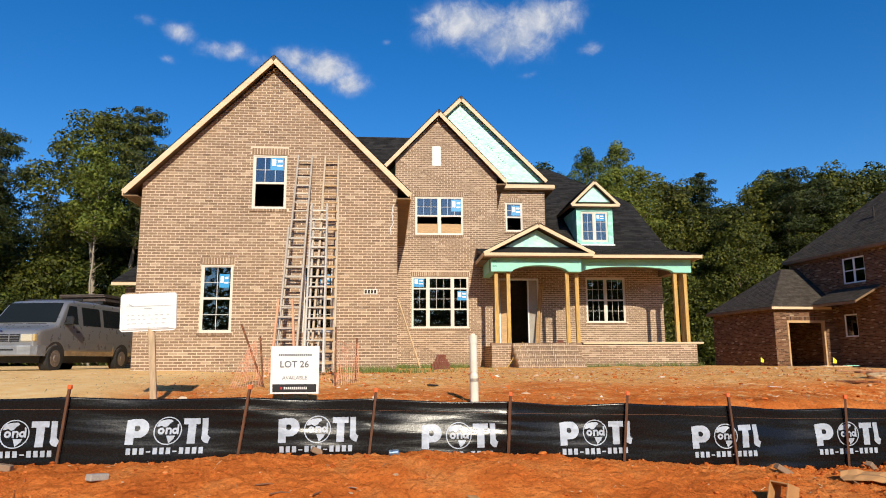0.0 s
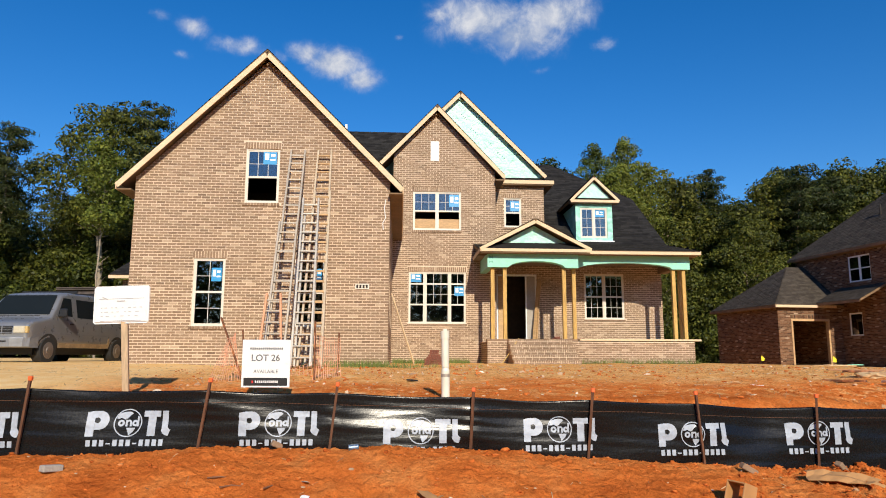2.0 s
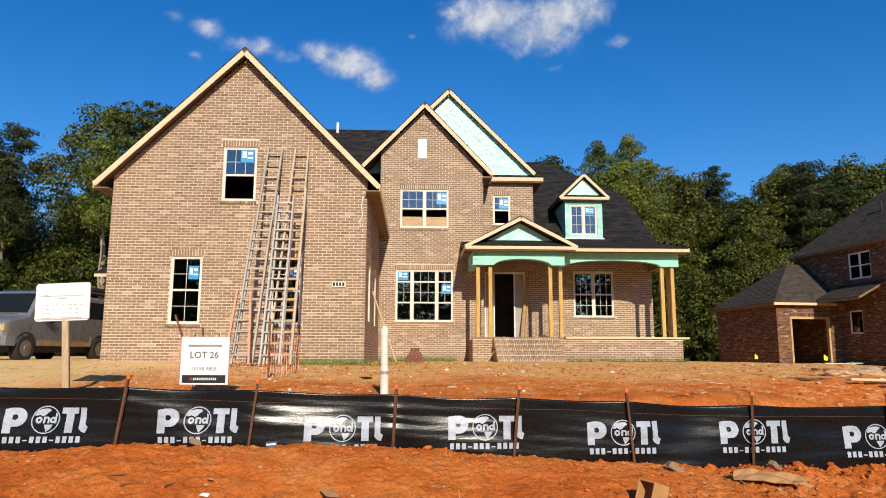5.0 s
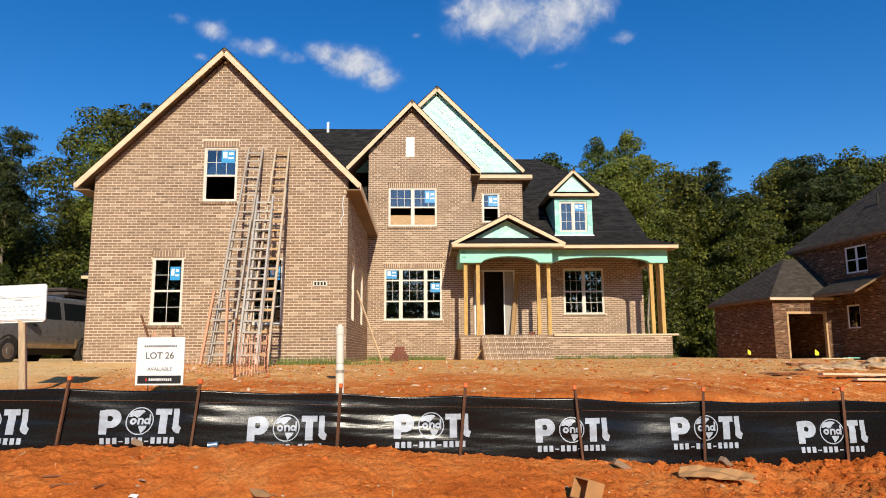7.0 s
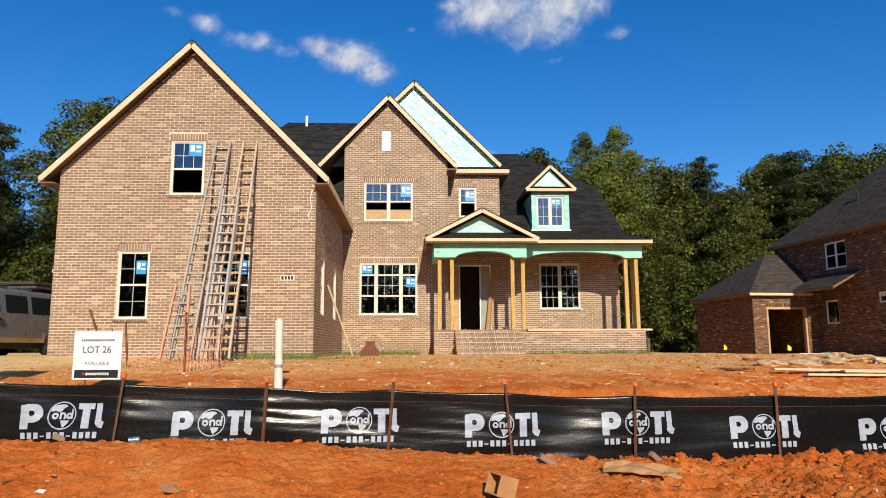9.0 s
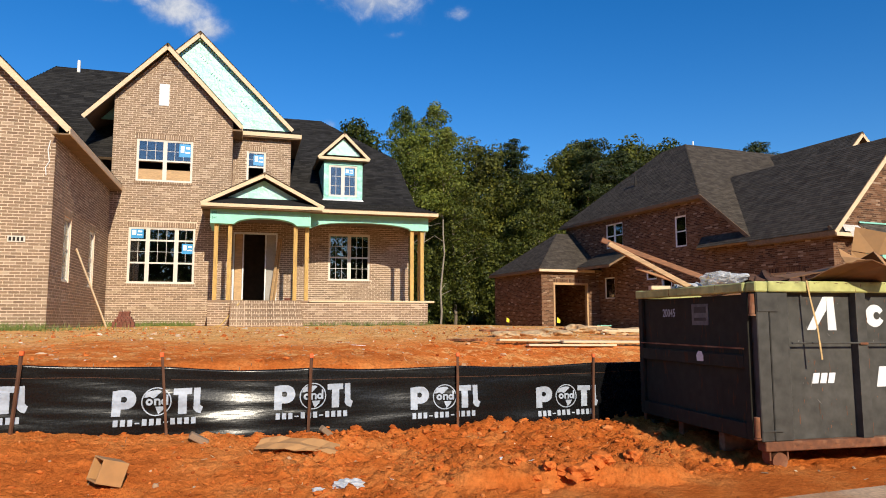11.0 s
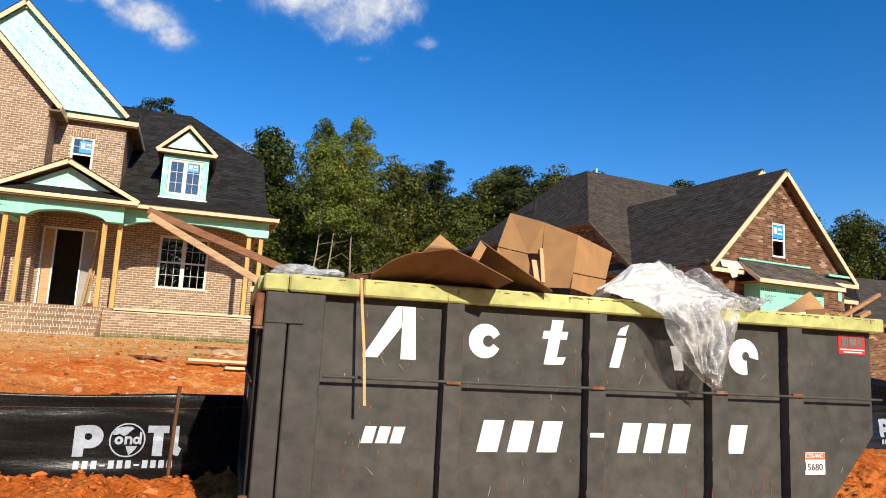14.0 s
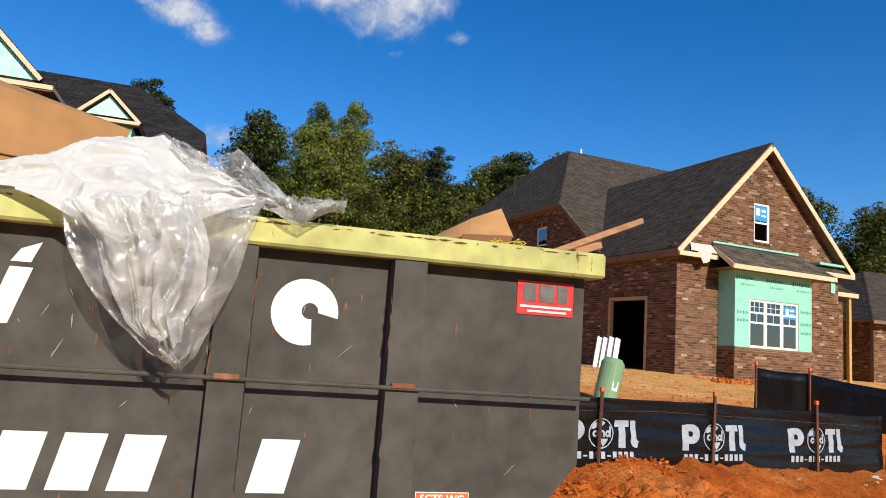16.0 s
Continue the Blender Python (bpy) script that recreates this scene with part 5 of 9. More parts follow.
def film_point(x, s):
    """A place on the film: s runs from 0 at the ground to 1 at the top edge; it sags and bellies between the stakes."""
    k = max(i for i in range(len(STAKES)) if STAKES[i] <= x + 1e-6)
    k = min(k, len(STAKES) - 2)
    t = (x - STAKES[k]) / (STAKES[k + 1] - STAKES[k])
    sway = math.sin(math.pi * min(1, max(0, t)))
    slack = 0.22 + 0.52 * ((k * 0.618 + 0.25) % 1)
    lo = ground_z(x, fence_y(x), False) - 0.06 + 0.03 * noise.noise(Vector((x * 0.9, 3, 1)))
    hi = film_top(x) - 0.025 * sway - 0.012 * sway * noise.noise(Vector((x, 8, 2)))
    y = fence_y(x) + sway * (0.03 + slack * 0.135 * (smooth01(0.08, 0.88, s) - 0.5)) + 0.03 * noise.noise(Vector((x * 1.3, s * 1.5, 5))) + 0.006 * noise.noise(Vector((x * 1.4, s * 5, 9)))
    tight = math.exp(-min(abs(x - STAKES[k]), abs(STAKES[k + 1] - x)) / 0.28)
    y += 0.011 * tight * noise.noise(Vector((x * 0.8, s * 13 + x * 2, 4))) + 0.010 * noise.noise(Vector((x * 0.7 + 20, s * 8, 3)))
    return Vector((x, y, lo + (hi - lo) * s))


def film_top(x):
    return float(np.interp(x, (-5, -1.5, 1.4, 2.8, 4.3, 8, 12, 17, 20), (1.25, 1.20, 1.10, 1.07, 0.99, 0.95, 1.0, 1.04, 0.95)))


fence = thing("silt_fence", (0, fence_y(0), 0.4), 0, label="black printed film silt fence on rusty stakes with orange caps", category="fence")
xs = np.arange(STAKES[0], STAKES[-1] - 0.01, 0.08)
ss = np.linspace(0, 1, 33)
vs = [tuple(film_point(float(x), float(s))) for x in xs for s in ss]
ns = len(ss)
fs = [(i * ns + j, (i + 1) * ns + j, (i + 1) * ns + j + 1, i * ns + j + 1) for i in range(len(xs) - 1) for j in range(ns - 1)]
film = part("film", (vs, [], fs), M["film"], fence, "glossy black plastic film, sagging between stakes", smooth=True)
mod = film.modifiers.new("thickness", "SOLIDIFY")
mod.thickness = 0.003
r = rng(5)
for x in STAKES:
    y = fence_y(x) - 0.035
    top = film_top(x) + r.uniform(0.09, 0.15)
    lean = (LEANS.get(x, r.uniform(-0.02, 0.02)), r.uniform(-0.02, 0.02))
    bm = bmesh.new()
    beam(bm, (x - lean[0], y - lean[1], ground_z(x, y, False) - 0.25), (x + lean[0], y + lean[1], top), 0.032, 0.028, 0.003)
    st = part("stake", bm, M["stake"], fence)
    bm = bmesh.new()
    beam(bm, (x + lean[0], y + lean[1], top - 0.035), (x + lean[0] * 1.05, y + lean[1], top + 0.012), 0.044, 0.042, 0.005)
    part("cap", bm, M["orange"], st, "orange plastic cap")


def on_film(x, z, lift=0.006):
    lo, hi = film_point(x, 0.0), film_point(x, 1.0)
    p = film_point(x, (z - lo.z) / (hi.z - lo.z))
    return (p.x, p.y - lift, z)


def ribbon(bm, left, right, place):
    """Quads between two lines of points, each laid by place(x, z)."""
    a = [bm.verts.new(place(*p)) for p in left]
    b = [bm.verts.new(place(*p)) for p in right]
    for i in range(len(a) - 1):
        bm.faces.new((a[i], b[i], b[i + 1], a[i + 1]))


def line(p, q, n):
    return [(p[0] + (q[0] - p[0]) * i / n, p[1] + (q[1] - p[1]) * i / n) for i in range(n + 1)]


def arc(cx, cz, r, a0, a1, n, squash=1.0):
    return [(cx + r * math.cos(radians(a0 + (a1 - a0) * i / n)), cz + squash * r * math.sin(radians(a0 + (a1 - a0) * i / n))) for i in range(n + 1)]


def emblem(cx, cz, place, name, parent, label):
    """The printed emblem: an arched block, a ring with a blotch in it, a topped stem and a hooked stem, and a row of bars below."""
    bm = bmesh.new()

    def P(x, z):
        return place(cx + x, cz + z)

    bowl = [(-0.43, 0.118), (-0.36, 0.13)] + arc(-0.298, 0.03, 0.10, 90, -90, 12) + [(-0.345, -0.07)]
    hole = [(-0.345, 0.045), (-0.345, 0.055)] + arc(-0.318, 0.03, 0.030, 90, -90, 12) + [(-0.345, 0.01)]
    for l, q in ((line((-0.43, -0.14), (-0.43, 0.118), 6), line((-0.345, -0.14), (-0.345, 0.05), 6)),
                 (bowl, hole),
                 (arc(0, 0, 0.150, 0, 360, 30), arc(0, 0, 0.138, 0, 360, 30)),
                 (line((0.165, 0.13), (0.165, 0.065), 2), line((0.345, 0.13), (0.345, 0.065), 2)),
                 (line((0.215, 0.065), (0.215, -0.14), 6), line((0.30, 0.065), (0.30, -0.14), 6)),
                 (line((0.365, 0.13), (0.368, -0.06), 6) + arc(0.44, -0.06, 0.08, 195, 270, 5), line((0.43, 0.13), (0.432, -0.05), 6) + arc(0.462, -0.05, 0.022, 195, 270, 5)),
                 ([(-0.125, 0.045), (-0.10, 0.10), (-0.05, 0.115), (-0.01, 0.12), (0.03, 0.118), (0.05, 0.10)], [(-0.095, 0.045), (-0.07, 0.055), (-0.035, 0.035), (-0.005, 0.05), (0.015, 0.075), (0.035, 0.09)]),
                 (arc(-0.070, -0.003, 0.036, 0, 360, 14), arc(-0.070, -0.003, 0.013, 0, 360, 14)),
                 (line((-0.024, 0.033), (-0.024, -0.038), 2), line((-0.002, 0.033), (-0.002, -0.038), 2)),
                 (arc(0.012, 0.004, 0.030, 150, 0, 7) + [(0.042, -0.038)], arc(0.012, 0.004, 0.010, 150, 0, 7) + [(0.022, -0.038)]),
                 (arc(0.078, -0.003, 0.034, 0, 360, 14), arc(0.078, -0.003, 0.012, 0, 360, 14)),
                 (line((0.098, 0.075), (0.098, -0.038), 3), line((0.117, 0.065), (0.117, -0.038), 3)),
                 ([(-0.01, -0.052), (0.0, -0.085), (0.012, -0.11), (0.018, -0.13)], [(0.085, -0.052), (0.07, -0.085), (0.045, -0.11), (0.025, -0.13)])):
        ribbon(bm, l, q, P)
    part(name, bm, M["print"], parent, label)
    bm = bmesh.new()
    for k in range(12):
        x = -0.41 + k * 0.069
        tall = 0.014 if k in (3, 7) else 0.068
        low = -0.245 if tall > 0.05 else -0.225
        ribbon(bm, line((x, low + tall), (x + 0.046, low + tall), 2), line((x, low), (x + 0.046, low), 2), P)
    part("print", bm, M["print"], parent, kind="stuff")


for x, z in ((-7.8, 0.86), (-6.2, 0.86), (-4.62, 0.85), (-3.06, 0.855), (-1.44, 0.84), (0.17, 0.74), (1.81, 0.74), (3.46, 0.665), (5.10, 0.66), (6.69, 0.59), (8.37, 0.535),
             (10.0, 0.60), (11.5, 0.63), (13.1, 0.65), (14.7, 0.67), (16.19, 0.675), (17.64, 0.655), (19.18, 0.64)):
    emblem(x, z, on_film, "printed_emblem", film, "pale blue-white printed emblem with a row below")
bm = bmesh.new()
ribbon(bm, [(x, film_top(x) - 0.135) for x in np.arange(STAKES[0] + 0.1, 20.0, 0.16)], [(x, film_top(x) - 0.139) for x in np.arange(STAKES[0] + 0.1, 20.0, 0.16)], lambda x, z: on_film(float(x), float(z), 0.003))
part("red_thread", bm, M["stake"], film, "thin red stitched line")

# the second run of film beyond the driveway gap, seen from behind
fence2 = thing("silt_fence", (21.5, 13.6, 0.9), 0, label="black film silt fence turning up beside the driveway", category="fence")
way2 = [(20.75, 14.3), (21.45, 13.9), (22.2, 13.0), (22.9, 11.9), (23.4, 11.2)]
tops2 = [1.42, 1.38, 1.22, 1.06, 0.98]
vs, fs = [], []
for k in range(49):
    f = k / 48 * 4
    i = min(3, int(f))
    t = f - i
    x, y = way2[i][0] + (way2[i + 1][0] - way2[i][0]) * t, way2[i][1] + (way2[i + 1][1] - way2[i][1]) * t
    z1 = tops2[i] + (tops2[i + 1] - tops2[i]) * t - 0.02 * math.sin(math.pi * t)
    for j in range(7):
        z0 = ground_z(x, y, False) - 0.1
        vs.append((x + 0.03 * noise.noise(Vector((k * 0.4, j * 0.3, 2))), y, z0 + (z1 - z0) * j / 6))
fs = [(k * 7 + j, (k + 1) * 7 + j, (k + 1) * 7 + j + 1, k * 7 + j + 1) for k in range(48) for j in range(6)]
film2 = part("film", (vs, [], fs), M["film"], fence2, smooth=True)
film2.modifiers.new("thickness", "SOLIDIFY").thickness = 0.003
for (x, y), z in zip(way2, tops2):
    bm = bmesh.new()
    beam(bm, (x, y - 0.03, z - 1.1), (x, y - 0.03, z + 0.07), 0.032, 0.028, 0.003)
    st = part("stake", bm, M["stake"], fence2)
    bm = bmesh.new()
    beam(bm, (x, y - 0.03, z + 0.045), (x, y - 0.03, z + 0.095), 0.046, 0.044, 0.005)
    part("cap", bm, M["orange"], st)


def lettering(name, words, size, mat, parent, m, bold=0.0, wide=1.0, label=""):
    """Flat lettering with a little thickness, its middle at the origin of m, in the x-z plane of m, facing -y."""
    cu = bpy.data.curves.new("words", "FONT")
    cu.body, cu.size, cu.align_x, cu.align_y, cu.offset, cu.extrude = words, size, "CENTER", "CENTER", bold, 0.001
    cu.resolution_u = 3
    ob = bpy.data.objects.new("words", cu)
    me = bpy.data.meshes.new_from_object(ob)
    bm = bmesh.new()
    bm.from_mesh(me)
    bpy.data.objects.remove(ob)
    bpy.data.curves.remove(cu)
    bpy.data.meshes.remove(me)
    bm.transform(m @ Matrix.Rotation(math.pi / 2, 4, "X") @ Matrix.Diagonal((wide, 1, 1, 1)))
    return part(name, bm, mat, parent, label)


# ---- the roll-off dumpster ----
def worn_paint(name, base, chip, chip_at, rough):
    m = material(name, base, rough, spec=0.10, vary=0.22, grain=9, patch=1.1, bump=0.18, depth=0.012)
    n, l = m.node_tree.nodes, m.node_tree.links
    b = n["Principled BSDF"]
    co = n.new("ShaderNodeTexCoord")
    mp = n.new("ShaderNodeMapping")
    mp.inputs["Scale"].default_value = (9, 9, 2.2)
    t = n.new("ShaderNodeTexNoise")
    t.inputs["Scale"].default_value, t.inputs["Detail"].default_value, t.inputs["Roughness"].default_value = 1.6, 7, 0.62
    l.new(co.outputs["Object"], mp.inputs[0])
    l.new(mp.outputs[0], t.inputs["Vector"])
    r = n.new("ShaderNodeMapRange")
    r.inputs["From Min"].default_value, r.inputs["From Max"].default_value = chip_at, chip_at + 0.03
    l.new(t.outputs["Fac"], r.inputs["Value"])
    x = n.new("ShaderNodeMix")
    x.data_type = "RGBA"
    l.new(r.outputs[0], x.inputs[0])
    l.new(b.inputs["Base Color"].links[0].from_socket, x.inputs[6])
    x.inputs[7].default_value = (*chip, 1)
    l.new(x.outputs[2], b.inputs["Base Color"])
    return m


M["skip"] = worn_paint("dark_grey_paint", (0.075, 0.071, 0.063), (0.17, 0.075, 0.035), 0.69, 0.6)
M["lime"] = worn_paint("faded_lime_paint", (0.50, 0.50, 0.19), (0.22, 0.10, 0.03), 0.645, 0.6)
# tailgate paint: the grey darkened for that end's shade, with rust chips
M["skip_end"] = worn_paint("shaded_rusty_paint", (0.034, 0.032, 0.024), (0.070, 0.036, 0.019), 0.60, 0.75)
M["skip_rust"] = material("rusty_sill", (0.19, 0.070, 0.030), 0.85, vary=0.3, grain=18, patch=4, other=(0.27, 0.135, 0.07), other_at=0.55)
M["board_tan"] = material("split_pine", (0.52, 0.33, 0.17), 0.75, vary=0.2, grain=12, patch=2, stretch=(1, 1, 4))
M["plate_grey"] = material("grimed_plate", (0.13, 0.13, 0.125), 0.8, vary=0.25, grain=20, patch=6)
M["letter"] = material("white_letter", (0.80, 0.80, 0.78), 0.5, vary=0.04, grain=20, bump=0.02, other=(0.62, 0.60, 0.55), other_at=0.70)
M["red"] = material("red_decal", (0.62, 0.035, 0.03), 0.35, vary=0.05, bump=0)
M["card"] = material("brown_cardboard", (0.44, 0.23, 0.088), 0.8, vary=0.10, grain=10, patch=2, bump=0.1)
M["cord"] = material("yellow_cord", (0.62, 0.46, 0.06), 0.8, vary=0.15, bump=0)
M["strap_card"] = material("pale_cardboard", (0.60, 0.38, 0.19), 0.8, vary=0.12, grain=20, patch=4)
# the brown cardboard darkened for undersides and faces away from the sun
M["card_dark"] = material("shaded_cardboard", (0.21, 0.098, 0.037), 0.85, vary=0.16, grain=9, patch=2.5, bump=0.15)
M["rag"] = material("dark_rag", (0.085, 0.038, 0.022), 0.9, vary=0.3, grain=20, patch=5)
# scrap timber tone darkened for the long board's shaded underside
M["dark_timber"] = material("shade_dark_timber", (0.24, 0.105, 0.05), 0.8, vary=0.25, grain=12, patch=2, stretch=(1, 1, 4))
M["timber"] = material("scrap_timber", (0.42, 0.21, 0.10), 0.8, vary=0.22, grain=12, patch=2, stretch=(1, 1, 4))
DX0, DX1, DY0, DY1, DZ0, DZ1 = 9.42, 14.3, 7.04, 9.32, 0.32, 1.80
BEFORE_SKIP = {o.name for o in bpy.data.objects}
skip = thing("dumpster", (11.9, 8.1, 0.12), 0, label="dark grey steel roll-off dumpster with a faded lime rim", category="dumpster")
outline = [(DX0, DZ0), (13.74, DZ0), (DX1, 0.97), (DX1, DZ1), (DX0, DZ1)]
for y in (DY0, DY1 - 0.006):
    bm = bmesh.new()
    prism(bm, outline, "y", y, y + 0.006)
    panel = part("side_wall", bm, M["skip"], skip)
    if y == DY0:
        face = panel
part("floor_plate", boxes(((DX0 + 0.03, DY0 + 0.01, DZ0), (13.7, DY1 - 0.01, DZ0 + 0.01))), M["skip_rust"], skip)
bm = bmesh.new()
slab(bm, [(13.74, DY0 + 0.008, DZ0), (13.74, DY1 - 0.008, DZ0), (DX1, DY1 - 0.008, 0.97), (DX1, DY0 + 0.008, 0.97)], 0.008)
box(bm, (DX1 - 0.008, DY0 + 0.008, 0.97), (DX1, DY1 - 0.008, DZ1))
part("front_wall", bm, M["skip"], skip)
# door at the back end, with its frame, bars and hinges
end = part("door", boxes(((DX0 + 0.02, DY0 + 0.05, DZ0 + 0.02), (DX0 + 0.035, DY1 - 0.05, DZ1 - 0.02))), M["skip_end"], skip, "rust-chipped steel tailgate, its paint darkened for shade")
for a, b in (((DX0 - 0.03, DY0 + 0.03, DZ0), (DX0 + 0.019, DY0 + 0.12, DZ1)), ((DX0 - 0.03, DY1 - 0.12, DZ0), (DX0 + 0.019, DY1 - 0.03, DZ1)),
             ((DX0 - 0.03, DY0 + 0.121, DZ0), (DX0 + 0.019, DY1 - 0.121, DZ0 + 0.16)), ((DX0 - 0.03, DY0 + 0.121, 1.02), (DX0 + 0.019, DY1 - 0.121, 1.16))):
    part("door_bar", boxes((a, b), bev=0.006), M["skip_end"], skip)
part("rail", boxes(((DX0 - 0.045, DY0 + 0.1, 1.22), (DX0 - 0.033, DY1 - 0.1, 1.235))), M["skip_rust"], end)
for z in (1.66, 0.44):
    bm = bmesh.new()
    tube(bm, (DX0 - 0.035, DY0 - 0.05, z - 0.08), (DX0 - 0.035, DY0 - 0.05, z + 0.12), 0.028, seg=12)
    tube(bm, (DX0 - 0.035, DY0 - 0.05, z - 0.10), (DX0 - 0.035, DY0 - 0.05, z - 0.085), 0.034, seg=12)
    part("hinge", bm, M["skip_rust"], skip, "rusty barrel hinge")
E_ = pose(DX0 + 0.017, 8.62, 1.60, 0, 0, -90)
lettering("number", "20045", 0.135, M["print"], end, E_, 0.002, 0.85, "pale stencilled number")
part("plate", boxes(((DX0 + 0.012, 7.80, 1.46), (DX0 + 0.0185, 8.12, 1.70))), M["plate_grey"], end, "worn maker's plate")
bm = bmesh.new()
for k, (y0, y1, z0, z1) in enumerate(((7.84, 8.07, 1.60, 1.67), (7.84, 8.07, 1.51, 1.545))):
    box(bm, (DX0 + 0.009, y0, z0), (DX0 + 0.0115, y1, z1))
part("plate_mark", bm, M["skip"], end)
bm = bmesh.new()
prism(bm, [(7.86, 1.06), (7.98, 1.06), (7.99, 1.12), (7.95, 1.17), (7.89, 1.17), (7.855, 1.12)], "x", DX0 - 0.034, DX0 - 0.031)
part("white_mark", bm, M["letter"], end)
# corner column and ribs
part("corner_post", boxes(((DX0, DY0 - 0.078, DZ0), (9.56, DY0 - 0.002, DZ1 - 0.005)), bev=0.008), M["skip"], skip)
part("corner_post", boxes(((9.572, DY0 - 0.072, DZ0), (9.79, DY0 - 0.002, DZ1 - 0.005)), bev=0.008), M["skip"], skip)
part("gusset", boxes(((DX0 + 0.005, DY0 - 0.087, 1.60), (9.66, DY0 - 0.079, 1.79)), bev=0.003), M["skip"], skip)
part("gusset", boxes(((DX0 + 0.005, DY0 - 0.087, 0.41), (9.66, DY0 - 0.079, 0.43)), bev=0.003), M["skip"], skip)
for x0, x1 in ((10.60, 10.72), (11.665, 11.80), (12.69, 12.83), (13.39, 13.53)):
    bm = bmesh.new()
    prism(bm, [(x0 - 0.004, DY0 - 0.001), (x0, DY0 - 0.082), (x1, DY0 - 0.082), (x1 + 0.004, DY0 - 0.001)], "z", DZ0, DZ1 - 0.005)
    part("rib", bm, M["skip"], skip)
bm = bmesh.new()
tube(bm, (9.8, DY0 - 0.092, 1.285), (11.9, DY0 - 0.092, 1.270), 0.010, seg=8)
tube(bm, (11.9, DY0 - 0.092, 1.270), (14.3, DY0 - 0.092, 1.26), 0.010, seg=8)
part("tarp_rod", bm, M["skip"], skip, "thin tarp rod along the ribs")
bm = bmesh.new()
for x in (10.66, 11.73, 12.76, 13.46):
    box(bm, (x - 0.05, DY0 - 0.105, 1.262), (x + 0.05, DY0 - 0.079, 1.285), 0.004)
part("rod_clip", bm, M["skip_rust"], skip, kind="stuff")
# rim in two lengths, the top worn
for k, (x0, x1) in enumerate(((DX0 - 0.02, 9.55), (9.556, 10.02), (10.026, 14.36))):
    part("rim", boxes(((x0, DY0 - 0.095, DZ1), (x1, DY0 + 0.06, DZ1 + 0.105 + 0.004 * k)), bev=0.012), M["lime"], skip, "faded lime painted rim")
part("rim", boxes(((DX0 - 0.02, DY1 - 0.06, DZ1), (14.36, DY1 + 0.06, DZ1 + 0.108)), bev=0.012), M["lime"], skip)
part("rim", boxes(((DX0 - 0.05, DY0 + 0.061, DZ1), (DX0 + 0.08, DY1 - 0.061, DZ1 + 0.10)), bev=0.012), M["lime"], skip)
part("rim", boxes(((14.25, DY0 + 0.061, DZ1), (14.36, DY1 - 0.061, DZ1 + 0.10)), bev=0.012), M["lime"], skip)
# sill and rollers
part("sill", boxes(((9.45, DY0 - 0.082, 0.225), (13.76, DY0 + 0.05, 0.318)), bev=0.008), M["skip_rust"], skip, "rust-brown bottom channel")
part("sill", boxes(((9.45, DY1 - 0.05, 0.225), (13.76, DY1 + 0.02, 0.318)), bev=0.008), M["skip_rust"], skip)
for y in (7.75, 8.55):
    part("skid", boxes(((9.5, y - 0.05, 0.10), (14.0, y + 0.05, 0.31)), bev=0.008), M["skip_rust"], skip)
for x, y in ((9.62, DY0 - 0.01), (13.55, DY0 - 0.01), (9.62, DY1 - 0.1), (13.55, DY1 - 0.1)):
    bm = bmesh.new()
    tube(bm, (x, y - 0.05, 0.125), (x, y + 0.09, 0.125), 0.085, seg=18)
    box(bm, (x - 0.11, y - 0.04, 0.13), (x - 0.09, y + 0.08, 0.24), 0.004)
    box(bm, (x + 0.09, y - 0.04, 0.13), (x + 0.11, y + 0.08, 0.24), 0.004)
    part("roller", bm, M["skip_rust"], skip, "rusty steel roller")


# white shapes painted on the side
def painted(shapes, label=""):
    bm = bmesh.new()
    for s in shapes:
        if isinstance(s, tuple):
            a, b = s
            va = [bm.verts.new((x, DY0 - 0.003, z)) for x, z in a]
            vb = [bm.verts.new((x, DY0 - 0.003, z)) for x, z in b]
            for i in range(len(a) - 1):
                bm.faces.new((va[i], vb[i], vb[i + 1], va[i + 1]))
        else:
            bm.faces.new([bm.verts.new((x, DY0 - 0.003, z)) for x, z in s])
    g = bmesh.ops.extrude_face_region(bm, geom=bm.faces[:])
    bmesh.ops.translate(bm, verts=[v for v in g["geom"] if isinstance(v, bmesh.types.BMVert)], vec=(0, 0.002, 0))
    return part("painted_mark", bm, M["letter"], face, label)


painted([[(10.06, 1.415), (10.16, 1.415), (10.31, 1.62), (10.31, 1.76), (10.27, 1.755)], [(10.315, 1.41), (10.42, 1.41), (10.40, 1.76), (10.315, 1.76)]], "white painted wedge shapes")
painted([(arc(10.905, 1.56, 0.118, 25, 335, 24), arc(10.93, 1.56, 0.040, 25, 335, 24))], "white painted notched disc")
painted([[(11.35, 1.42), (11.44, 1.42), (11.50, 1.735), (11.41, 1.735)], [(11.335, 1.60), (11.384, 1.60), (11.394, 1.655), (11.345, 1.655)],
         [(11.475, 1.60), (11.525, 1.60), (11.535, 1.655), (11.486, 1.655)], [(11.441, 1.42), (11.50, 1.425), (11.52, 1.475), (11.452, 1.475)]], "white painted slanted bar with a short cross bar")
painted([[(11.87, 1.42), (11.95, 1.42), (12.01, 1.635), (11.93, 1.635)], [(11.93, 1.655), (12.0, 1.655), (12.03, 1.735), (11.96, 1.705)]], "white painted slanted bar with a peeled top")
painted([[(12.42, 1.42), (12.50, 1.42), (12.47, 1.60), (12.38, 1.60)]], "white painted bar half hidden by plastic")
painted([(arc(13.04, 1.548, 0.138, -8, 285, 26), arc(13.06, 1.553, 0.034, -8, 285, 26))], "white painted notched disc")


def bar(x, z, w, h, slant=0.25):
    return [(x, z), (x + w, z), (x + w + h * slant, z + h), (x + h * slant, z + h)]


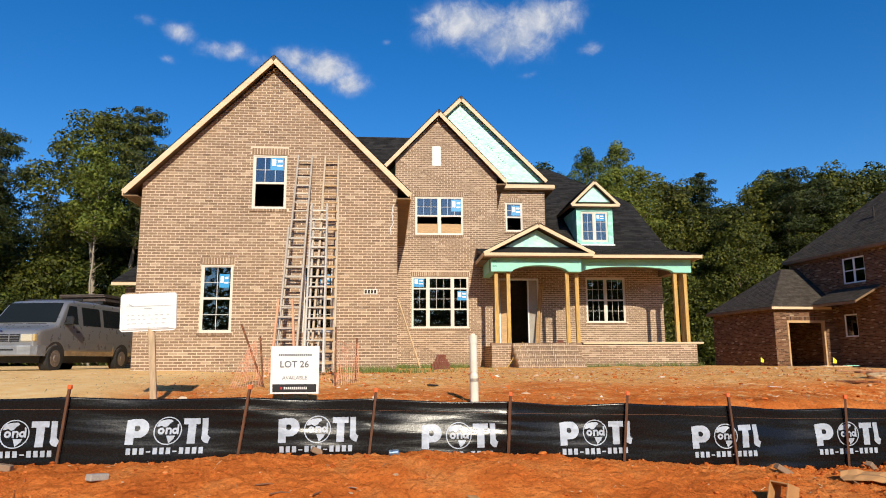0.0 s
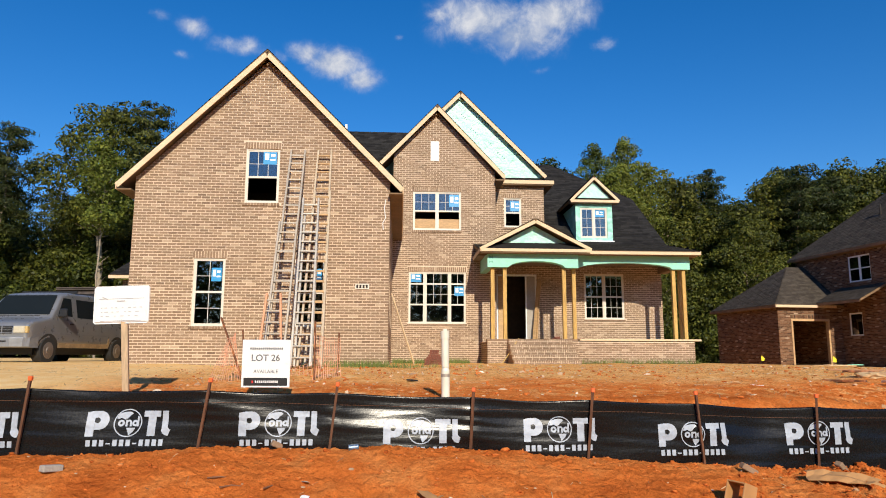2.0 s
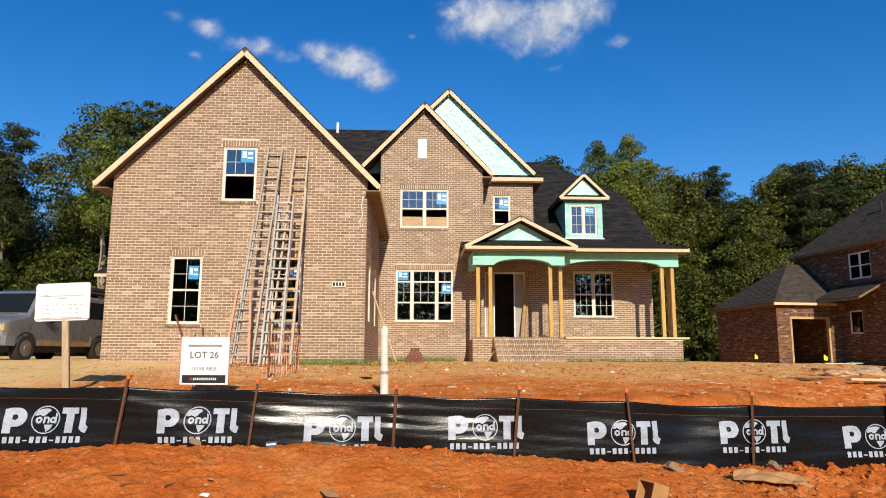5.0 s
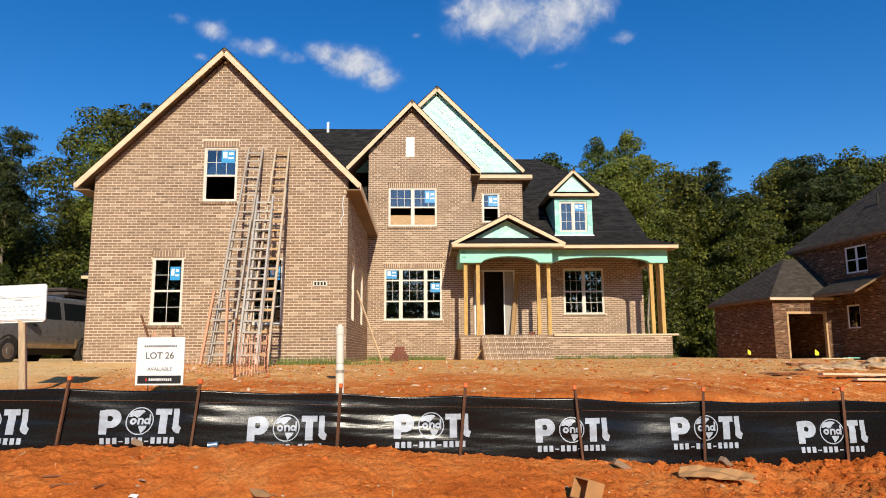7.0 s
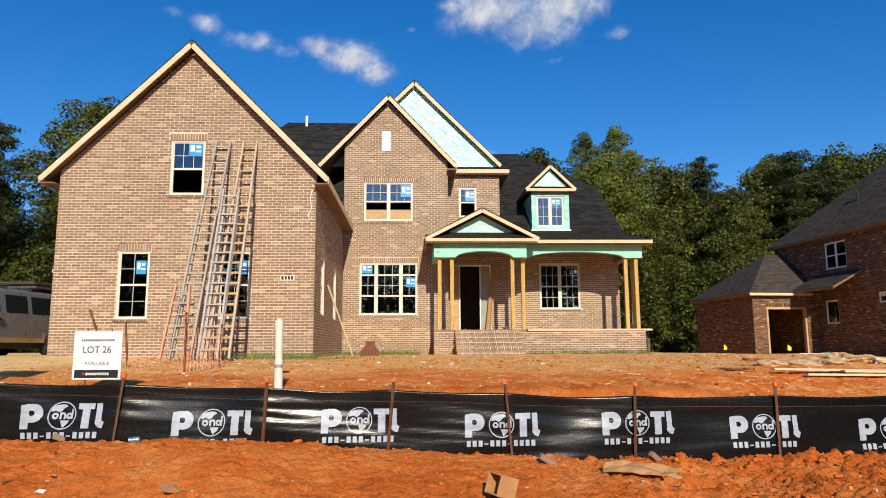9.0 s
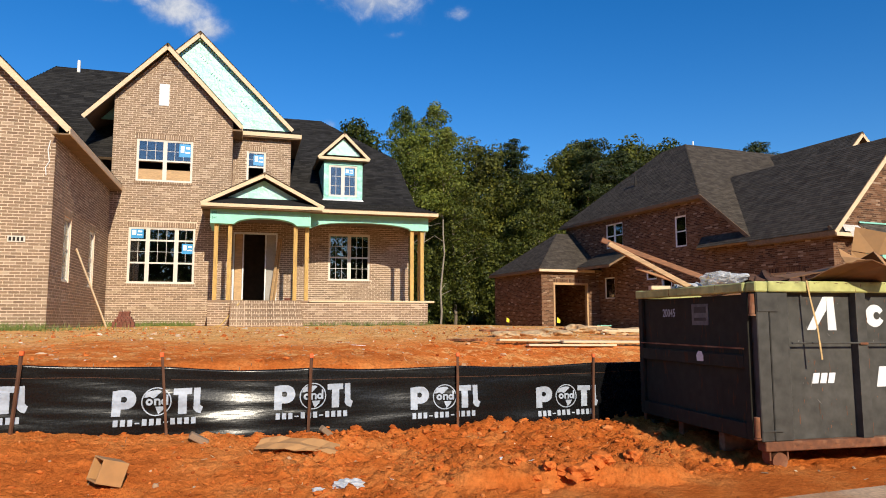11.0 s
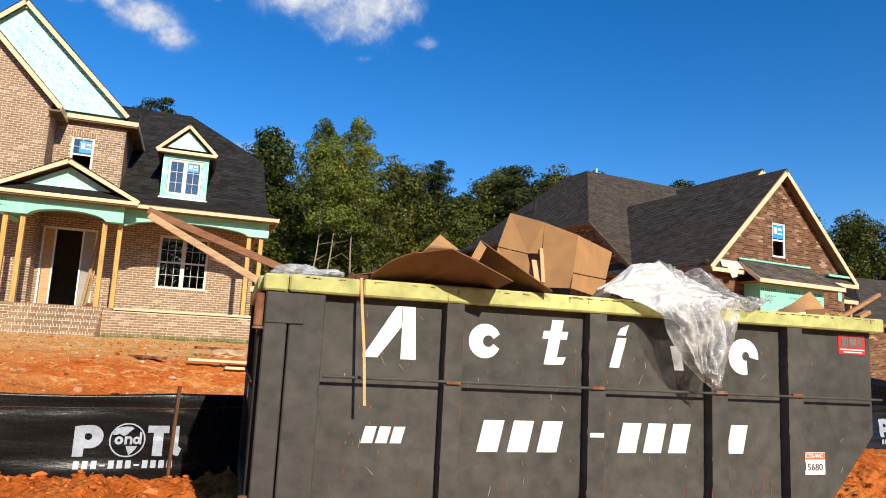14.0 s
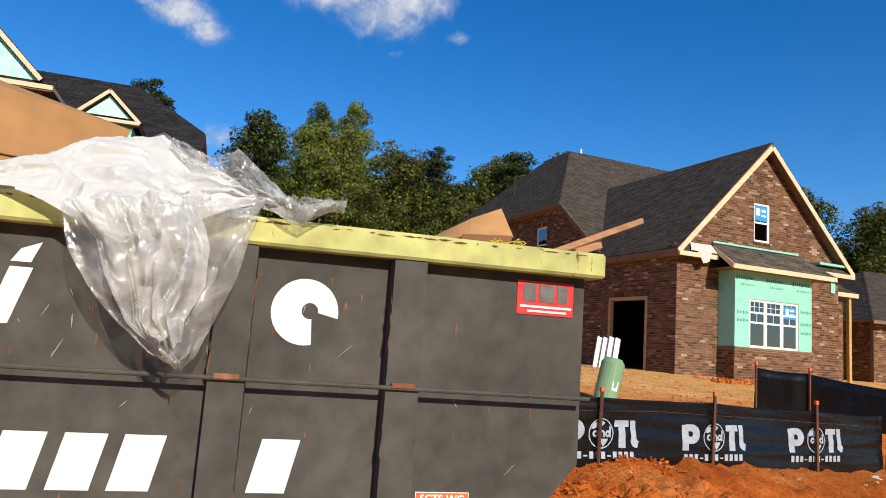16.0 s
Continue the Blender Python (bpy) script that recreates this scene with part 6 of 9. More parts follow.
painted([bar(10.085, 0.87, 0.075, 0.105), bar(10.18, 0.87, 0.075, 0.105), bar(10.275, 0.87, 0.075, 0.105)], "row of three small white bars")
for x in (10.875, 11.095, 11.315, 11.945, 12.155, 12.365, 12.875):
    painted([bar(x, 0.82, 0.15, 0.21, 0.22)], "slanted white painted bar")
bm = boxes(((11.68, DY0 - 0.084, 0.935), (11.79, DY0 - 0.0805, 0.965)))
part("painted_mark", bm, M["letter"], skip, "short white dash on a rib")
decal = part("decal", boxes(((13.97, DY0 - 0.005, 1.615), (14.245, DY0 - 0.001, 1.77)), bev=0.001), M["red"], face, "red rectangular decal with dark marks")
bm = bmesh.new()
for x0, x1, z0, z1 in ((14.0, 14.06, 1.675, 1.755), (14.075, 14.15, 1.675, 1.755), (14.165, 14.215, 1.675, 1.755)):
    box(bm, (x0, DY0 - 0.0075, z0), (x1, DY0 - 0.0055, z1))
part("mark", bm, M["plate_grey"], decal)
part("mark", boxes(((13.985, DY0 - 0.0075, 1.648), (14.235, DY0 - 0.0055, 1.658)), ((14.02, DY0 - 0.0075, 1.628), (14.21, DY0 - 0.0055, 1.637))), M["letter"], decal)
tag = part("sticker", boxes(((13.565, DY0 - 0.005, 0.665), (13.80, DY0 - 0.001, 0.835))), M["letter"], face, "white numbered sticker with an orange strip")
part("strip", boxes(((13.568, DY0 - 0.0065, 0.780), (13.797, DY0 - 0.0052, 0.832))), M["orange"], tag)
lettering("number", "SCTS-WC", 0.045, M["letter"], tag, pose(13.682, DY0 - 0.008, 0.807), 0.001)
lettering("number", "15680", 0.075, M["skip"], tag, pose(13.682, DY0 - 0.007, 0.720), 0.0005)
# chips and dents on the side
r = rng(9)
vs, fs = [], []
for k in range(130):
    x, z = r.uniform(9.85, 14.2), r.uniform(0.36, 1.76)
    if any(abs(x - c) < 0.11 for c in (10.66, 11.73, 12.76, 13.46)) or (x > 13.7 and z < 1.0):
        continue
    w, h = r.uniform(0.0015, 0.005), r.uniform(0.004, 0.028) * (1.6 if r.random() < 0.15 else 1)
    n = 7
    i = len(vs)
    for q in range(n):
        a = 2 * math.pi * q / n
        vs.append((x + w * math.cos(a) * r.uniform(0.6, 1.3), DY0 - 0.0022, z + h * math.sin(a) * r.uniform(0.6, 1.2)))
    fs.append(tuple(range(i, i + n)))
M["chip_rust"] = material("chip_rust", (0.20, 0.085, 0.04), 0.9, vary=0.3, grain=40, patch=8)
part("paint_chip", (vs, [], fs), M["chip_rust"], face, kind="stuff")


# ---- what lies in it ----
def sheet(name, pts, nu, nv, mat, label, category, bump=0.01, seed=1, thick=0.006, freq=3.0):
    """A bent sheet through a small net of corner heights: pts is a grid of places, rows along v."""
    rows, cols = len(pts), len(pts[0])
    vs, fs = [], []
    for j in range(nv + 1):
        g = j / nv * (rows - 1)
        b = min(rows - 2, int(g))
        t = g - b
        for i in range(nu + 1):
            f = i / nu * (cols - 1)
            a = min(cols - 2, int(f))
            s = f - a
            p = Vector(pts[b][a]).lerp(Vector(pts[b][a + 1]), s).lerp(Vector(pts[b + 1][a]).lerp(Vector(pts[b + 1][a + 1]), s), t)
            w = Vector((p.x * freq + seed, p.y * freq, p.z * freq))
            p += bump * Vector((noise.noise(w), noise.noise(w + Vector((5, 2, 1))), noise.noise(w + Vector((1, 9, 4)))))
            vs.append(tuple(p))
    fs = [(j * (nu + 1) + i, j * (nu + 1) + i + 1, (j + 1) * (nu + 1) + i + 1, (j + 1) * (nu + 1) + i) for j in range(nv) for i in range(nu)]
    c = Vector(vs[0])
    ob = part(name, ([tuple(Vector(v) - c) for v in vs], [], fs), mat, None)
    ob.location = c
    mod = ob.modifiers.new("thickness", "SOLIDIFY")
    mod.thickness = thick
    return tagged(ob, label, category)


heap = sheet("debris_heap", [[(9.55, 7.1, 1.70), (10.6, 7.1, 1.74), (11.9, 7.1, 1.76), (13.0, 7.1, 1.72), (14.2, 7.1, 1.70)],
                             [(9.55, 8.2, 1.74), (10.6, 8.2, 1.92), (11.9, 8.2, 2.0), (13.0, 8.2, 1.85), (14.2, 8.2, 1.72)],
                             [(9.55, 9.25, 1.70), (10.6, 9.25, 1.74), (11.9, 9.25, 1.78), (13.0, 9.25, 1.74), (14.2, 9.25, 1.70)]], 60, 30, M["card_dark"],
             "mixed building rubbish filling the dumpster", "rubbish", 0.10, 4)
def flap(pts, mat, label, lean=0.0):
    """A stiff piece of cardboard: a flat outline with its thickness, a thing of its own."""
    c = Vector(pts[0])
    bm = bmesh.new()
    bm.faces.new([bm.verts.new(Vector(p) - c) for p in pts])
    bmesh.ops.triangulate(bm, faces=bm.faces[:])
    ob = part("cardboard_sheet", bm, mat, None)
    ob.location = c
    ob.modifiers.new("thickness", "SOLIDIFY").thickness = 0.006
    return tagged(ob, label, "cardboard")


def on_lean(pts, y0, z0, k):
    return [(x, y0 + (z - z0) * k, z) for x, z in pts]


flap([(10.06, 6.92, 1.945), (10.16, 6.80, 2.03), (10.28, 6.70, 2.085), (10.33, 6.69, 2.085), (10.37, 6.66, 2.115), (10.51, 6.62, 2.115), (10.63, 6.60, 2.065), (10.93, 6.63, 1.945), (10.95, 7.15, 1.908), (10.4, 7.2, 1.915), (10.10, 7.1, 1.912)],
     M["card_dark"], "dark brown cardboard flap overhanging the rim")
flap([(10.36, 6.80, 2.09), (10.45, 6.95, 2.17), (10.56, 7.10, 2.275), (10.67, 7.0, 2.165), (10.52, 6.64, 2.10)], M["card"], "torn triangle of cardboard standing behind a flap")
flap([(10.63, 6.602, 2.07), (10.78, 6.87, 2.225), (10.80, 6.80, 2.17), (10.69, 6.62, 2.055)], M["card"], "folded cardboard flap catching the sun")
flap([(10.78, 6.87, 2.225), (11.04, 6.86, 2.075), (11.31, 6.845, 1.918), (11.25, 7.45, 1.91), (10.80, 7.6, 1.96)], M["card_dark"], "long brown cardboard flap bent over the rim")
flap([(9.98, 7.15, 1.95), (10.35, 7.1, 2.02), (10.75, 7.25, 2.12), (10.6, 7.6, 2.06), (10.1, 7.6, 2.0)], M["card_dark"], "flat dark cardboard sheet on the rubbish")
# the big open carton, lying on its side
carton = thing("carton", (11.7, 7.6, 1.95), 0, label="large open brown cardboard carton tipped on its side", category="box")
def carton_face(pts, mat, label=""):
    bm = bmesh.new()
    bm.faces.new([bm.verts.new(p) for p in pts])
    bmesh.ops.triangulate(bm, faces=bm.faces[:])
    ob = part("panel", bm, mat, carton, label)
    ob.modifiers.new("thickness", "SOLIDIFY").thickness = 0.006
    return ob


FOLD_T, FOLD_B = Vector((11.659, 7.15, 2.386)), Vector((11.581, 7.10, 1.976))      # the upright edge towards the street
LIP_T, LIP_B = Vector((11.477, 7.36, 2.499)), Vector((11.421, 7.28, 1.985))
FAR_T, FAR_B = Vector((12.182, 7.55, 2.352)), Vector((12.07, 7.52, 1.96))
BACK_T = Vector((11.98, 7.80, 2.46))
carton_face([LIP_T, FOLD_T, FOLD_B, LIP_B], M["card"], "side of the carton turned from the sun")
seam_a, seam_b = FOLD_T.lerp(FOLD_B, 0.70), FAR_T.lerp(FAR_B, 0.58)
carton_face([FOLD_T, FAR_T, seam_b, seam_a], M["card"], "sunlit upper end flap of the carton")
lift = Vector((-0.004, -0.012, 0.0))
carton_face([seam_a + lift - Vector((0, 0, 0.012)), seam_b + lift - Vector((0, 0, 0.012)), FAR_B + lift * 2, FOLD_B + lift * 2], M["card"], "sunlit lower end flap of the carton")
carton_face([LIP_T, BACK_T, FAR_T, FOLD_T], M["card"])
# the inner face gets the cardboard tone darkened as shade
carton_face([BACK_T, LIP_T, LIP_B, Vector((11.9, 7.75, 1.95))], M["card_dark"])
# the open lid, swung out, with a dog-eared corner
carton_face([LIP_T, Vector((11.294, 7.62, 2.60)), Vector((11.184, 7.58, 2.312)), Vector((11.36, 7.40, 2.25)), Vector((11.445, 7.33, 2.25))], M["card"], "swung-out lid flap of the carton")
carton_face([Vector((11.36, 7.405, 2.245)), Vector((11.184, 7.585, 2.305)), Vector((11.13, 7.52, 2.06)), Vector((11.30, 7.42, 2.03)), Vector((11.40, 7.34, 2.02))], M["card"], "bent lower half of the lid flap")
for k, (p, q, w) in enumerate((((11.405, 7.36, 2.20), (11.40, 7.27, 2.0), 0.06), ((11.44, 7.33, 2.29), (11.43, 7.255, 2.02), 0.03))):
    bm = bmesh.new()
    beam(bm, p, q, w, 0.012, 0.003)
    part("packing", bm, M["strap_card"], carton, "corner packing piece")
# creases and a torn edge on the end
bm = bmesh.new()
for f0, f1 in ((0.04, 0.40), (0.43, 0.62)):
    p, q = seam_a.lerp(seam_b, f0), seam_a.lerp(seam_b, f1)
    beam(bm, p + Vector((0, -0.012, -0.004)), q + Vector((0, -0.012, -0.006)), 0.010, 0.004)
part("torn_edge", bm, M["card_dark"], carton)
sheet("cardboard_sheet", [[(13.10, 7.06, 1.925), (13.35, 7.05, 1.915), (13.55, 7.07, 1.915), (13.70, 7.10, 1.945), (13.76, 7.12, 1.965), (13.99, 7.18, 1.985)],
                          [(13.12, 7.30, 1.93), (13.37, 7.30, 1.92), (13.57, 7.30, 1.93), (13.72, 7.24, 2.02), (13.80, 7.26, 2.07), (13.96, 7.30, 2.14)]], 24, 6, M["card"], "long strip of cardboard curling up along the rim", "cardboard", 0.008, 6)
sheet("cardboard_sheet", [[(13.70, 7.08, 1.912), (13.95, 7.14, 1.912)], [(13.72, 7.10, 1.96), (13.98, 7.17, 1.985)]], 5, 3, M["card_dark"], "short cardboard flap on the rim", "cardboard", 0.004, 7)
for k in range(16):
    g = rng(300 + k)
    bm = bmesh.new()
    p = Vector((0, 0, 0))
    for _ in range(4):
        q = p + Vector((g.uniform(-0.035, 0.035), g.uniform(-0.02, 0.02), g.uniform(-0.004, 0.014)))
        tube(bm, p, q, 0.0022, seg=5)
        p = q
    ob = part("cord", bm, M["cord"], None)
    ob.location = (g.uniform(13.83, 13.98), g.uniform(6.99, 7.06), 1.918)
    tagged(ob, "snippet of frayed yellow cord on the rim", "cord", "cord snippets")


def plank(p, q, w, h, mat, label, name="board"):
    bm = bmesh.new()
    c = Vector(p)
    beam(bm, (0, 0, 0), Vector(q) - c, w, h, 0.004)
    ob = part(name, bm, mat, None)
    ob.location = c
    return tagged(ob, label, "board")


plank((8.50, 8.50, 2.48), (10.40, 8.2, 1.78), 0.035, 0.06, M["dark_timber"], "long reddish board sticking out of the dumpster")
plank((8.53, 8.38, 2.42), (9.95, 8.15, 1.66), 0.06, 0.055, M["board_tan"], "pale split board sticking out of the dumpster")
plank((9.0, 8.62, 2.16), (9.9, 8.3, 1.80), 0.05, 0.03, M["timber"], "short red-brown batten in the dumpster")
plank((14.16, 7.20, 1.915), (14.75, 7.32, 2.17), 0.035, 0.03, M["timber"], "red-brown batten leaning over the rim")
plank((14.27, 7.12, 1.93), (14.42, 7.15, 1.985), 0.06, 0.035, M["timber"], "short scrap of board on the rim")
plank((9.35, 8.9, 1.93), (9.62, 8.9, 1.93), 0.08, 0.05, M["fascia"], "pale block of wood on the rim")
# crumpled dark cloth and clear plastic at the back
sheet("crumpled_cloth", [[(10.0, 7.7, 1.86), (10.3, 7.65, 1.9), (10.7, 7.7, 1.86)], [(10.05, 8.0, 2.02), (10.35, 8.0, 2.08), (10.7, 8.0, 2.04)], [(10.1, 8.4, 1.86), (10.4, 8.4, 1.92), (10.7, 8.4, 1.86)]], 44, 34, M["rag"], "crumpled dark brown rag on the rubbish", "cloth", 0.11, 8, freq=8.0)
bm = bmesh.new()
pts = [(10.005, DY0 - 0.098, 1.917), (10.015, DY0 - 0.12, 1.75), (10.04, DY0 - 0.17, 1.45), (10.06, DY0 - 0.19, 1.12)]
for a, b in zip(pts, pts[1:]):
    beam(bm, a, b, 0.018, 0.004, up=(0, 1, 0))
M["strap"] = material("frayed_strap", (0.56, 0.36, 0.15), 0.8, vary=0.15, grain=30, patch=6)
strap = part("strap", bm, M["strap"], None)
tagged(strap, "frayed orange-brown strap hanging over the rim", "strap")


def film_plastic(name, clear, white):
    m = bpy.data.materials.new(name)
    m.use_nodes = True
    n, l = m.node_tree.nodes, m.node_tree.links
    n.clear()
    o = n.new("ShaderNodeOutputMaterial")
    t = n.new("ShaderNodeBsdfTransparent")
    t.inputs[0].default_value = (0.93, 0.93, 0.92, 1)
    d = n.new("ShaderNodeBsdfDiffuse")
    d.inputs[0].default_value = (0.76, 0.76, 0.75, 1)
    tr = n.new("ShaderNodeBsdfTranslucent")
    tr.inputs[0].default_value = (0.85, 0.85, 0.84, 1)
    g = n.new("ShaderNodeBsdfGlossy")
    g.inputs["Roughness"].default_value = 0.12
    co = n.new("ShaderNodeTexCoord")
    w = n.new("ShaderNodeTexNoise")
    w.inputs["Scale"].default_value, w.inputs["Detail"].default_value = 7, 5
    w.inputs["Distortion"].default_value = 0.8
    l.new(co.outputs["Object"], w.inputs["Vector"])
    bp = n.new("ShaderNodeBump")
    bp.inputs["Strength"].default_value, bp.inputs["Distance"].default_value = 0.8, 0.03
    l.new(w.outputs["Fac"], bp.inputs["Height"])
    l.new(bp.outputs[0], g.inputs["Normal"])
    r = n.new("ShaderNodeMapRange")
    r.inputs["From Min"].default_value, r.inputs["From Max"].default_value = 0.35, 0.70
    r.inputs["To Min"].default_value, r.inputs["To Max"].default_value = clear, white
    l.new(w.outputs["Fac"], r.inputs["Value"])
    a = n.new("ShaderNodeMixShader")
    a.inputs[0].default_value = 0.25
    l.new(d.outputs[0], a.inputs[1])
    l.new(tr.outputs[0], a.inputs[2])
    b = n.new("ShaderNodeMixShader")
    l.new(r.outputs[0], b.inputs[0])
    l.new(t.outputs[0], b.inputs[1])
    l.new(a.outputs[0], b.inputs[2])
    c = n.new("ShaderNodeMixShader")
    c.inputs[0].default_value = 0.07
    l.new(b.outputs[0], c.inputs[1])
    l.new(g.outputs[0], c.inputs[2])
    l.new(c.outputs[0], o.inputs[0])
    return m


M["poly"] = film_plastic("clear_polythene", 0.10, 0.55)
M["poly_white"] = film_plastic("milky_polythene", 0.93, 1.0)
M["poly_half"] = film_plastic("hazy_polythene", 0.30, 0.88)


def drape(name, outline_l, outline_r, n, nu, mat, label, seed, fold=0.03, down=True):
    """A loose film hung between two edge lines, with folds that run down it."""
    vs = []
    for j in range(n + 1):
        f = j / n * (len(outline_l) - 1)
        a = min(len(outline_l) - 2, int(f))
        t = f - a
        L, R = Vector(outline_l[a]).lerp(Vector(outline_l[a + 1]), t), Vector(outline_r[a]).lerp(Vector(outline_r[a + 1]), t)
        for i in range(nu + 1):
            s = i / nu
            p = L.lerp(R, s)
            w = Vector((s * 7 + seed, j / n * 2.2, seed * 2))
            k = fold * math.sin(math.pi * (0.1 + 0.8 * s)) * 2
            fine_w = Vector((s * 6.5 + j / n * 2.6 + 2.0 * noise.noise(w), j / n * 2.6, seed)) if down else Vector((s * 1.4 + j / n * 2, j / n * 5.5 + 2.0 * noise.noise(w), seed))
            crease = 1 - abs(noise.noise(fine_w)) * 3
            small = 1 - abs(noise.noise(fine_w * 2.3 + Vector((5, 5, 1)))) * 3
            p += Vector((0.25 * k * noise.noise(w + Vector((4, 4, 4))), -abs(k * (0.5 + noise.noise(w))) - 0.28 * k * crease - 0.14 * k * small, 0.5 * k * noise.noise(w + Vector((8, 1, 2))) + 0.22 * k * crease + 0.10 * k * small))
            vs.append(tuple(p))
    fs = [(j * (nu + 1) + i, j * (nu + 1) + i + 1, (j + 1) * (nu + 1) + i + 1, (j + 1) * (nu + 1) + i) for j in range(n) for i in range(nu)]
    return part(name, (vs, [], fs), mat, None, smooth=True)


wrap = thing("plastic_sheeting", (12.4, 7.0, 1.9), 0, label="crumpled clear and milky plastic sheeting over the dumpster rim", category="plastic sheet")


def wrap_part(ob):
    ob.data.transform(Matrix.Translation(-BASE[wrap.name]))
    ob.parent = wrap
    BASE[ob.name] = BASE[wrap.name]


RIDGE = [(11.793, 7.12, 1.985), (11.88, 7.14, 2.03), (11.968, 7.15, 2.085), (12.06, 7.17, 2.15), (12.127, 7.18, 2.205), (12.20, 7.20, 2.215), (12.26, 7.2, 2.23), (12.33, 7.19, 2.235), (12.385, 7.2, 2.265), (12.45, 7.18, 2.215), (12.52, 7.16, 2.16), (12.62, 7.13, 2.13), (12.72, 7.08, 2.06), (12.80, 7.03, 2.0)]
EDGE = [(11.785, 6.93, 1.945), (11.84, 6.92, 1.935), (11.894, 6.91, 1.926), (11.95, 6.90, 1.910), (12.0, 6.89, 1.895), (12.06, 6.875, 1.875), (12.11, 6.86, 1.85), (12.17, 6.845, 1.82), (12.25, 6.82, 1.77), (12.36, 6.81, 1.76), (12.47, 6.81, 1.78), (12.58, 6.81, 1.83), (12.70, 6.83, 1.90), (12.80, 6.86, 1.94)]
wrap_part(drape("milky_top", EDGE, RIDGE, 120, 44, M["poly_white"], "", 7, 0.034, False))
wrap_part(drape("milky_back", RIDGE, [(x + 0.05, y + 0.4, z - 0.20) for x, y, z in RIDGE], 60, 20, M["poly_white"], "", 17, 0.035, False))
# the dense fold that falls over the rim, and the clear film that hangs round it to a point
wrap_part(drape("dense_fold", [(12.16, 6.80, 1.86), (12.275, 6.785, 1.735), (12.321, 6.78, 1.604), (12.403, 6.78, 1.459), (12.50, 6.79, 1.38)],
                [(12.60, 6.80, 1.92), (12.66, 6.785, 1.735), (12.66, 6.78, 1.60), (12.60, 6.78, 1.47), (12.60, 6.79, 1.39)], 90, 64, M["poly_half"], "", 5, 0.045))
wrap_part(drape("hanging_film", [(12.13, 6.84, 1.87), (12.15, 6.83, 1.80), (12.183, 6.825, 1.694), (12.261, 6.825, 1.565), (12.376, 6.825, 1.439), (12.489, 6.825, 1.346), (12.59, 6.825, 1.299)],
                [(12.84, 6.86, 1.96), (12.82, 6.84, 1.90), (12.793, 6.83, 1.787), (12.765, 6.83, 1.643), (12.695, 6.83, 1.463), (12.65, 6.83, 1.34), (12.608, 6.83, 1.296)], 90, 70, M["poly"], "", 3, 0.05))
# clear crest that stands up beside the milky heap
wrap_part(drape("clear_crest", [(12.42, 7.16, 2.16), (12.55, 7.10, 2.02), (12.70, 7.0, 1.97), (12.86, 6.92, 1.96)],
                [(12.44, 7.22, 2.24), (12.60, 7.20, 2.175), (12.70, 7.18, 2.225), (12.94, 7.1, 2.01)], 60, 30, M["poly"], "", 13, 0.05))
wrap_part(drape("loose_tail", [(12.70, 7.06, 2.0), (12.84, 6.94, 1.94), (12.99, 6.90, 1.88), (13.12, 6.92, 1.97)],
                [(12.74, 7.14, 2.10), (12.88, 7.06, 2.02), (13.02, 6.98, 2.0), (13.17, 6.94, 1.995)], 44, 26, M["poly"], "", 9, 0.05))
bag = sheet("clear_plastic", [[(9.5, 8.2, 1.86), (9.8, 8.1, 1.86), (10.1, 8.2, 1.86)], [(9.55, 8.5, 1.95), (9.8, 8.5, 1.98), (10.1, 8.5, 1.93)], [(9.55, 8.8, 1.86), (9.8, 8.8, 1.9), (10.1, 8.8, 1.86)]], 40, 30, M["poly_half"],
            "crumpled clear plastic at the dumpster end", "plastic sheet", 0.10, 12, 0.001, freq=9.0)

# crumpled clear film by the boards at the tailgate end
bm = bmesh.new()
bmesh.ops.create_icosphere(bm, subdivisions=5, radius=0.19)
for v in bm.verts:
    v.co *= 1 + 0.5 * noise.noise(v.co * 7 + Vector((4, 0, 2))) + 0.22 * noise.noise(v.co * 19) + 0.08 * noise.noise(v.co * 45)
    v.co = Vector((v.co.x * 1.25, v.co.y, v.co.z * 0.5))
ob = part("plastic_sheet", bm, M["poly_half"], None)
ob.location = (9.74, 7.95, 1.985)
tagged(ob, "crumpled clear plastic film among the boards", "plastic sheet")
# rust runs, scrapes and dirt on the dumpster
r = rng(19)
vs, fs = [], []


def smear(x, y, z, w, h, lean=0.0):
    i = len(vs)
    n = 9
    for q in range(n):
        a = 2 * math.pi * q / n
        zz = h * math.sin(a) * r.uniform(0.6, 1.2)
        vs.append((x + w * math.cos(a) * r.uniform(0.4, 1.3) + lean * zz, y, z + zz))
    fs.append(tuple(range(i, i + n)))


for k in range(120):
    x = r.choice((r.uniform(9.85, 14.2), r.choice((10.60, 10.72, 11.665, 11.80, 12.69, 12.83, 13.39, 13.53)) + r.uniform(-0.004, 0.004)))
    on_rib = any(a - 0.006 < x < b + 0.006 for a, b in ((10.60, 10.72), (11.665, 11.80), (12.69, 12.83), (13.39, 13.53)))
    if x > 13.7:
        continue
    smear(x, DY0 - (0.0815 if on_rib else 0.0024), r.choice((r.uniform(0.36, 0.6), r.uniform(1.3, 1.76), r.uniform(0.4, 1.7))), r.uniform(0.002, 0.006), r.uniform(0.01, 0.07), r.uniform(-0.1, 0.1))
for k in range(40):
    smear(r.uniform(9.6, 13.7), DY0 - 0.0875, r.uniform(0.24, 0.30), r.uniform(0.01, 0.05), r.uniform(0.004, 0.012))
for k in range(90):
    smear(r.choice((r.uniform(9.6, 14.3), r.uniform(11.3, 13.6))), DY0 - 0.0968, DZ1 + r.uniform(0.090, 0.098), r.uniform(0.004, 0.035), r.uniform(0.0015, 0.005))
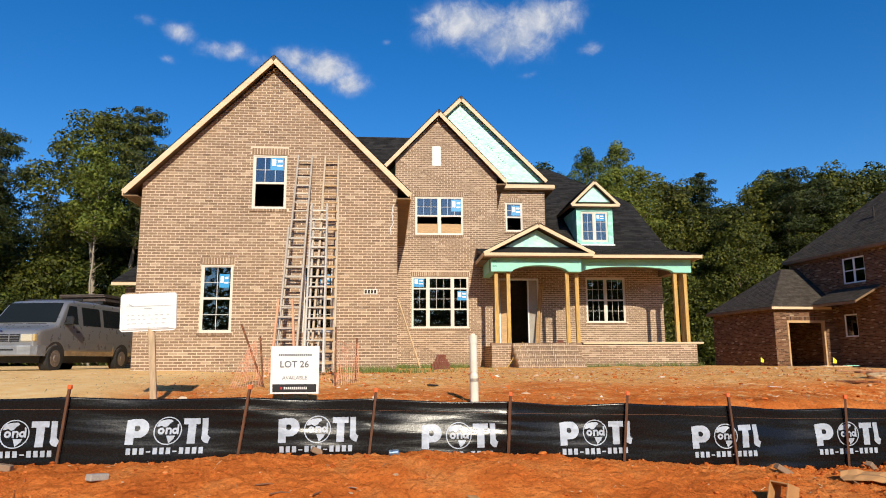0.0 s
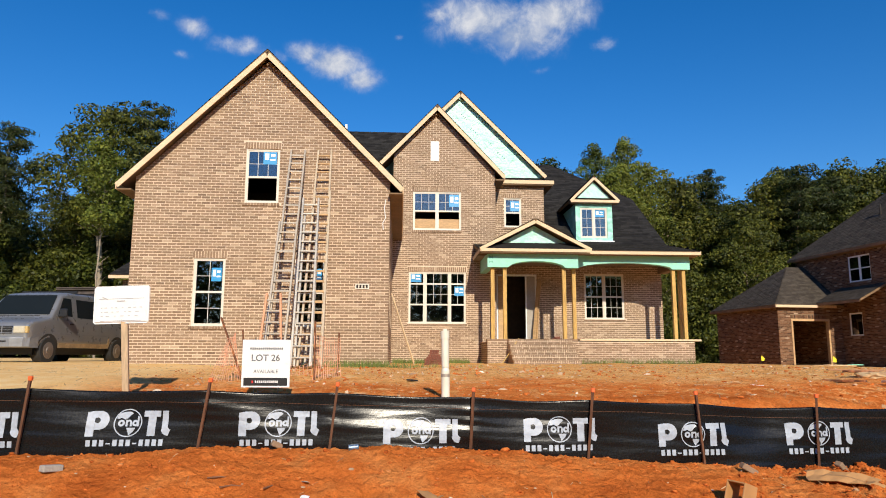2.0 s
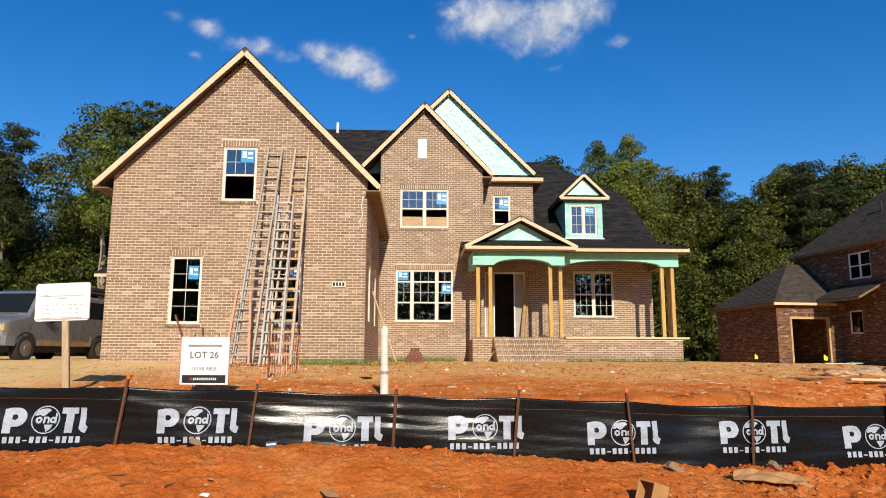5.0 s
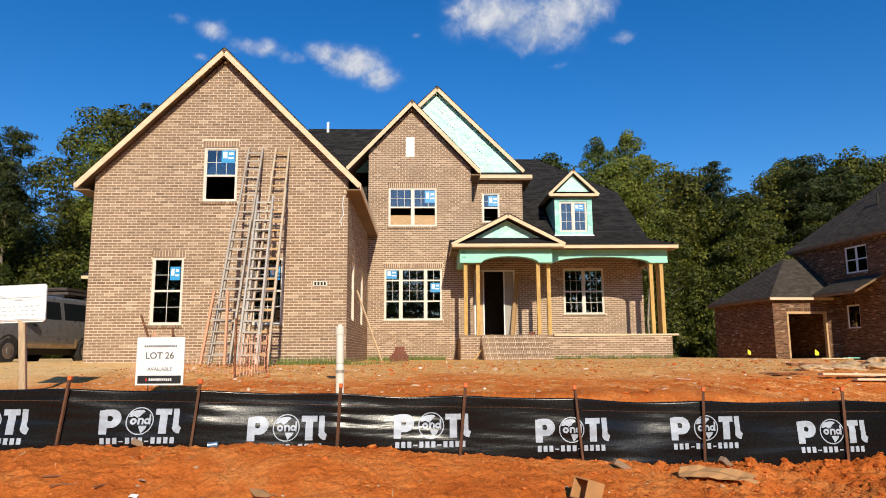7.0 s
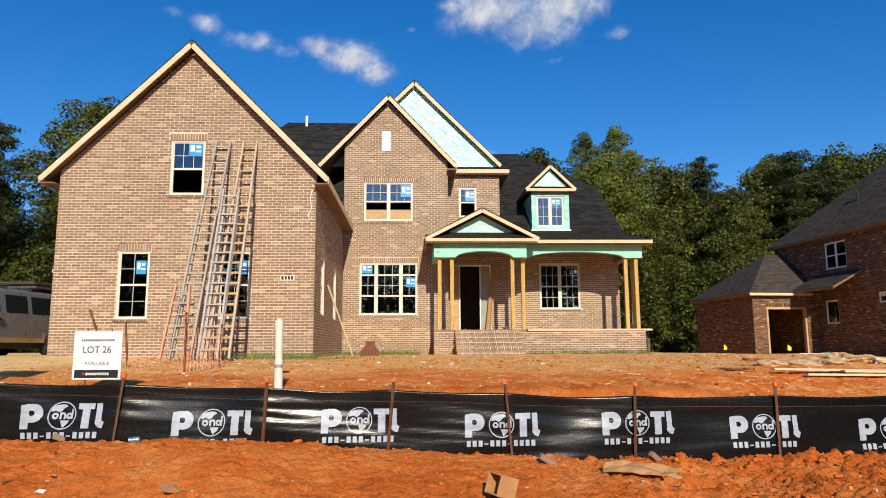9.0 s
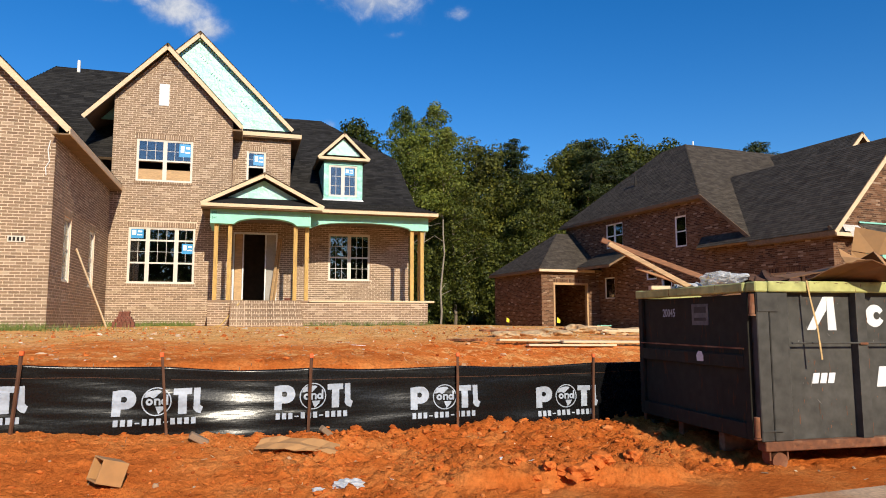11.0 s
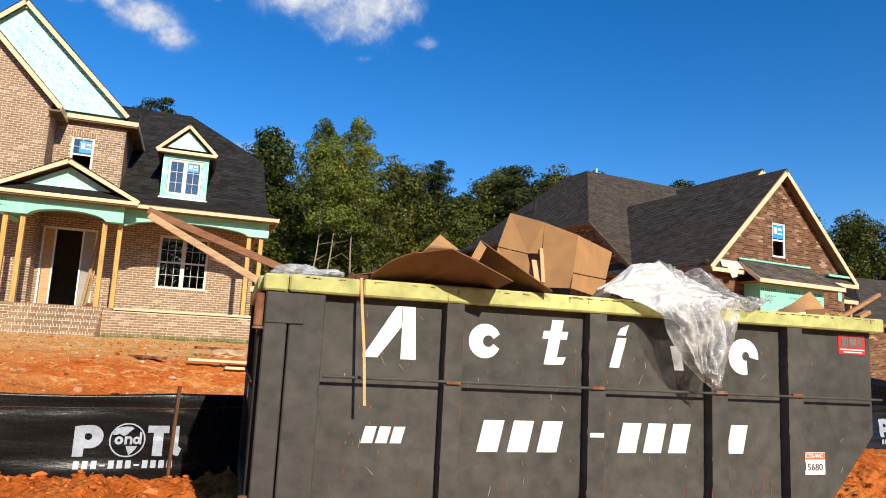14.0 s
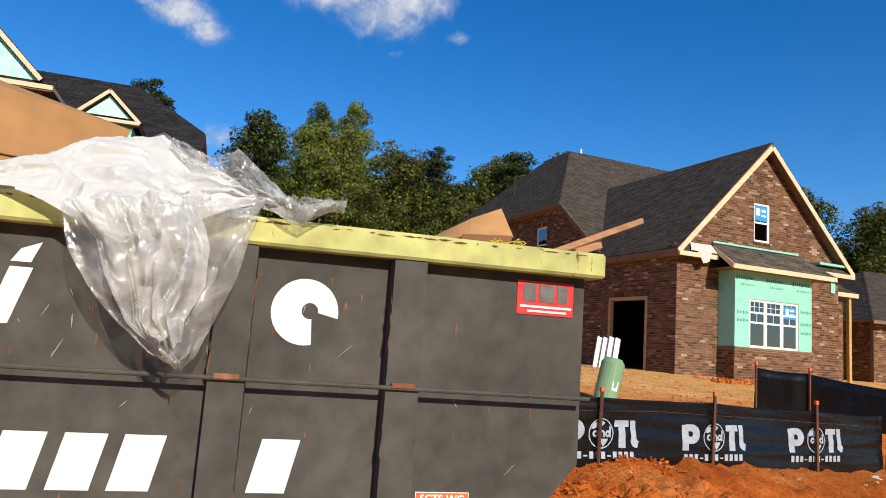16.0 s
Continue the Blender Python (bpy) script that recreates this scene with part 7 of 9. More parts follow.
M["old_rust"] = material("old_rust", (0.15, 0.06, 0.028), 0.9, vary=0.3, grain=40, patch=8)
part("rust_mark", (vs, [], fs), M["old_rust"], skip, "rust runs and scrapes", kind="stuff")
vs, fs = [], []
for k in range(54):
    smear(r.uniform(9.9, 14.2) if k % 3 else r.uniform(10.8, 12.6), DY0 - 0.0026, r.uniform(0.34, 1.7), r.uniform(0.0008, 0.0026), r.uniform(0.008, 0.04), r.uniform(-1.2, 1.2))
part("scratch_mark", (vs, [], fs), M["concrete"], face, "pale scratches", kind="stuff")


# the dumpster with all that lies in it stands a little askew to the street
askew = Matrix.Translation((10.0, 7.04, 0)) @ Matrix.Rotation(radians(1.2), 4, "Z") @ Matrix.Translation((-10.0, -7.04, 0))
for ob in bpy.data.objects[:]:
    if ob.parent is None and ob.name not in BEFORE_SKIP:
        ob.matrix_basis = askew @ ob.matrix_basis


# ---- things in the yard ----
M["board_white"] = material("white_sign_board", (0.82, 0.82, 0.80), 0.35, vary=0.03, grain=10, patch=2, bump=0.02)
M["post_pale"] = material("weathered_post", (0.50, 0.36, 0.22), 0.8, vary=0.2, grain=9, patch=2, stretch=(5, 5, 0.7))
M["faint"] = material("faded_print", (0.52, 0.52, 0.52), 0.6, vary=0.1, bump=0)
M["black"] = material("black_plastic", (0.015, 0.015, 0.016), 0.5, vary=0.1, bump=0)
M["grey_text"] = material("grey_print", (0.14, 0.14, 0.15), 0.6, vary=0.05, bump=0)
M["pvc"] = material("cream_pvc", (0.76, 0.72, 0.60), 0.4, vary=0.05, grain=8, patch=3, bump=0.03)
M["grass"] = material("grass_blade", (0.10, 0.16, 0.03), 0.7, piece_tones=[(0, (0.07, 0.12, 0.02)), (1, (0.22, 0.26, 0.06))], vary=0.2, bump=0)
M["net"] = material("orange_netting", (0.75, 0.38, 0.24), 0.6, vary=0.1, bump=0)
M["van_paint"] = material("silver_van_paint", (0.29, 0.295, 0.305), 0.32, metal=0.5, vary=0.05, grain=5, patch=1.0, bump=0.0)
M["van_dust"] = material("dusty_bumper", (0.25, 0.26, 0.275), 0.45, metal=0.3, vary=0.12, grain=8, patch=2)
M["tyre"] = material("tyre_rubber", (0.02, 0.02, 0.02), 0.85, vary=0.2, grain=20)
M["rim_steel"] = material("dull_wheel", (0.24, 0.20, 0.17), 0.55, metal=0.5, vary=0.2, grain=15)
M["lamp_glass"] = material("headlamp", (0.55, 0.50, 0.38), 0.15, vary=0.1, bump=0)
M["van_glass"] = material("tinted_glass", (0.012, 0.016, 0.018), 0.08, vary=0.05, bump=0, spec=0.12)


def gz(x, y):
    return ground_z(x, y)


# big white sign on a post, leaning a little
sign = thing("sign_board", (-4.14, 10.0, gz(-4.14, 10)), 0, label="white letter sheet sign on a weathered wooden post", category="sign")
bm = bmesh.new()
beam(bm, (-4.13, 10.06, 0.7), (-4.24, 10.03, 2.12), 0.09, 0.09, 0.008)
part("post", bm, M["post_pale"], sign, "weathered wooden post")
bm = bmesh.new()
m = pose(-4.285, 10.0, 2.325, 0, -1.6, -4)
box(bm, (-0.42, -0.02, -0.275), (0.42, 0.02, 0.275), 0.03, m)
brd = part("board", bm, M["board_white"], sign, "white plastic-covered board")
bm = bmesh.new()
for x0, x1, z0, z1 in ((-0.33, 0.35, 0.085, 0.09), (-0.06, 0.06, 0.045, 0.06), (-0.30, 0.32, -0.235, -0.228)):
    box(bm, (x0, -0.026, z0), (x1, -0.022, z1), 0, m)
r = rng(31)
for z in (-0.05, -0.11, -0.17):
    x = -0.30
    while x < 0.3:
        w = r.uniform(0.02, 0.06)
        box(bm, (x, -0.025, z), (x + w, -0.022, z + 0.012), 0, m)
        x += w + r.uniform(0.03, 0.08)
box(bm, (-0.31, -0.026, -0.02), (-0.22, -0.022, -0.008), 0, m @ pose(0, 0, 0, 0, 25, 0))
part("print", bm, M["faint"], brd, "faded grey print", kind="stuff")

# lot sign
lot = thing("lot_sign", (-2.24, 10.4, gz(-2.24, 10.4)), 0, label="white lot sign with a black strip on thin legs", category="sign")
board2 = part("board", boxes(((-2.595, 10.38, 1.125), (-1.88, 10.395, 1.82)), bev=0.003), M["board_white"], lot)
part("strip", boxes(((-2.56, 10.3765, 1.15), (-1.915, 10.3795, 1.265))), M["black"], board2, "black strip with small bars")
bm = bmesh.new()
for k in range(12):
    box(bm, (-2.39 + k * 0.029, 10.374, 1.19), (-2.372 + k * 0.029, 10.376, 1.225))
part("print", bm, M["board_white"], board2)
part("print", boxes(((-2.44, 10.374, 1.19), (-2.415, 10.376, 1.225))), M["red"], board2)
bm = bmesh.new()
for k in range(16):
    box(bm, (-2.48 + k * 0.031, 10.376, 1.675), (-2.458 + k * 0.031, 10.3795, 1.705))
part("print", bm, M["grey_text"], board2)
lettering("words", "LOT 26", 0.135, M["grey_text"], board2, pose(-2.245, 10.377, 1.55), 0.002)
lettering("words", "AVAILABLE", 0.075, M["grey_text"], board2, pose(-2.235, 10.377, 1.355), 0.0)
bm = bmesh.new()
for x in (-2.41, -2.05):
    tube(bm, (x, 10.405, 0.8), (x, 10.405, 1.86), 0.007, seg=6)
part("leg", bm, M["black"], lot)

lot.matrix_basis = Matrix.Translation((0.115, -0.44, 0.03)) @ lot.matrix_basis @ Matrix.Diagonal((0.965, 1, 0.965, 1))

# clean-out pipe
pipe = thing("cleanout_pipe", (0.45, 11.2, gz(0.45, 11.2)), 0, label="upright cream plastic clean-out pipe with couplings", category="pipe")
bm = bmesh.new()
tube(bm, (0.452, 11.2, 0.7), (0.448, 11.2, 1.36), 0.066, seg=20)
tube(bm, (0.448, 11.2, 1.36), (0.446, 11.2, 1.42), 0.066, 0.052, seg=20, caps=False)
tube(bm, (0.446, 11.2, 1.42), (0.44, 11.2, 1.98), 0.060, seg=20)
part("tube", bm, M["pvc"], pipe, smooth=False)
bm = bmesh.new()
tube(bm, (0.44, 11.2, 1.87), (0.439, 11.2, 2.0), 0.070, seg=20)
tube(bm, (0.44, 11.2, 2.0), (0.439, 11.2, 2.03), 0.036, seg=12)
part("cap", bm, M["pvc"], pipe, "threaded plastic cap")
bm = bmesh.new()
tube(bm, (0.447, 11.2, 1.27), (0.447, 11.2, 1.32), 0.070, seg=20)
part("clamp", bm, M["silver"], pipe, "steel clamp band")

pipe.matrix_basis = Matrix.Translation((0.435, 10.0, 1.60 - 0.893 * (1.6 - gz(0.45, 11.2)))) @ Matrix.Diagonal((0.893, 0.893, 0.893, 1))

# orange netting on bent bars round a pit
net = thing("barrier_netting", (-2.7, 12.6, 1.1), 0, label="sagging orange barrier netting on rusty bars", category="netting")
for p, q in (((-3.08, 12.3, 0.95), (-3.60, 12.3, 2.27)), ((-1.94, 12.5, 0.9), (-1.95, 12.5, 2.22)), ((-1.72, 13.6, 1.0), (-1.70, 13.6, 2.05)), ((-3.5, 13.6, 1.0), (-3.6, 13.6, 2.1))):
    bm = bmesh.new()
    beam(bm, p, q, 0.04, 0.03, 0.004)
    part("bar", bm, M["rust"], net)


def netting(corners, nu, nv, seed, sag):
    bm = bmesh.new()
    a, b, c, d = [Vector(p) for p in corners]
    def at(s, t):
        p = a.lerp(b, s).lerp(d.lerp(c, s), t)
        p.z -= sag * math.sin(math.pi * s) * (0.4 + 0.6 * t)
        p += Vector((0.03 * noise.noise(Vector((s * 4, t * 3, seed))), 0.09 * noise.noise(Vector((s * 3, t * 4, seed + 4))), 0.03 * noise.noise(Vector((s * 5, t * 5, seed + 9)))))
        return p
    for i in range(nu + 1):
        for j in range(nv):
            p, q = at(i / nu, j / nv), at(i / nu, (j + 1) / nv)
            beam(bm, p, q, 0.009, 0.004)
    for j in range(nv + 1):
        for i in range(nu):
            beam(bm, at(i / nu, j / nv), at((i + 1) / nu, j / nv), 0.011, 0.004)
    part("mesh", bm, M["net"], net, kind="stuff")


netting([(-3.75, 12.0, 0.95), (-3.2, 12.3, 1.0), (-3.33, 12.3, 2.0), (-3.45, 12.25, 1.9)], 12, 12, 1, 0.05)
netting([(-1.95, 12.5, 1.0), (-1.62, 13.4, 1.05), (-1.66, 13.5, 1.95), (-1.95, 12.5, 2.0)], 12, 11, 2, 0.05)
netting([(-3.5, 13.6, 1.05), (-1.9, 13.6, 1.1), (-1.9, 13.6, 1.6), (-3.5, 13.6, 1.7)], 20, 7, 3, 0.25)


# ladders against the tall gable (in the house's axes)
def ladder(foot, head, width, mat_rail, mat_rung, label, step=0.305, splay=0.0):
    """A ladder from the middle of its foot to the middle of its head, both in the house's axes."""
    lad = thing("ladder", foot, H, label=label, category="ladder", group="ladders at the gable")
    f, h = Vector(foot), Vector(head)
    d = (h - f)
    n = d.normalized()
    for s in (-1, 1):
        bm = bmesh.new()
        beam(bm, f + Vector((s * (width / 2 + splay), 0, 0)), h + Vector((s * width / 2, 0, 0)), 0.092, 0.052, 0.005, up=(1, 0, 0))
        part("rail", bm, M[mat_rail], lad)
    t = 0.25
    while t < d.length - 0.1:
        w = width / 2 + splay * (1 - t / d.length)
        c = f + n * t
        bm = bmesh.new()
        beam(bm, c - Vector((w - 0.012, 0, 0)), c + Vector((w - 0.012, 0, 0)), 0.045, 0.042, 0.006)
        part("rung", bm, M[mat_rung], lad)
        t += step
    return lad


def leaned(z, near=0.0):
    """How deep a ladder that leans on the gable stands at a height."""
    return 17.0 + 2.85 * (z - 1.35) / 6.25 - near


for low, high, z0, z1, width, near, rail, rung, splay, label in (
        (-2.475, -2.49, 1.36, 7.58, 0.40, 0.0, "silver", "silver", 0.02, "tall aluminium extension ladder leaning on the gable"),
        (-2.475, -2.505, 1.33, 5.20, 0.47, 0.10, "silver", "silver", 0.01, "lower half of an aluminium extension ladder"),
        (-1.62, -1.715, 1.36, 7.60, 0.38, 0.0, "weathered_rail", "ply", 0.08, "tall weathered extension ladder leaning on the gable"),
        (-1.60, -1.66, 1.33, 6.20, 0.42, 0.09, "weathered_rail", "ply", 0.07, "lower half of a weathered extension ladder"),
        (-1.795, -1.945, 1.33, 5.92, 0.42, 0.22, "bright_rail", "bright_rail", 0.02, "pale aluminium ladder in front of a taller one"),
        (-1.75, -1.90, 1.33, 5.45, 0.36, 0.12, "bright_rail", "silver", 0.02, "inner half of a pale aluminium ladder"),
        (-1.97, -1.99, 1.36, 5.2, 0.34, -0.45, "silver", "dark_wood", 0.02, "aluminium ladder section standing behind"),
        (-2.43, -2.53, 1.33, 3.10, 0.33, 0.75, "ladder_orange", "silver", 0.11, "orange fibreglass step ladder, folded")):
    ladder((low, leaned(z0, near), z0), (high, leaned(z1, near), z1), width, rail, rung, label, splay=splay)
# pole leaning on the side of the wing, a stack of bricks, grass at the wall foot
pole = thing("pole", (1.09, 23.2, 1.25), H, label="long yellow-brown batten leaning on the side wall", category="batten")
bm = bmesh.new()
beam(bm, (1.09, 23.2, 1.22), (0.27, 22.5, 3.62), 0.05, 0.04, 0.004)
part("batten", bm, M["fascia"], pole)
stack = thing("brick_stack", (1.66, 22.3, 1.28), H, label="small stack of leftover cored red bricks", category="bricks")
M["loose_brick"] = material("dark_red_brick", (0.20, 0.07, 0.045), 0.9, vary=0.2, grain=40, patch=6)
r = rng(12)
for lay, (n, x0) in enumerate(((6, 1.36), (6, 1.36), (6, 1.36), (5, 1.42), (4, 1.48), (3, 1.52), (3, 1.53))):
    for k in range(n):
        bm = boxes(((x0 + k * 0.10, 22.2 + r.uniform(-0.02, 0.02), 1.28 + lay * 0.075), (x0 + k * 0.10 + 0.092, 22.43, 1.352 + lay * 0.075)), bev=0.005)
        part("brick", bm, M["loose_brick"], stack)
vs, fs = [], []
r = rng(44)
Hm = pose(0, 0, 0, 0, 0, H)
for k in range(5200):
    q = r.random()
    if q < 0.72:
        u, v = r.uniform(-1.6, 3.3), WING - 0.1 - abs(r.gauss(0, 0.28)) if r.random() < 0.35 else MID - 0.1 - abs(r.gauss(0, 0.35))
        if v < 21 and u > 0.25 or v > 21 and u < 0.3:
            continue
    elif q < 0.86:
        u, v = r.uniform(7.0, 11.8), PORCH - 0.05 - abs(r.gauss(0, 0.12))
    else:
        u, v = r.gauss(-0.4, 1.2), WING - 1.2 + r.gauss(0, 0.25)
    p = Hm @ Vector((u, v, 0))
    z = ground_z(p.x, p.y)
    h, w, a = r.uniform(0.06, 0.24), r.uniform(0.006, 0.012), r.uniform(0, 6.28)
    dx, dy = math.cos(a) * w, math.sin(a) * w
    lx, ly = r.gauss(0, 0.06), r.gauss(0, 0.06)
    i = len(vs)
    vs += [(p.x - dx, p.y - dy, z - 0.02), (p.x + dx, p.y + dy, z - 0.02), (p.x + lx, p.y + ly, z + h)]
    fs.append((i, i + 1, i + 2))
grass = part("grass", (vs, [], fs), M["grass"], None, kind="stuff")
tagged(grass, "thin strip of green weeds along the wall foot", "grass")


# ---- the van on the drive ----
def van():
    v = thing("van", label="dusty silver-grey passenger van with boards on its roof", category="van", place=pose(-11.58, 17.95, 1.37, 0, 0, -3))

    def half(z, top):
        """Half the width at a height: bulged flanks, leaning glass, rounded roof edge."""
        w = 1.0 - 0.035 * ((0.85 - z) / 0.45) ** 2 if z < 0.85 else 1.0 - 0.16 * (max(0, z - 1.12) / 0.9) ** 1.15
        return w

    # stations from the nose back: place, bottom, top, narrowing
    stations = [(0.055, 0.60, 0.93, 0.90), (0.075, 0.52, 1.0, 0.955), (0.14, 0.46, 1.07, 0.985), (0.32, 0.44, 1.125, 0.998), (0.65, 0.43, 1.185, 1.0), (0.98, 0.43, 1.25, 1.0), (1.04, 0.43, 1.29, 1.0),
                (1.30, 0.43, 1.615, 1.0), (1.52, 0.43, 1.885, 1.0), (1.68, 0.43, 1.975, 1.0), (1.95, 0.43, 2.02, 1.0), (3.2, 0.43, 2.035, 1.0), (4.9, 0.43, 2.02, 1.0), (5.28, 0.44, 1.97, 0.99), (5.40, 0.48, 1.85, 0.975), (5.45, 0.55, 1.70, 0.95)]
    bm = bmesh.new()
    rings = []
    for y, lo, hi, nar in stations:
        ring = []
        round_ = 0.11 if hi > 1.3 else 0.07
        zs = [lo + (hi - round_ - lo) * k / 7 for k in range(8)]
        pts = [(half(z, hi) * nar, z) for z in zs]
        w = pts[-1][0]
        for a in (25, 50, 75):
            pts.append((w - round_ * 1.3 * (1 - math.cos(radians(a))), hi - round_ + round_ * math.sin(radians(a))))
        pts.append((w * 0.45, hi + 0.012))
        right = [(x, y, z) for x, z in pts]
        ring = [bm.verts.new(p) for p in right] + [bm.verts.new((-x, y, z)) for x, y, z in reversed(right)]
        rings.append(ring)
    n = len(rings[0])
    for a, b in zip(rings, rings[1:]):
        for i in range(n):
            bm.faces.new((a[i], a[(i + 1) % n], b[(i + 1) % n], b[i]))
    bm.faces.new(rings[0][::-1])
    bm.faces.new(rings[-1])
    body = part("body", bm, M["van_paint"], v, smooth=True)

    def wall_pane(name, s, pts, mat="van_glass", out=0.004, label=""):
        """A piece that follows the leaning flank: (y, z) corners."""
        g = bmesh.new()
        q = [g.verts.new((s * (half(z, 2) + out), y, z)) for y, z in pts]
        f = g.faces.new(q)
        e = bmesh.ops.extrude_face_region(g, geom=[f])
        bmesh.ops.translate(g, verts=[x for x in e["geom"] if isinstance(x, bmesh.types.BMVert)], vec=(-s * 0.02, 0, 0))
        return part(name, g, M[mat], v, label)

    g = bmesh.new()
    q = [g.verts.new(p) for p in ((-0.86, 1.075, 1.345), (0.86, 1.075, 1.345), (0.76, 1.525, 1.905), (-0.76, 1.525, 1.905))]
    f = g.faces.new(q)
    e = bmesh.ops.extrude_face_region(g, geom=[f])
    bmesh.ops.translate(g, verts=[x for x in e["geom"] if isinstance(x, bmesh.types.BMVert)], vec=(0, -0.016, 0.013))
    part("windscreen", g, M["van_glass"], v, "dark windscreen")
    for s in (1, -1):
        wall_pane("side_window", s, [(1.30, 1.32), (1.98, 1.32), (1.98, 1.84), (1.62, 1.84)])
        wall_pane("side_window", s, [(2.22, 1.30), (3.16, 1.30), (3.16, 1.84), (2.22, 1.84)])
        wall_pane("side_window", s, [(3.34, 1.30), (5.0, 1.30), (5.0, 1.84), (3.34, 1.84)])
        for y0, z0, y1, z1 in ((1.10, 0.52, 1.11, 1.24), (2.09, 0.48, 2.10, 1.9), (3.25, 0.48, 3.26, 1.9)):
            wall_pane("door_seam", s, [(y0, z0), (y1 + 0.004, z0), (y1 + 0.004, z1), (y0, z1)], "black", 0.003)
        wall_pane("trim_strip", s, [(1.4, 0.80), (3.95, 0.80), (3.95, 0.835), (1.4, 0.835)], "van_dust", 0.006)
        wall_pane("dusty_sill", s, [(1.42, 0.435), (3.9, 0.435), (3.9, 0.56), (1.42, 0.56)], "van_mud", 0.004, "mud-stained sill")
        wall_pane("dusty_sill", s, [(3.80, 0.435), (3.96, 0.435), (3.96, 0.72), (3.90, 0.74)], "van_mud", 0.0055)
        bm = bmesh.new()
        box(bm, (s * 1.03, 1.24, 1.27), (s * 1.24, 1.36, 1.52), 0.035)
        box(bm, (s * 0.94, 1.28, 1.30), (s * 1.04, 1.34, 1.36), 0.01)
        part("mirror", bm, M["black"], v, "black door mirror")
        part("handle", boxes(((s * 0.985, 1.86, 1.08), (s * 1.015, 2.02, 1.13)), bev=0.008), M["black"], v)
        for y in (0.94, 4.42):
            # the arch is not cut: a flat dark half-disc stands for its shade
            arch = [(y + 0.455 * math.cos(radians(a)), 0.37 + 0.44 * math.sin(radians(a))) for a in range(0, 181, 12)]
            arch = [(p, max(q_, 0.40)) for p, q_ in arch]
            wall_pane("wheel_arch", s, arch, "dark", 0.003, "flat dark half-disc standing for the shaded wheel well")
            bm = bmesh.new()
            tube(bm, (s * 0.76, y, 0.355), (s * 0.98, y, 0.355), 0.375, seg=36)
            tube(bm, (s * 0.98, y, 0.355), (s * 1.012, y, 0.355), 0.375, 0.335, seg=36)
            wheel = part("tyre", bm, M["tyre"], v)
            bm = bmesh.new()
            tube(bm, (s * 1.012, y, 0.355), (s * 1.018, y, 0.355), 0.225, 0.215, seg=30)
            tube(bm, (s * 1.018, y, 0.355), (s * 1.034, y, 0.355), 0.10, 0.085, seg=18)
            for k in range(8):
                a = k * math.pi / 4
                tube(bm, (s * 1.017, y + 0.16 * math.cos(a), 0.355 + 0.16 * math.sin(a)), (s * 1.021, y + 0.16 * math.cos(a), 0.355 + 0.16 * math.sin(a)), 0.022, seg=8)
            part("wheel_disc", bm, M["rim_steel"], wheel, "dull steel wheel disc")
        lamp = part("headlamp", boxes(((s * 0.60, 0.03, 0.79), (s * 0.91, 0.12, 0.985)), bev=0.02), M["lamp_glass"], v, "yellowed headlamp")
        part("indicator", boxes(((s * 0.913, 0.045, 0.80), (s * 0.985, 0.16, 0.98)), bev=0.015), M["amber"], v, "amber corner lamp")
        part("wiper", boxes(((s * 0.05, 1.03, 1.30), (s * 0.62, 1.05, 1.315)), bev=0.003), M["black"], v)
    g = part("grille", boxes(((-0.57, 0.045, 0.78), (0.57, 0.10, 0.985)), bev=0.012), M["black"], v, "black slatted grille")
    for k in range(3):
        part("slat", boxes(((-0.57, 0.022, 0.80 + k * 0.070), (0.57, 0.044, 0.815 + k * 0.070)), bev=0.004), M["van_dust"], g)
    for x in (-0.3, 0.0, 0.3):
        part("slat", boxes(((x - 0.01, 0.020, 0.785), (x + 0.01, 0.043, 0.98))), M["van_dust"], g)
    bm = bmesh.new()
    tube(bm, (0, 0.125, 1.055), (0, 0.10, 1.045), 0.055, seg=18)
    part("badge", bm, M["blue_dark"], v, "small dark blue oval badge")
    bm = bmesh.new()
    outline = [(-1.01, 0.50), (-1.0, 0.16), (-0.90, 0.02), (-0.6, -0.06), (0.6, -0.06), (0.90, 0.02), (1.0, 0.16), (1.01, 0.50), (0.9, 0.50), (0.9, 0.2), (-0.9, 0.2), (-0.9, 0.50)]
    prism(bm, outline, "z", 0.42, 0.70)
    es = [e for e in bm.edges if abs(e.verts[0].co.z - e.verts[1].co.z) < 1e-4 and e.calc_length() > 0.1 and (e.verts[0].co.y + e.verts[1].co.y) < 0.5]
    bmesh.ops.bevel(bm, geom=es, offset=0.04, segments=2, affect="EDGES", profile=0.5)
    part("bumper", bm, M["van_dust"], v, "pale dusty bumper")
    part("bumper_gap", boxes(((-0.5, -0.066, 0.56), (0.5, -0.058, 0.60))), M["black"], v)
    part("underbody", boxes(((-0.85, 0.5, 0.24), (0.85, 5.2, 0.435))), M["black"], v)
    for y in (2.3, 3.4, 4.6):
        part("rack_bar", boxes(((-0.85, y - 0.03, 2.02), (0.85, y + 0.03, 2.10)), bev=0.01), M["black"], v)
    return v


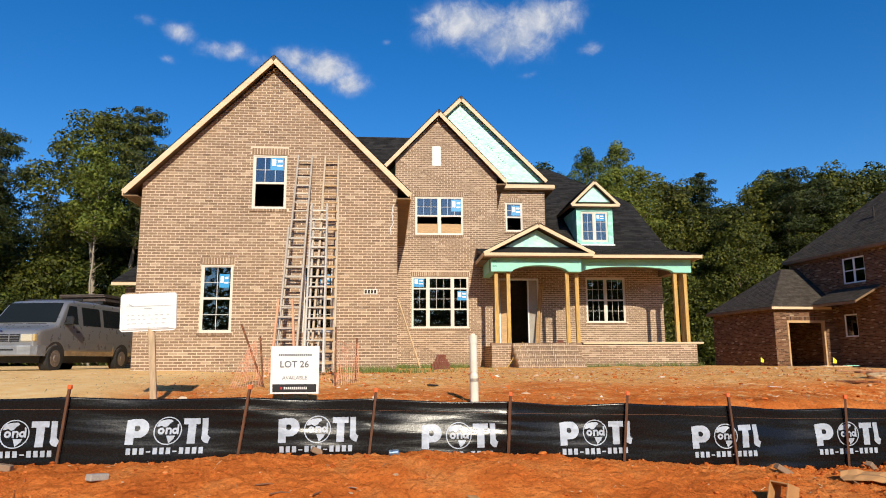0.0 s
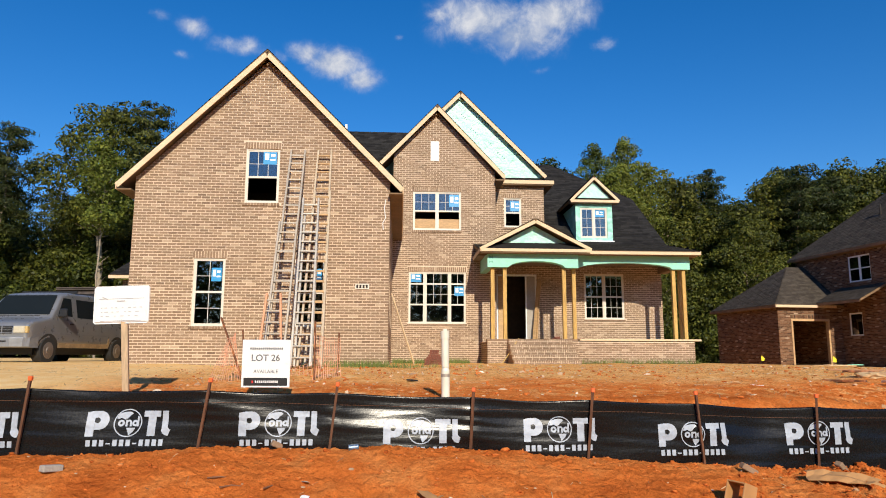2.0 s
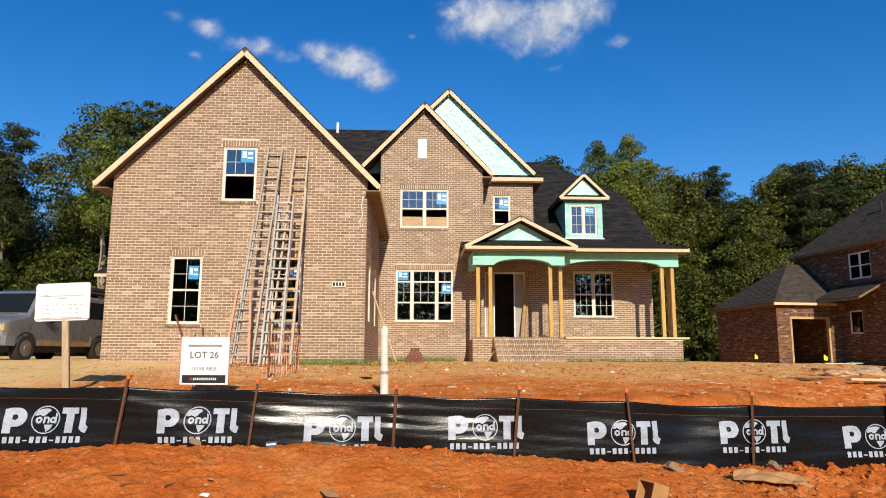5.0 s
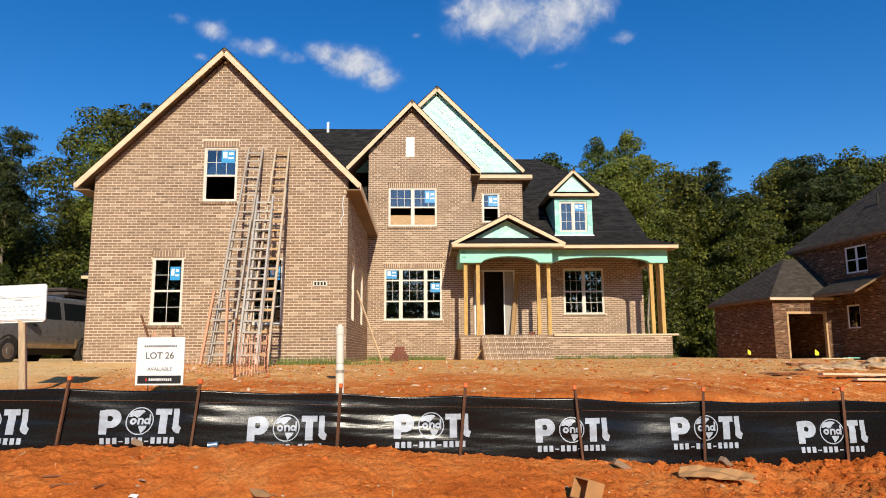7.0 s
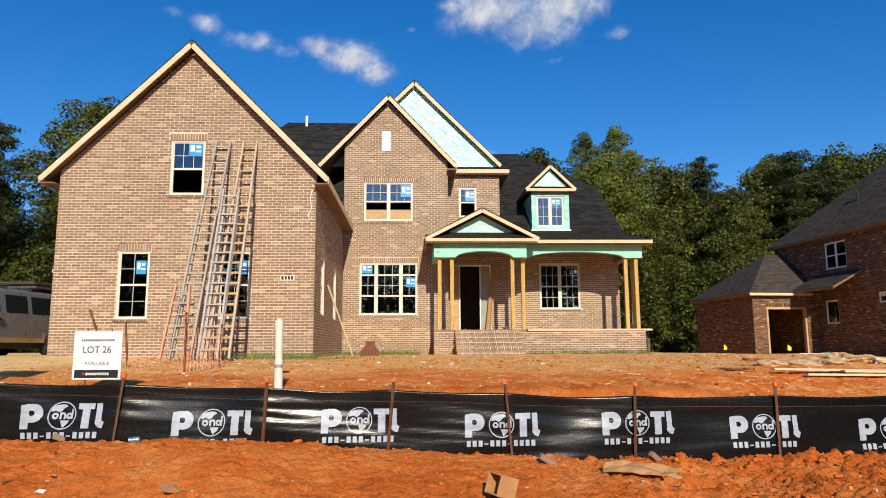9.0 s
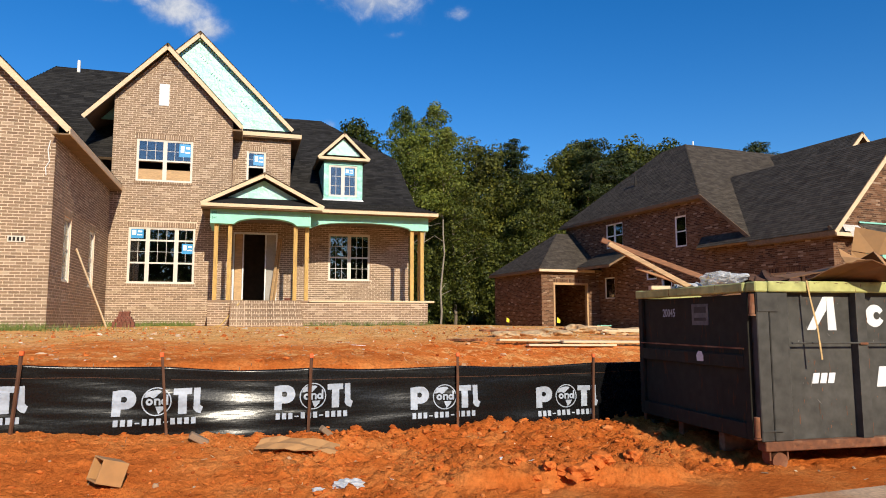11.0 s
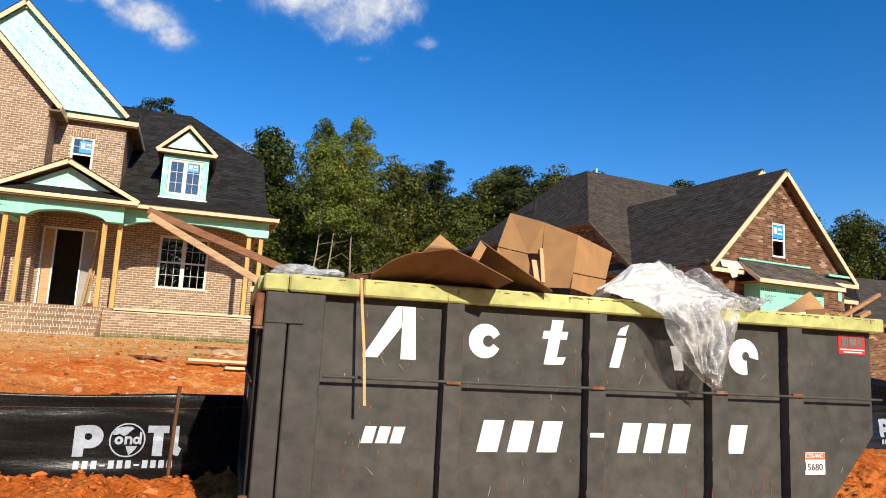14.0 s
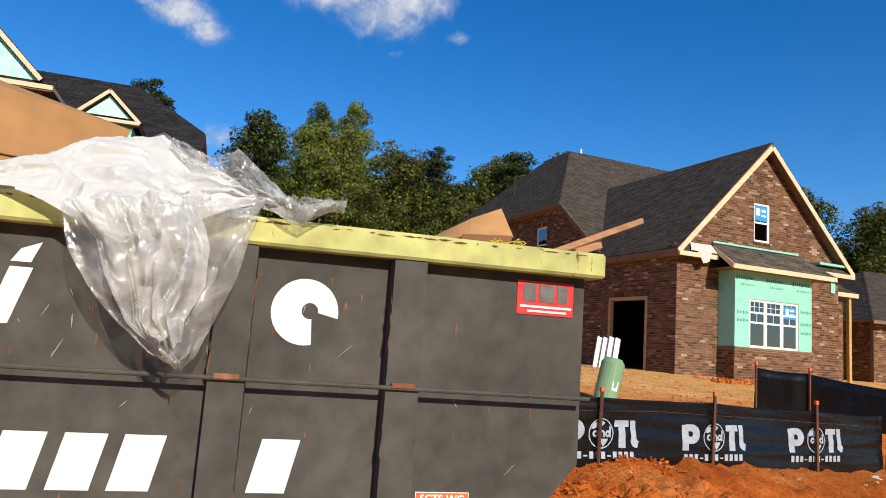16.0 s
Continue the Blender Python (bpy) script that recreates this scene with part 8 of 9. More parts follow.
M["van_mud"] = material("dried_mud", (0.34, 0.24, 0.13), 0.9, vary=0.25, grain=14, patch=4)
M["amber"] = material("amber_lens", (0.56, 0.40, 0.17), 0.25, vary=0.05, bump=0)
M["blue_dark"] = material("dark_blue", (0.03, 0.05, 0.14), 0.3, vary=0.05, bump=0)
van()
load = thing("roof_load", (-11.72, 20.9, 3.5), 0, label="stack of dark boards strapped to the van roof", category="boards", place=pose(-11.58, 17.95, 1.37, 0, 0, -3))
BASE[load.name] = Vector()
r = rng(8)
M["load_grey"] = material("weathered_boards", (0.085, 0.065, 0.055), 0.75, vary=0.25, grain=9, patch=2, stretch=(4, 0.6, 4))
for k in range(6):
    part("board", boxes(((-0.72 + r.uniform(-0.04, 0.04), 3.75 + r.uniform(-0.1, 0.1), 2.10 + k * 0.045), (0.72 + r.uniform(-0.04, 0.04), 5.2 + r.uniform(-0.1, 0.1), 2.14 + k * 0.045)), bev=0.004), M["load_grey"] if k % 3 else M["dark_wood"], load)


# ---- the wood behind the lots ----
M["pale_bark"] = material("pale_bark", (0.30, 0.245, 0.18), 0.95, vary=0.25, grain=9, patch=1.2, stretch=(1, 1, 0.25), bump=0.4, depth=0.02)
M["bark"] = material("grey_bark", (0.21, 0.16, 0.115), 0.95, vary=0.3, grain=9, patch=1.2, stretch=(1, 1, 0.25), bump=0.6, depth=0.03)
LEAF = {}
for key, tones in (("broad", [(0, (0.026, 0.038, 0.006)), (0.5, (0.058, 0.074, 0.010)), (1, (0.130, 0.140, 0.018))]),
                   ("pine", [(0, (0.020, 0.032, 0.009)), (0.5, (0.040, 0.054, 0.012)), (1, (0.086, 0.094, 0.018))]),
                   ("yellow", [(0, (0.058, 0.086, 0.012)), (0.5, (0.090, 0.122, 0.016)), (1, (0.140, 0.170, 0.024))])):
    LEAF[key] = material(key + "_foliage", (0.06, 0.1, 0.02), 0.6, piece_tones=tones, vary=0.42, grain=1.1, patch=0.3, bump=0, spec=0.3)
    n_, l_ = LEAF[key].node_tree.nodes, LEAF[key].node_tree.links
    b_ = n_["Principled BSDF"]
    # each tree has its own shade of green
    own_ = n_.new("ShaderNodeHueSaturation")
    who_ = n_.new("ShaderNodeObjectInfo")
    hue_ = n_.new("ShaderNodeMapRange")
    hue_.inputs["To Min"].default_value, hue_.inputs["To Max"].default_value = 0.474, 0.516
    val_ = n_.new("ShaderNodeMapRange")
    val_.inputs["To Min"].default_value, val_.inputs["To Max"].default_value = 1.35, 0.75
    l_.new(who_.outputs["Random"], hue_.inputs["Value"])
    l_.new(who_.outputs["Random"], val_.inputs["Value"])
    l_.new(hue_.outputs[0], own_.inputs["Hue"])
    l_.new(val_.outputs[0], own_.inputs["Value"])
    l_.new(b_.inputs["Base Color"].links[0].from_socket, own_.inputs["Color"])
    l_.new(own_.outputs[0], b_.inputs["Base Color"])
    tl_ = n_.new("ShaderNodeBsdfTranslucent")
    l_.new(own_.outputs[0], tl_.inputs[0])
    mx_ = n_.new("ShaderNodeMixShader")
    mx_.inputs[0].default_value = 0.25
    l_.new(b_.outputs[0], mx_.inputs[1])
    l_.new(tl_.outputs[0], mx_.inputs[2])
    l_.new(mx_.outputs[0], n_["Material Output"].inputs[0])


def make_tree(kind, seed, height, spread, crown_from, clumps, leaves, leaf, trunk_r, label, size, lean=0.0):
    """A tree with a tapered, bent trunk, limbs out to every spray, and a crown of leafy sprays: each a shell of leaves that face outwards, with gaps between."""
    r = rng(seed)
    t = thing("tree", label=label, category="tree", group="trees of the wood")
    bm = bmesh.new()
    pts, p = [], Vector((0, 0, -0.5))
    n = 10
    for i in range(n + 1):
        pts.append(p.copy())
        p += Vector((r.uniform(-0.28, 0.28) * height / 20 + lean, r.uniform(-0.28, 0.28) * height / 20, height * 0.97 / n))

    def axis(z):
        f = min(n - 1e-3, max(0, (z + 0.5) / (height * 0.97) * n))
        i = int(f)
        return pts[i].lerp(pts[i + 1], f - i)

    def rad(z):
        return trunk_r * max(0.10, 1 - 0.9 * z / height)

    for i in range(n):
        tube(bm, pts[i], pts[i + 1], rad(pts[i].z), rad(pts[i + 1].z), 8, False)
    centres = []
    for k in range(clumps):
        f = (k + r.random()) / clumps
        z = height * (crown_from + (0.97 - crown_from) * f)
        if kind == "pine":
            shape = 0.42 + 0.58 * math.sin(math.pi * min(1, 0.30 + 0.70 * f)) ** 0.8
        else:
            shape = math.sqrt(max(0.03, 1 - (2 * min(1, 0.10 + 0.88 * f) - 1) ** 2))
        a = k * 2.39996 + r.uniform(-0.5, 0.5)
        reach = max(0.1, spread * shape * (r.uniform(0.55, 1.0) if k % 3 else r.uniform(0.05, 0.6)) - size * 0.35)
        base = axis(z - reach * (0.55 if kind != "pine" else 0.05))
        tip = Vector((axis(z).x + reach * math.cos(a), axis(z).y + reach * math.sin(a), z + r.uniform(-0.4, 0.4)))
        mid = base.lerp(tip, 0.5) + Vector((r.uniform(-0.2, 0.2), r.uniform(-0.2, 0.2), (-0.10 if kind == "pine" else 0.10) * reach))
        rr = 0.26 * rad(base.z) + 0.02
        if k % 2 == 0:
            tube(bm, base, mid, rr, rr * 0.7, 4, False)
            tube(bm, mid, tip, rr * 0.7, rr * 0.25, 4, False)
        centres.append((tip, size * r.uniform(0.65, 1.25) * (0.55 + 0.45 * shape)))
    # bare lower branches
    for k in range(7):
        z = height * r.uniform(0.12, max(0.2, crown_from + 0.1))
        a = r.uniform(0, 6.28)
        q = axis(z)
        reach = r.uniform(0.6, 1.8)
        tube(bm, q, q + Vector((reach * math.cos(a), reach * math.sin(a), r.uniform(0.1, 0.8))), 0.035, 0.012, 4, False)
    part("trunk", bm, M["pale_bark" if kind == "yellow" or lean else "bark"], t, smooth=True)
    vs, fs = [], []
    flat = 0.42 if kind == "pine" else 0.72
    for c, rr in centres:
        for _ in range(int(leaves * r.uniform(0.75, 1.25) * min(1.6, (rr / size) ** 2 + 0.3))):
            d = Vector((r.gauss(0, 1), r.gauss(0, 1), r.gauss(0.25, 1))).normalized()
            q = c + Vector((d.x, d.y, d.z * flat)) * rr * (r.uniform(0.72, 1.05) if r.random() < 0.8 else r.uniform(0.3, 1.3))
            s = leaf * r.uniform(0.55, 1.45)
            nrm = (d + Vector((r.gauss(0, 0.45), r.gauss(0, 0.45), r.gauss(0.25, 0.45)))).normalized()
            x = nrm.cross(Vector((r.gauss(0, 1), r.gauss(0, 1), r.gauss(0, 1)))).normalized()
            y = nrm.cross(x)
            i = len(vs)
            if kind == "pine":
                vs += [tuple(q - x * s * 1.3 - y * s * 0.28), tuple(q + x * s * 1.3), tuple(q - x * s * 1.1 + y * s * 0.38)]
            else:
                vs += [tuple(q - x * s), tuple(q + x * s * 0.6 + y * s * 0.75), tuple(q + x * s * 0.7 - y * s * 0.7)]
            fs.append((i, i + 1, i + 2))
    part("crown", (vs, [], fs), LEAF[kind], t)
    return t


PROTO = {
    "broad": make_tree("broad", 1, 19, 4.9, 0.16, 92, 165, 0.145, 0.26, "tall broadleaf tree with a dense dark green crown", 1.45),
    "broad2": make_tree("broad", 2, 17, 4.5, 0.14, 84, 160, 0.145, 0.22, "leafy green hardwood at the edge of the wood", 1.4),
    "broad3": make_tree("broad", 6, 18, 3.9, 0.22, 80, 160, 0.145, 0.22, "upright hardwood with an uneven green crown", 1.3),
    "crowned": make_tree("broad", 16, 22, 5.2, 0.50, 78, 180, 0.14, 0.36, "old broadleaf tree with a pale trunk and wide high crown", 1.35, 0.06),
    "yellow": make_tree("yellow", 3, 23, 3.1, 0.38, 110, 150, 0.105, 0.17, "slender pale-trunked tree with yellow-green leaves", 0.95),
    "slim": make_tree("yellow", 13, 17, 2.4, 0.55, 46, 130, 0.105, 0.10, "slim pale-barked tree with a small high crown", 0.9),
    "pine": make_tree("pine", 4, 22, 3.6, 0.42, 78, 150, 0.15, 0.24, "tall pine with dark clumped needles", 1.05),
    "pine2": make_tree("pine", 8, 21, 3.4, 0.50, 62, 150, 0.15, 0.22, "pine with a ragged crown high on its trunk", 1.05),
    "shrub": make_tree("broad", 5, 9, 3.6, 0.04, 66, 150, 0.14, 0.10, "bushy understorey tree with green leaves", 1.15),
    "far": make_tree("broad", 7, 17, 5.0, 0.05, 70, 60, 0.30, 0.22, "crowded tree deep in the wood", 1.7),
}
FIRST = {}


def plant(kind, x, y, scale=1.0, turn=0.0):
    m = pose(x, y, ground_z(x, y, False) - 0.1, 0, 0, turn) @ Matrix.Diagonal((scale, scale, scale, 1))
    if kind not in FIRST:
        FIRST[kind] = PROTO[kind]
        PROTO[kind].matrix_basis = m
        return PROTO[kind]
    t = copy_thing(PROTO[kind], Matrix())
    t.matrix_basis = m
    return t


def hidden(x, y):
    """Behind the new house, where no tree would ever be seen."""
    return -16 < x < 8 and 50 < y < 100


r = rng(77)
# trees that stand out against the sky
for kind, x, y, s in (("yellow", 15.0, 69, 0.97), ("yellow", 18.3, 70, 1.02), ("pine", 26.2, 70, 0.92), ("broad2", 22.0, 69, 1.12), ("broad", 30.5, 74, 0.92), ("broad3", 28.0, 72, 0.92),
                      ("broad3", 33.0, 70, 1.08), ("pine", 36.0, 71, 0.95), ("broad", 39.5, 70, 1.05), ("broad2", 42.5, 69, 1.15), ("broad", 46.0, 70, 1.1), ("broad3", 49.5, 68, 1.05), ("broad", 25.0, 72, 1.0), ("crowned", -28.8, 56, 0.98), ("pine", -26.2, 57, 1.02), ("pine2", -35.6, 53, 0.93), ("shrub", -31.8, 57, 1.0), ("broad3", -38.5, 52, 0.86), ("broad2", -21.0, 58, 1.0),
                      ("shrub", -34.0, 51, 0.80), ("shrub", -23.5, 52, 0.8),
                      ("broad", 62.0, 52, 0.78), ("broad2", 57.0, 56, 0.80), ("broad", 66.0, 50, 0.70), ("broad3", 10.5, 66, 1.1), ("broad", 48, 75, 0.95), ("broad3", 34.5, 72, 0.9),
                      ("pine", -43.0, 55, 0.84),
                      ("pine", -0.2, 66, 0.99), ("pine2", 9.2, 66, 0.86), ("broad", 31.6, 67, 0.98), ("pine", 35.2, 68, 0.86), ("broad2", 38.0, 67, 1.16), ("broad", 54.5, 52, 0.80), ("broad2", 58.5, 50, 0.80), ("broad", 63.0, 48, 0.74), ("slim", 14.0, 57, 0.95), ("slim", 16.35, 57.3, 1.0), ("slim", 15.3, 58.5, 1.0), ("shrub", -37.5, 58, 1.1), ("shrub", -33.6, 58.5, 1.0), ("shrub", -30.4, 58, 1.12), ("shrub", -27.6, 58.6, 1.05), ("shrub", -24.4, 58.2, 1.1), ("shrub", -21.4, 57.5, 1.05), ("shrub", -26.6, 54.6, 0.62), ("shrub", -31.2, 54.2, 0.6), ("slim", -26.0, 51, 1.0)):
    plant(kind, x, y, s, r.uniform(0, 360))
# the wood's edge and its depth
for i in range(60):
    x = -58 + i * 2.1 + r.uniform(-1, 1)
    y = 60 + r.uniform(-2, 4) + (0.10 * max(0, x) if x < 40 else 4 - 0.35 * (x - 40))
    kind, s, turn = r.choice(("shrub", "shrub", "broad2", "pine2", "broad3")), r.uniform(0.72, 0.92), r.uniform(0, 360)
    if not hidden(x, y):
        plant(kind, x, y, s, turn)
for i in range(52):
    x = -64 + i * 2.7 + r.uniform(-1, 1)
    y = 67 + r.uniform(0, 9)
    kind, s, turn = r.choice(("broad", "broad", "broad3", "broad2", "pine")), r.uniform(0.78, 0.92), r.uniform(0, 360)
    if not hidden(x, y):
        plant(kind, x, y, s, turn)
for i in range(34):
    x = -72 + i * 4.6 + r.uniform(-1, 1)
    y, s, turn = 80 + r.uniform(0, 6), r.uniform(0.85, 1.0), r.uniform(0, 360)
    if not hidden(x, y):
        plant("far", x, y, s, turn)
for i in range(14):
    x = 50 + i * 4 + r.uniform(-1, 1)
    plant(r.choice(("broad", "broad2", "broad3")), x, 66 - 0.42 * (x - 50) + r.uniform(-3, 3), r.uniform(0.62, 0.80), r.uniform(0, 360))
for i in range(12):
    plant("shrub", 48 + i * 3.6, 60 - 0.42 * i * 3.6 + r.uniform(-2, 2), r.uniform(0.8, 1.1), r.uniform(0, 360))


# ---- street edge, clods, stones and litter ----
bm = bmesh.new()
for i in range(60):
    x0, x1 = -60 + i * 2.5, -57.5 + i * 2.5
    a, b = fence_y(x0) - 3.62, fence_y(x1) - 3.62
    f = [bm.verts.new(p) for p in ((x0, a - 9, 0.09), (x1, b - 9, 0.09), (x1, b, 0.09), (x0, a, 0.09))]
    bm.faces.new(f)
    g = [bm.verts.new(p) for p in ((x0, a, 0.09), (x1, b, 0.09), (x1, b, -0.05), (x0, a, -0.05))]
    bm.faces.new(g)
M["street"] = material("dusty_concrete", (0.44, 0.24, 0.12), 0.95, vary=0.25, grain=30, patch=1.5, other=(0.46, 0.30, 0.18), other_at=0.56, bump=0.5, depth=0.01)
tagged(part("road", bm, M["street"], None, kind="structure"), "dusty concrete street edge stained with clay", "road")

CLOD_TONES = [(0.0, (0.36, 0.085, 0.020)), (0.4, (0.51, 0.130, 0.030)), (0.9, (0.62, 0.176, 0.042)), (1.0, (0.66, 0.26, 0.09))]
M["clod"] = material("clay_clod", (0.5, 0.16, 0.05), 0.95, piece_tones=CLOD_TONES, vary=0.18, grain=35, patch=6, bump=0.7, depth=0.01, spec=0.0)
M["stone"] = material("pale_stone", (0.6, 0.5, 0.4), 0.9, piece_tones=[(0, (0.42, 0.24, 0.12)), (0.75, (0.60, 0.42, 0.26)), (1, (0.74, 0.66, 0.54))], vary=0.12, grain=30, patch=5, bump=0.3)
M["chaff"] = material("dry_sticks", (0.5, 0.35, 0.2), 0.9, piece_tones=[(0, (0.16, 0.08, 0.04)), (0.6, (0.40, 0.24, 0.12)), (1, (0.62, 0.46, 0.27))], vary=0.1, bump=0)

GOLD = 1.618
ICO_V = [Vector(v).normalized() for v in ((-1, GOLD, 0), (1, GOLD, 0), (-1, -GOLD, 0), (1, -GOLD, 0), (0, -1, GOLD), (0, 1, GOLD), (0, -1, -GOLD), (0, 1, -GOLD), (GOLD, 0, -1), (GOLD, 0, 1), (-GOLD, 0, -1), (-GOLD, 0, 1))]
ICO_F = [(0, 11, 5), (0, 5, 1), (0, 1, 7), (0, 7, 10), (0, 10, 11), (1, 5, 9), (5, 11, 4), (11, 10, 2), (10, 7, 6), (7, 1, 8), (3, 9, 4), (3, 4, 2), (3, 2, 6), (3, 6, 8), (3, 8, 9), (4, 9, 5), (2, 4, 11), (6, 2, 10), (8, 6, 7), (9, 8, 1)]


def lumps(name, spots, mat, label, category, seed):
    """Many broken lumps in one mesh: (x, y, size) each, sunk a little into the ground."""
    r = rng(seed)
    vs, fs = [], []
    for x, y, s in spots:
        z = ground_z(x, y)
        sx, sy, sz = s * r.uniform(0.7, 1.4), s * r.uniform(0.7, 1.4), s * r.uniform(0.45, 0.9)
        c, sn = math.cos(r.uniform(0, 6.3)), math.sin(r.uniform(0, 6.3))
        i = len(vs)
        for v in ICO_V:
            k = r.uniform(0.6, 1.25)
            px, py, pz = v.x * sx * k, v.y * sy * k, v.z * sz * k
            vs.append((x + px * c - py * sn, y + px * sn + py * c, z + pz + sz * 0.12))
        fs += [tuple(i + j for j in f) for f in ICO_F]
    return tagged(part(name, (vs, [], fs), mat, None, kind="stuff"), label, category)


r = rng(21)
spots = []
for k in range(17000):
    x = r.uniform(-5, 17)
    d = r.uniform(-2.0 - 0.7 * smooth01(4.5, 6, x), 0.02) if r.random() < 0.8 else -abs(r.gauss(0, 0.25))
    rich = 0.34 + 0.66 * smooth01(3.0, 5.5, x)
    if r.random() > rich or (9.3 < x < 14.4 and d > -2.9 + 0.0 and 6.9 < fence_y(x) + d < 9.4):
        continue
    s = min(0.050, 0.005 + r.expovariate(1 / 0.0068)) * (1.15 if 4.5 < x < 9.5 else 0.9)
    spots.append((x, fence_y(x) + d, s))
for k in range(6500):
    x = r.uniform(-8, 24)
    d = r.uniform(0.3, 11)
    if x > -4.0 - 0.2 * d:
        spots.append((x, fence_y(x) + d, min(0.045, 0.006 + r.expovariate(1 / 0.009))))
lumps("clay_clods", spots, M["clod"], "scattered broken clods of red clay", "clods", 22)
spots = [(x, fence_y(x) + r.uniform(-1.9, -0.05), 0.006 + r.expovariate(1 / 0.008)) for x in [r.uniform(-5, 20) for _ in range(150)] if not 9.2 < x < 14.5]
spots += [(x, fence_y(x) + r.uniform(1.6, 12.5), min(0.07, 0.008 + r.expovariate(1 / 0.013))) for x in [r.uniform(-4.5, 22) for _ in range(1300)]]
lumps("stones", spots, M["stone"], "pale pebbles and rubble on the clay", "stones", 23)
# bigger clods by the dumpster
for x, y, s in ((7.35, 6.66, 0.12), (7.12, 6.72, 0.07), (7.62, 6.78, 0.10), (6.9, 6.95, 0.05), (8.0, 6.9, 0.08), (8.35, 7.2, 0.07), (6.2, 7.1, 0.05)):
    rr = rng(int(x * 100))
    bm = bmesh.new()
    bmesh.ops.create_icosphere(bm, subdivisions=3, radius=s)
    for v in bm.verts:
        v.co *= 1 + 0.7 * noise.noise(v.co * (1.3 / s) + Vector((x * 7, y * 7, 0))) + 0.35 * noise.noise(v.co * (3.2 / s)) + 0.2 * noise.noise(v.co * (7 / s))
        v.co = Vector((v.co.x * (1.25 if int(x * 50) % 2 else 0.85), v.co.y, v.co.z * 0.62))
    ob = part("clod", bm, M["clod"], None, smooth=False)
    ob.location = (x, y, ground_z(x, y) + s * 0.35)
    tagged(ob, "large crumbling clod of red clay", "clod", "large clods")
vs, fs = [], []
for k in range(2600):
    x = r.uniform(-9, 22)
    y = fence_y(x) + (r.uniform(1.0, 12.5) if r.random() < 0.95 else r.uniform(-1.8, -0.2))
    if 9.2 < x < 14.6 and 6.8 < y < 9.5:
        continue
    z = ground_z(x, y) + 0.006
    fore = y < fence_y(x)
    l, w, a = (0.03 + r.expovariate(1 / 0.03), r.uniform(0.002, 0.005), r.uniform(0, 3.14)) if fore else (0.02 + r.expovariate(1 / 0.035), r.uniform(0.003, 0.007), r.uniform(0, 3.14))
    dx, dy = math.cos(a) * l, math.sin(a) * l
    px, py = -math.sin(a) * w, math.cos(a) * w
    z2 = ground_z(x + dx, y + dy) + r.uniform(0.004, 0.03)
    i = len(vs)
    vs += [(x - px, y - py, z), (x + px, y + py, z), (x + dx + px, y + dy + py, z2), (x + dx - px, y + dy - py, z2), (x, y, z + w), (x + dx, y + dy, z2 + w)]
    fs += [(i, i + 4, i + 5, i + 3), (i + 4, i + 1, i + 2, i + 5), (i, i + 1, i + 4), (i + 3, i + 5, i + 2)]
for k in range(60):
    x, y = r.uniform(9.2, 15.5), 6.85 - abs(r.gauss(0, 0.35))
    z = max(ground_z(x, y), 0.09 if y < fence_y(x) - 3.62 else -1) + 0.006
    l, w, a = 0.02 + r.expovariate(1 / 0.05), r.uniform(0.003, 0.016), r.uniform(0, 3.14)
    dx, dy, px, py = math.cos(a) * l, math.sin(a) * l * 0.6, -math.sin(a) * w, math.cos(a) * w
    i = len(vs)
    vs += [(x - px, y - py, z), (x + px, y + py, z), (x + dx + px, y + dy + py, z + 0.008), (x + dx - px, y + dy - py, z + 0.008), (x, y, z + w * 0.7), (x + dx, y + dy, z + w)]
    fs += [(i, i + 4, i + 5, i + 3), (i + 4, i + 1, i + 2, i + 5), (i, i + 1, i + 4), (i + 3, i + 5, i + 2)]
tagged(part("wood_chips", (vs, [], fs), M["chaff"], None, kind="stuff"), "dry splinters and straw trodden into the yard", "straw")


def resting(name, bm, mat, x, y, dz, turn, label, category, group=""):
    ob = part(name, bm, mat, None)
    ob.matrix_basis = pose(x, y, ground_z(x, y) + dz, *turn)
    return tagged(ob, label, category, group)


# foreground litter
bm = bmesh.new()
box(bm, (-0.10, -0.10, 0), (0.10, -0.085, 0.22), 0.003)
box(bm, (-0.10, 0.085, 0), (0.10, 0.10, 0.22), 0.003)
box(bm, (-0.10, -0.084, 0), (-0.085, 0.084, 0.22), 0.003)
box(bm, (0.085, -0.084, 0), (0.10, 0.084, 0.22), 0.003)
resting("carton", bm, M["card"], 3.47, 7.24, 0.09, (8, -72, 28), "small open cardboard sleeve lying in the clay", "box")
bm = bmesh.new()
grid = [[bm.verts.new((i / 8 * 0.80 - 0.40 + 0.03 * noise.noise(Vector((j * 3.3, i, 7))), j / 3 * 0.24 - 0.12 + 0.08 * (i / 8) + 0.03 * noise.noise(Vector((i * 1.7, j, 5))), 0.04 * math.sin(i / 8 * 3.0) + 0.05 * noise.noise(Vector((i * 0.6, j * 0.8, 2))))) for i in range(9)] for j in range(4)]
for j in range(3):
    for i in range(8):
        bm.faces.new((grid[j][i], grid[j][i + 1], grid[j + 1][i + 1], grid[j + 1][i]))
cf = resting("cardboard_sheet", bm, M["card"], 4.93, 8.12, 0.045, (18, 8, -14), "curled strip of brown cardboard on the clay", "cardboard")
cf.modifiers.new("thickness", "SOLIDIFY").thickness = 0.008
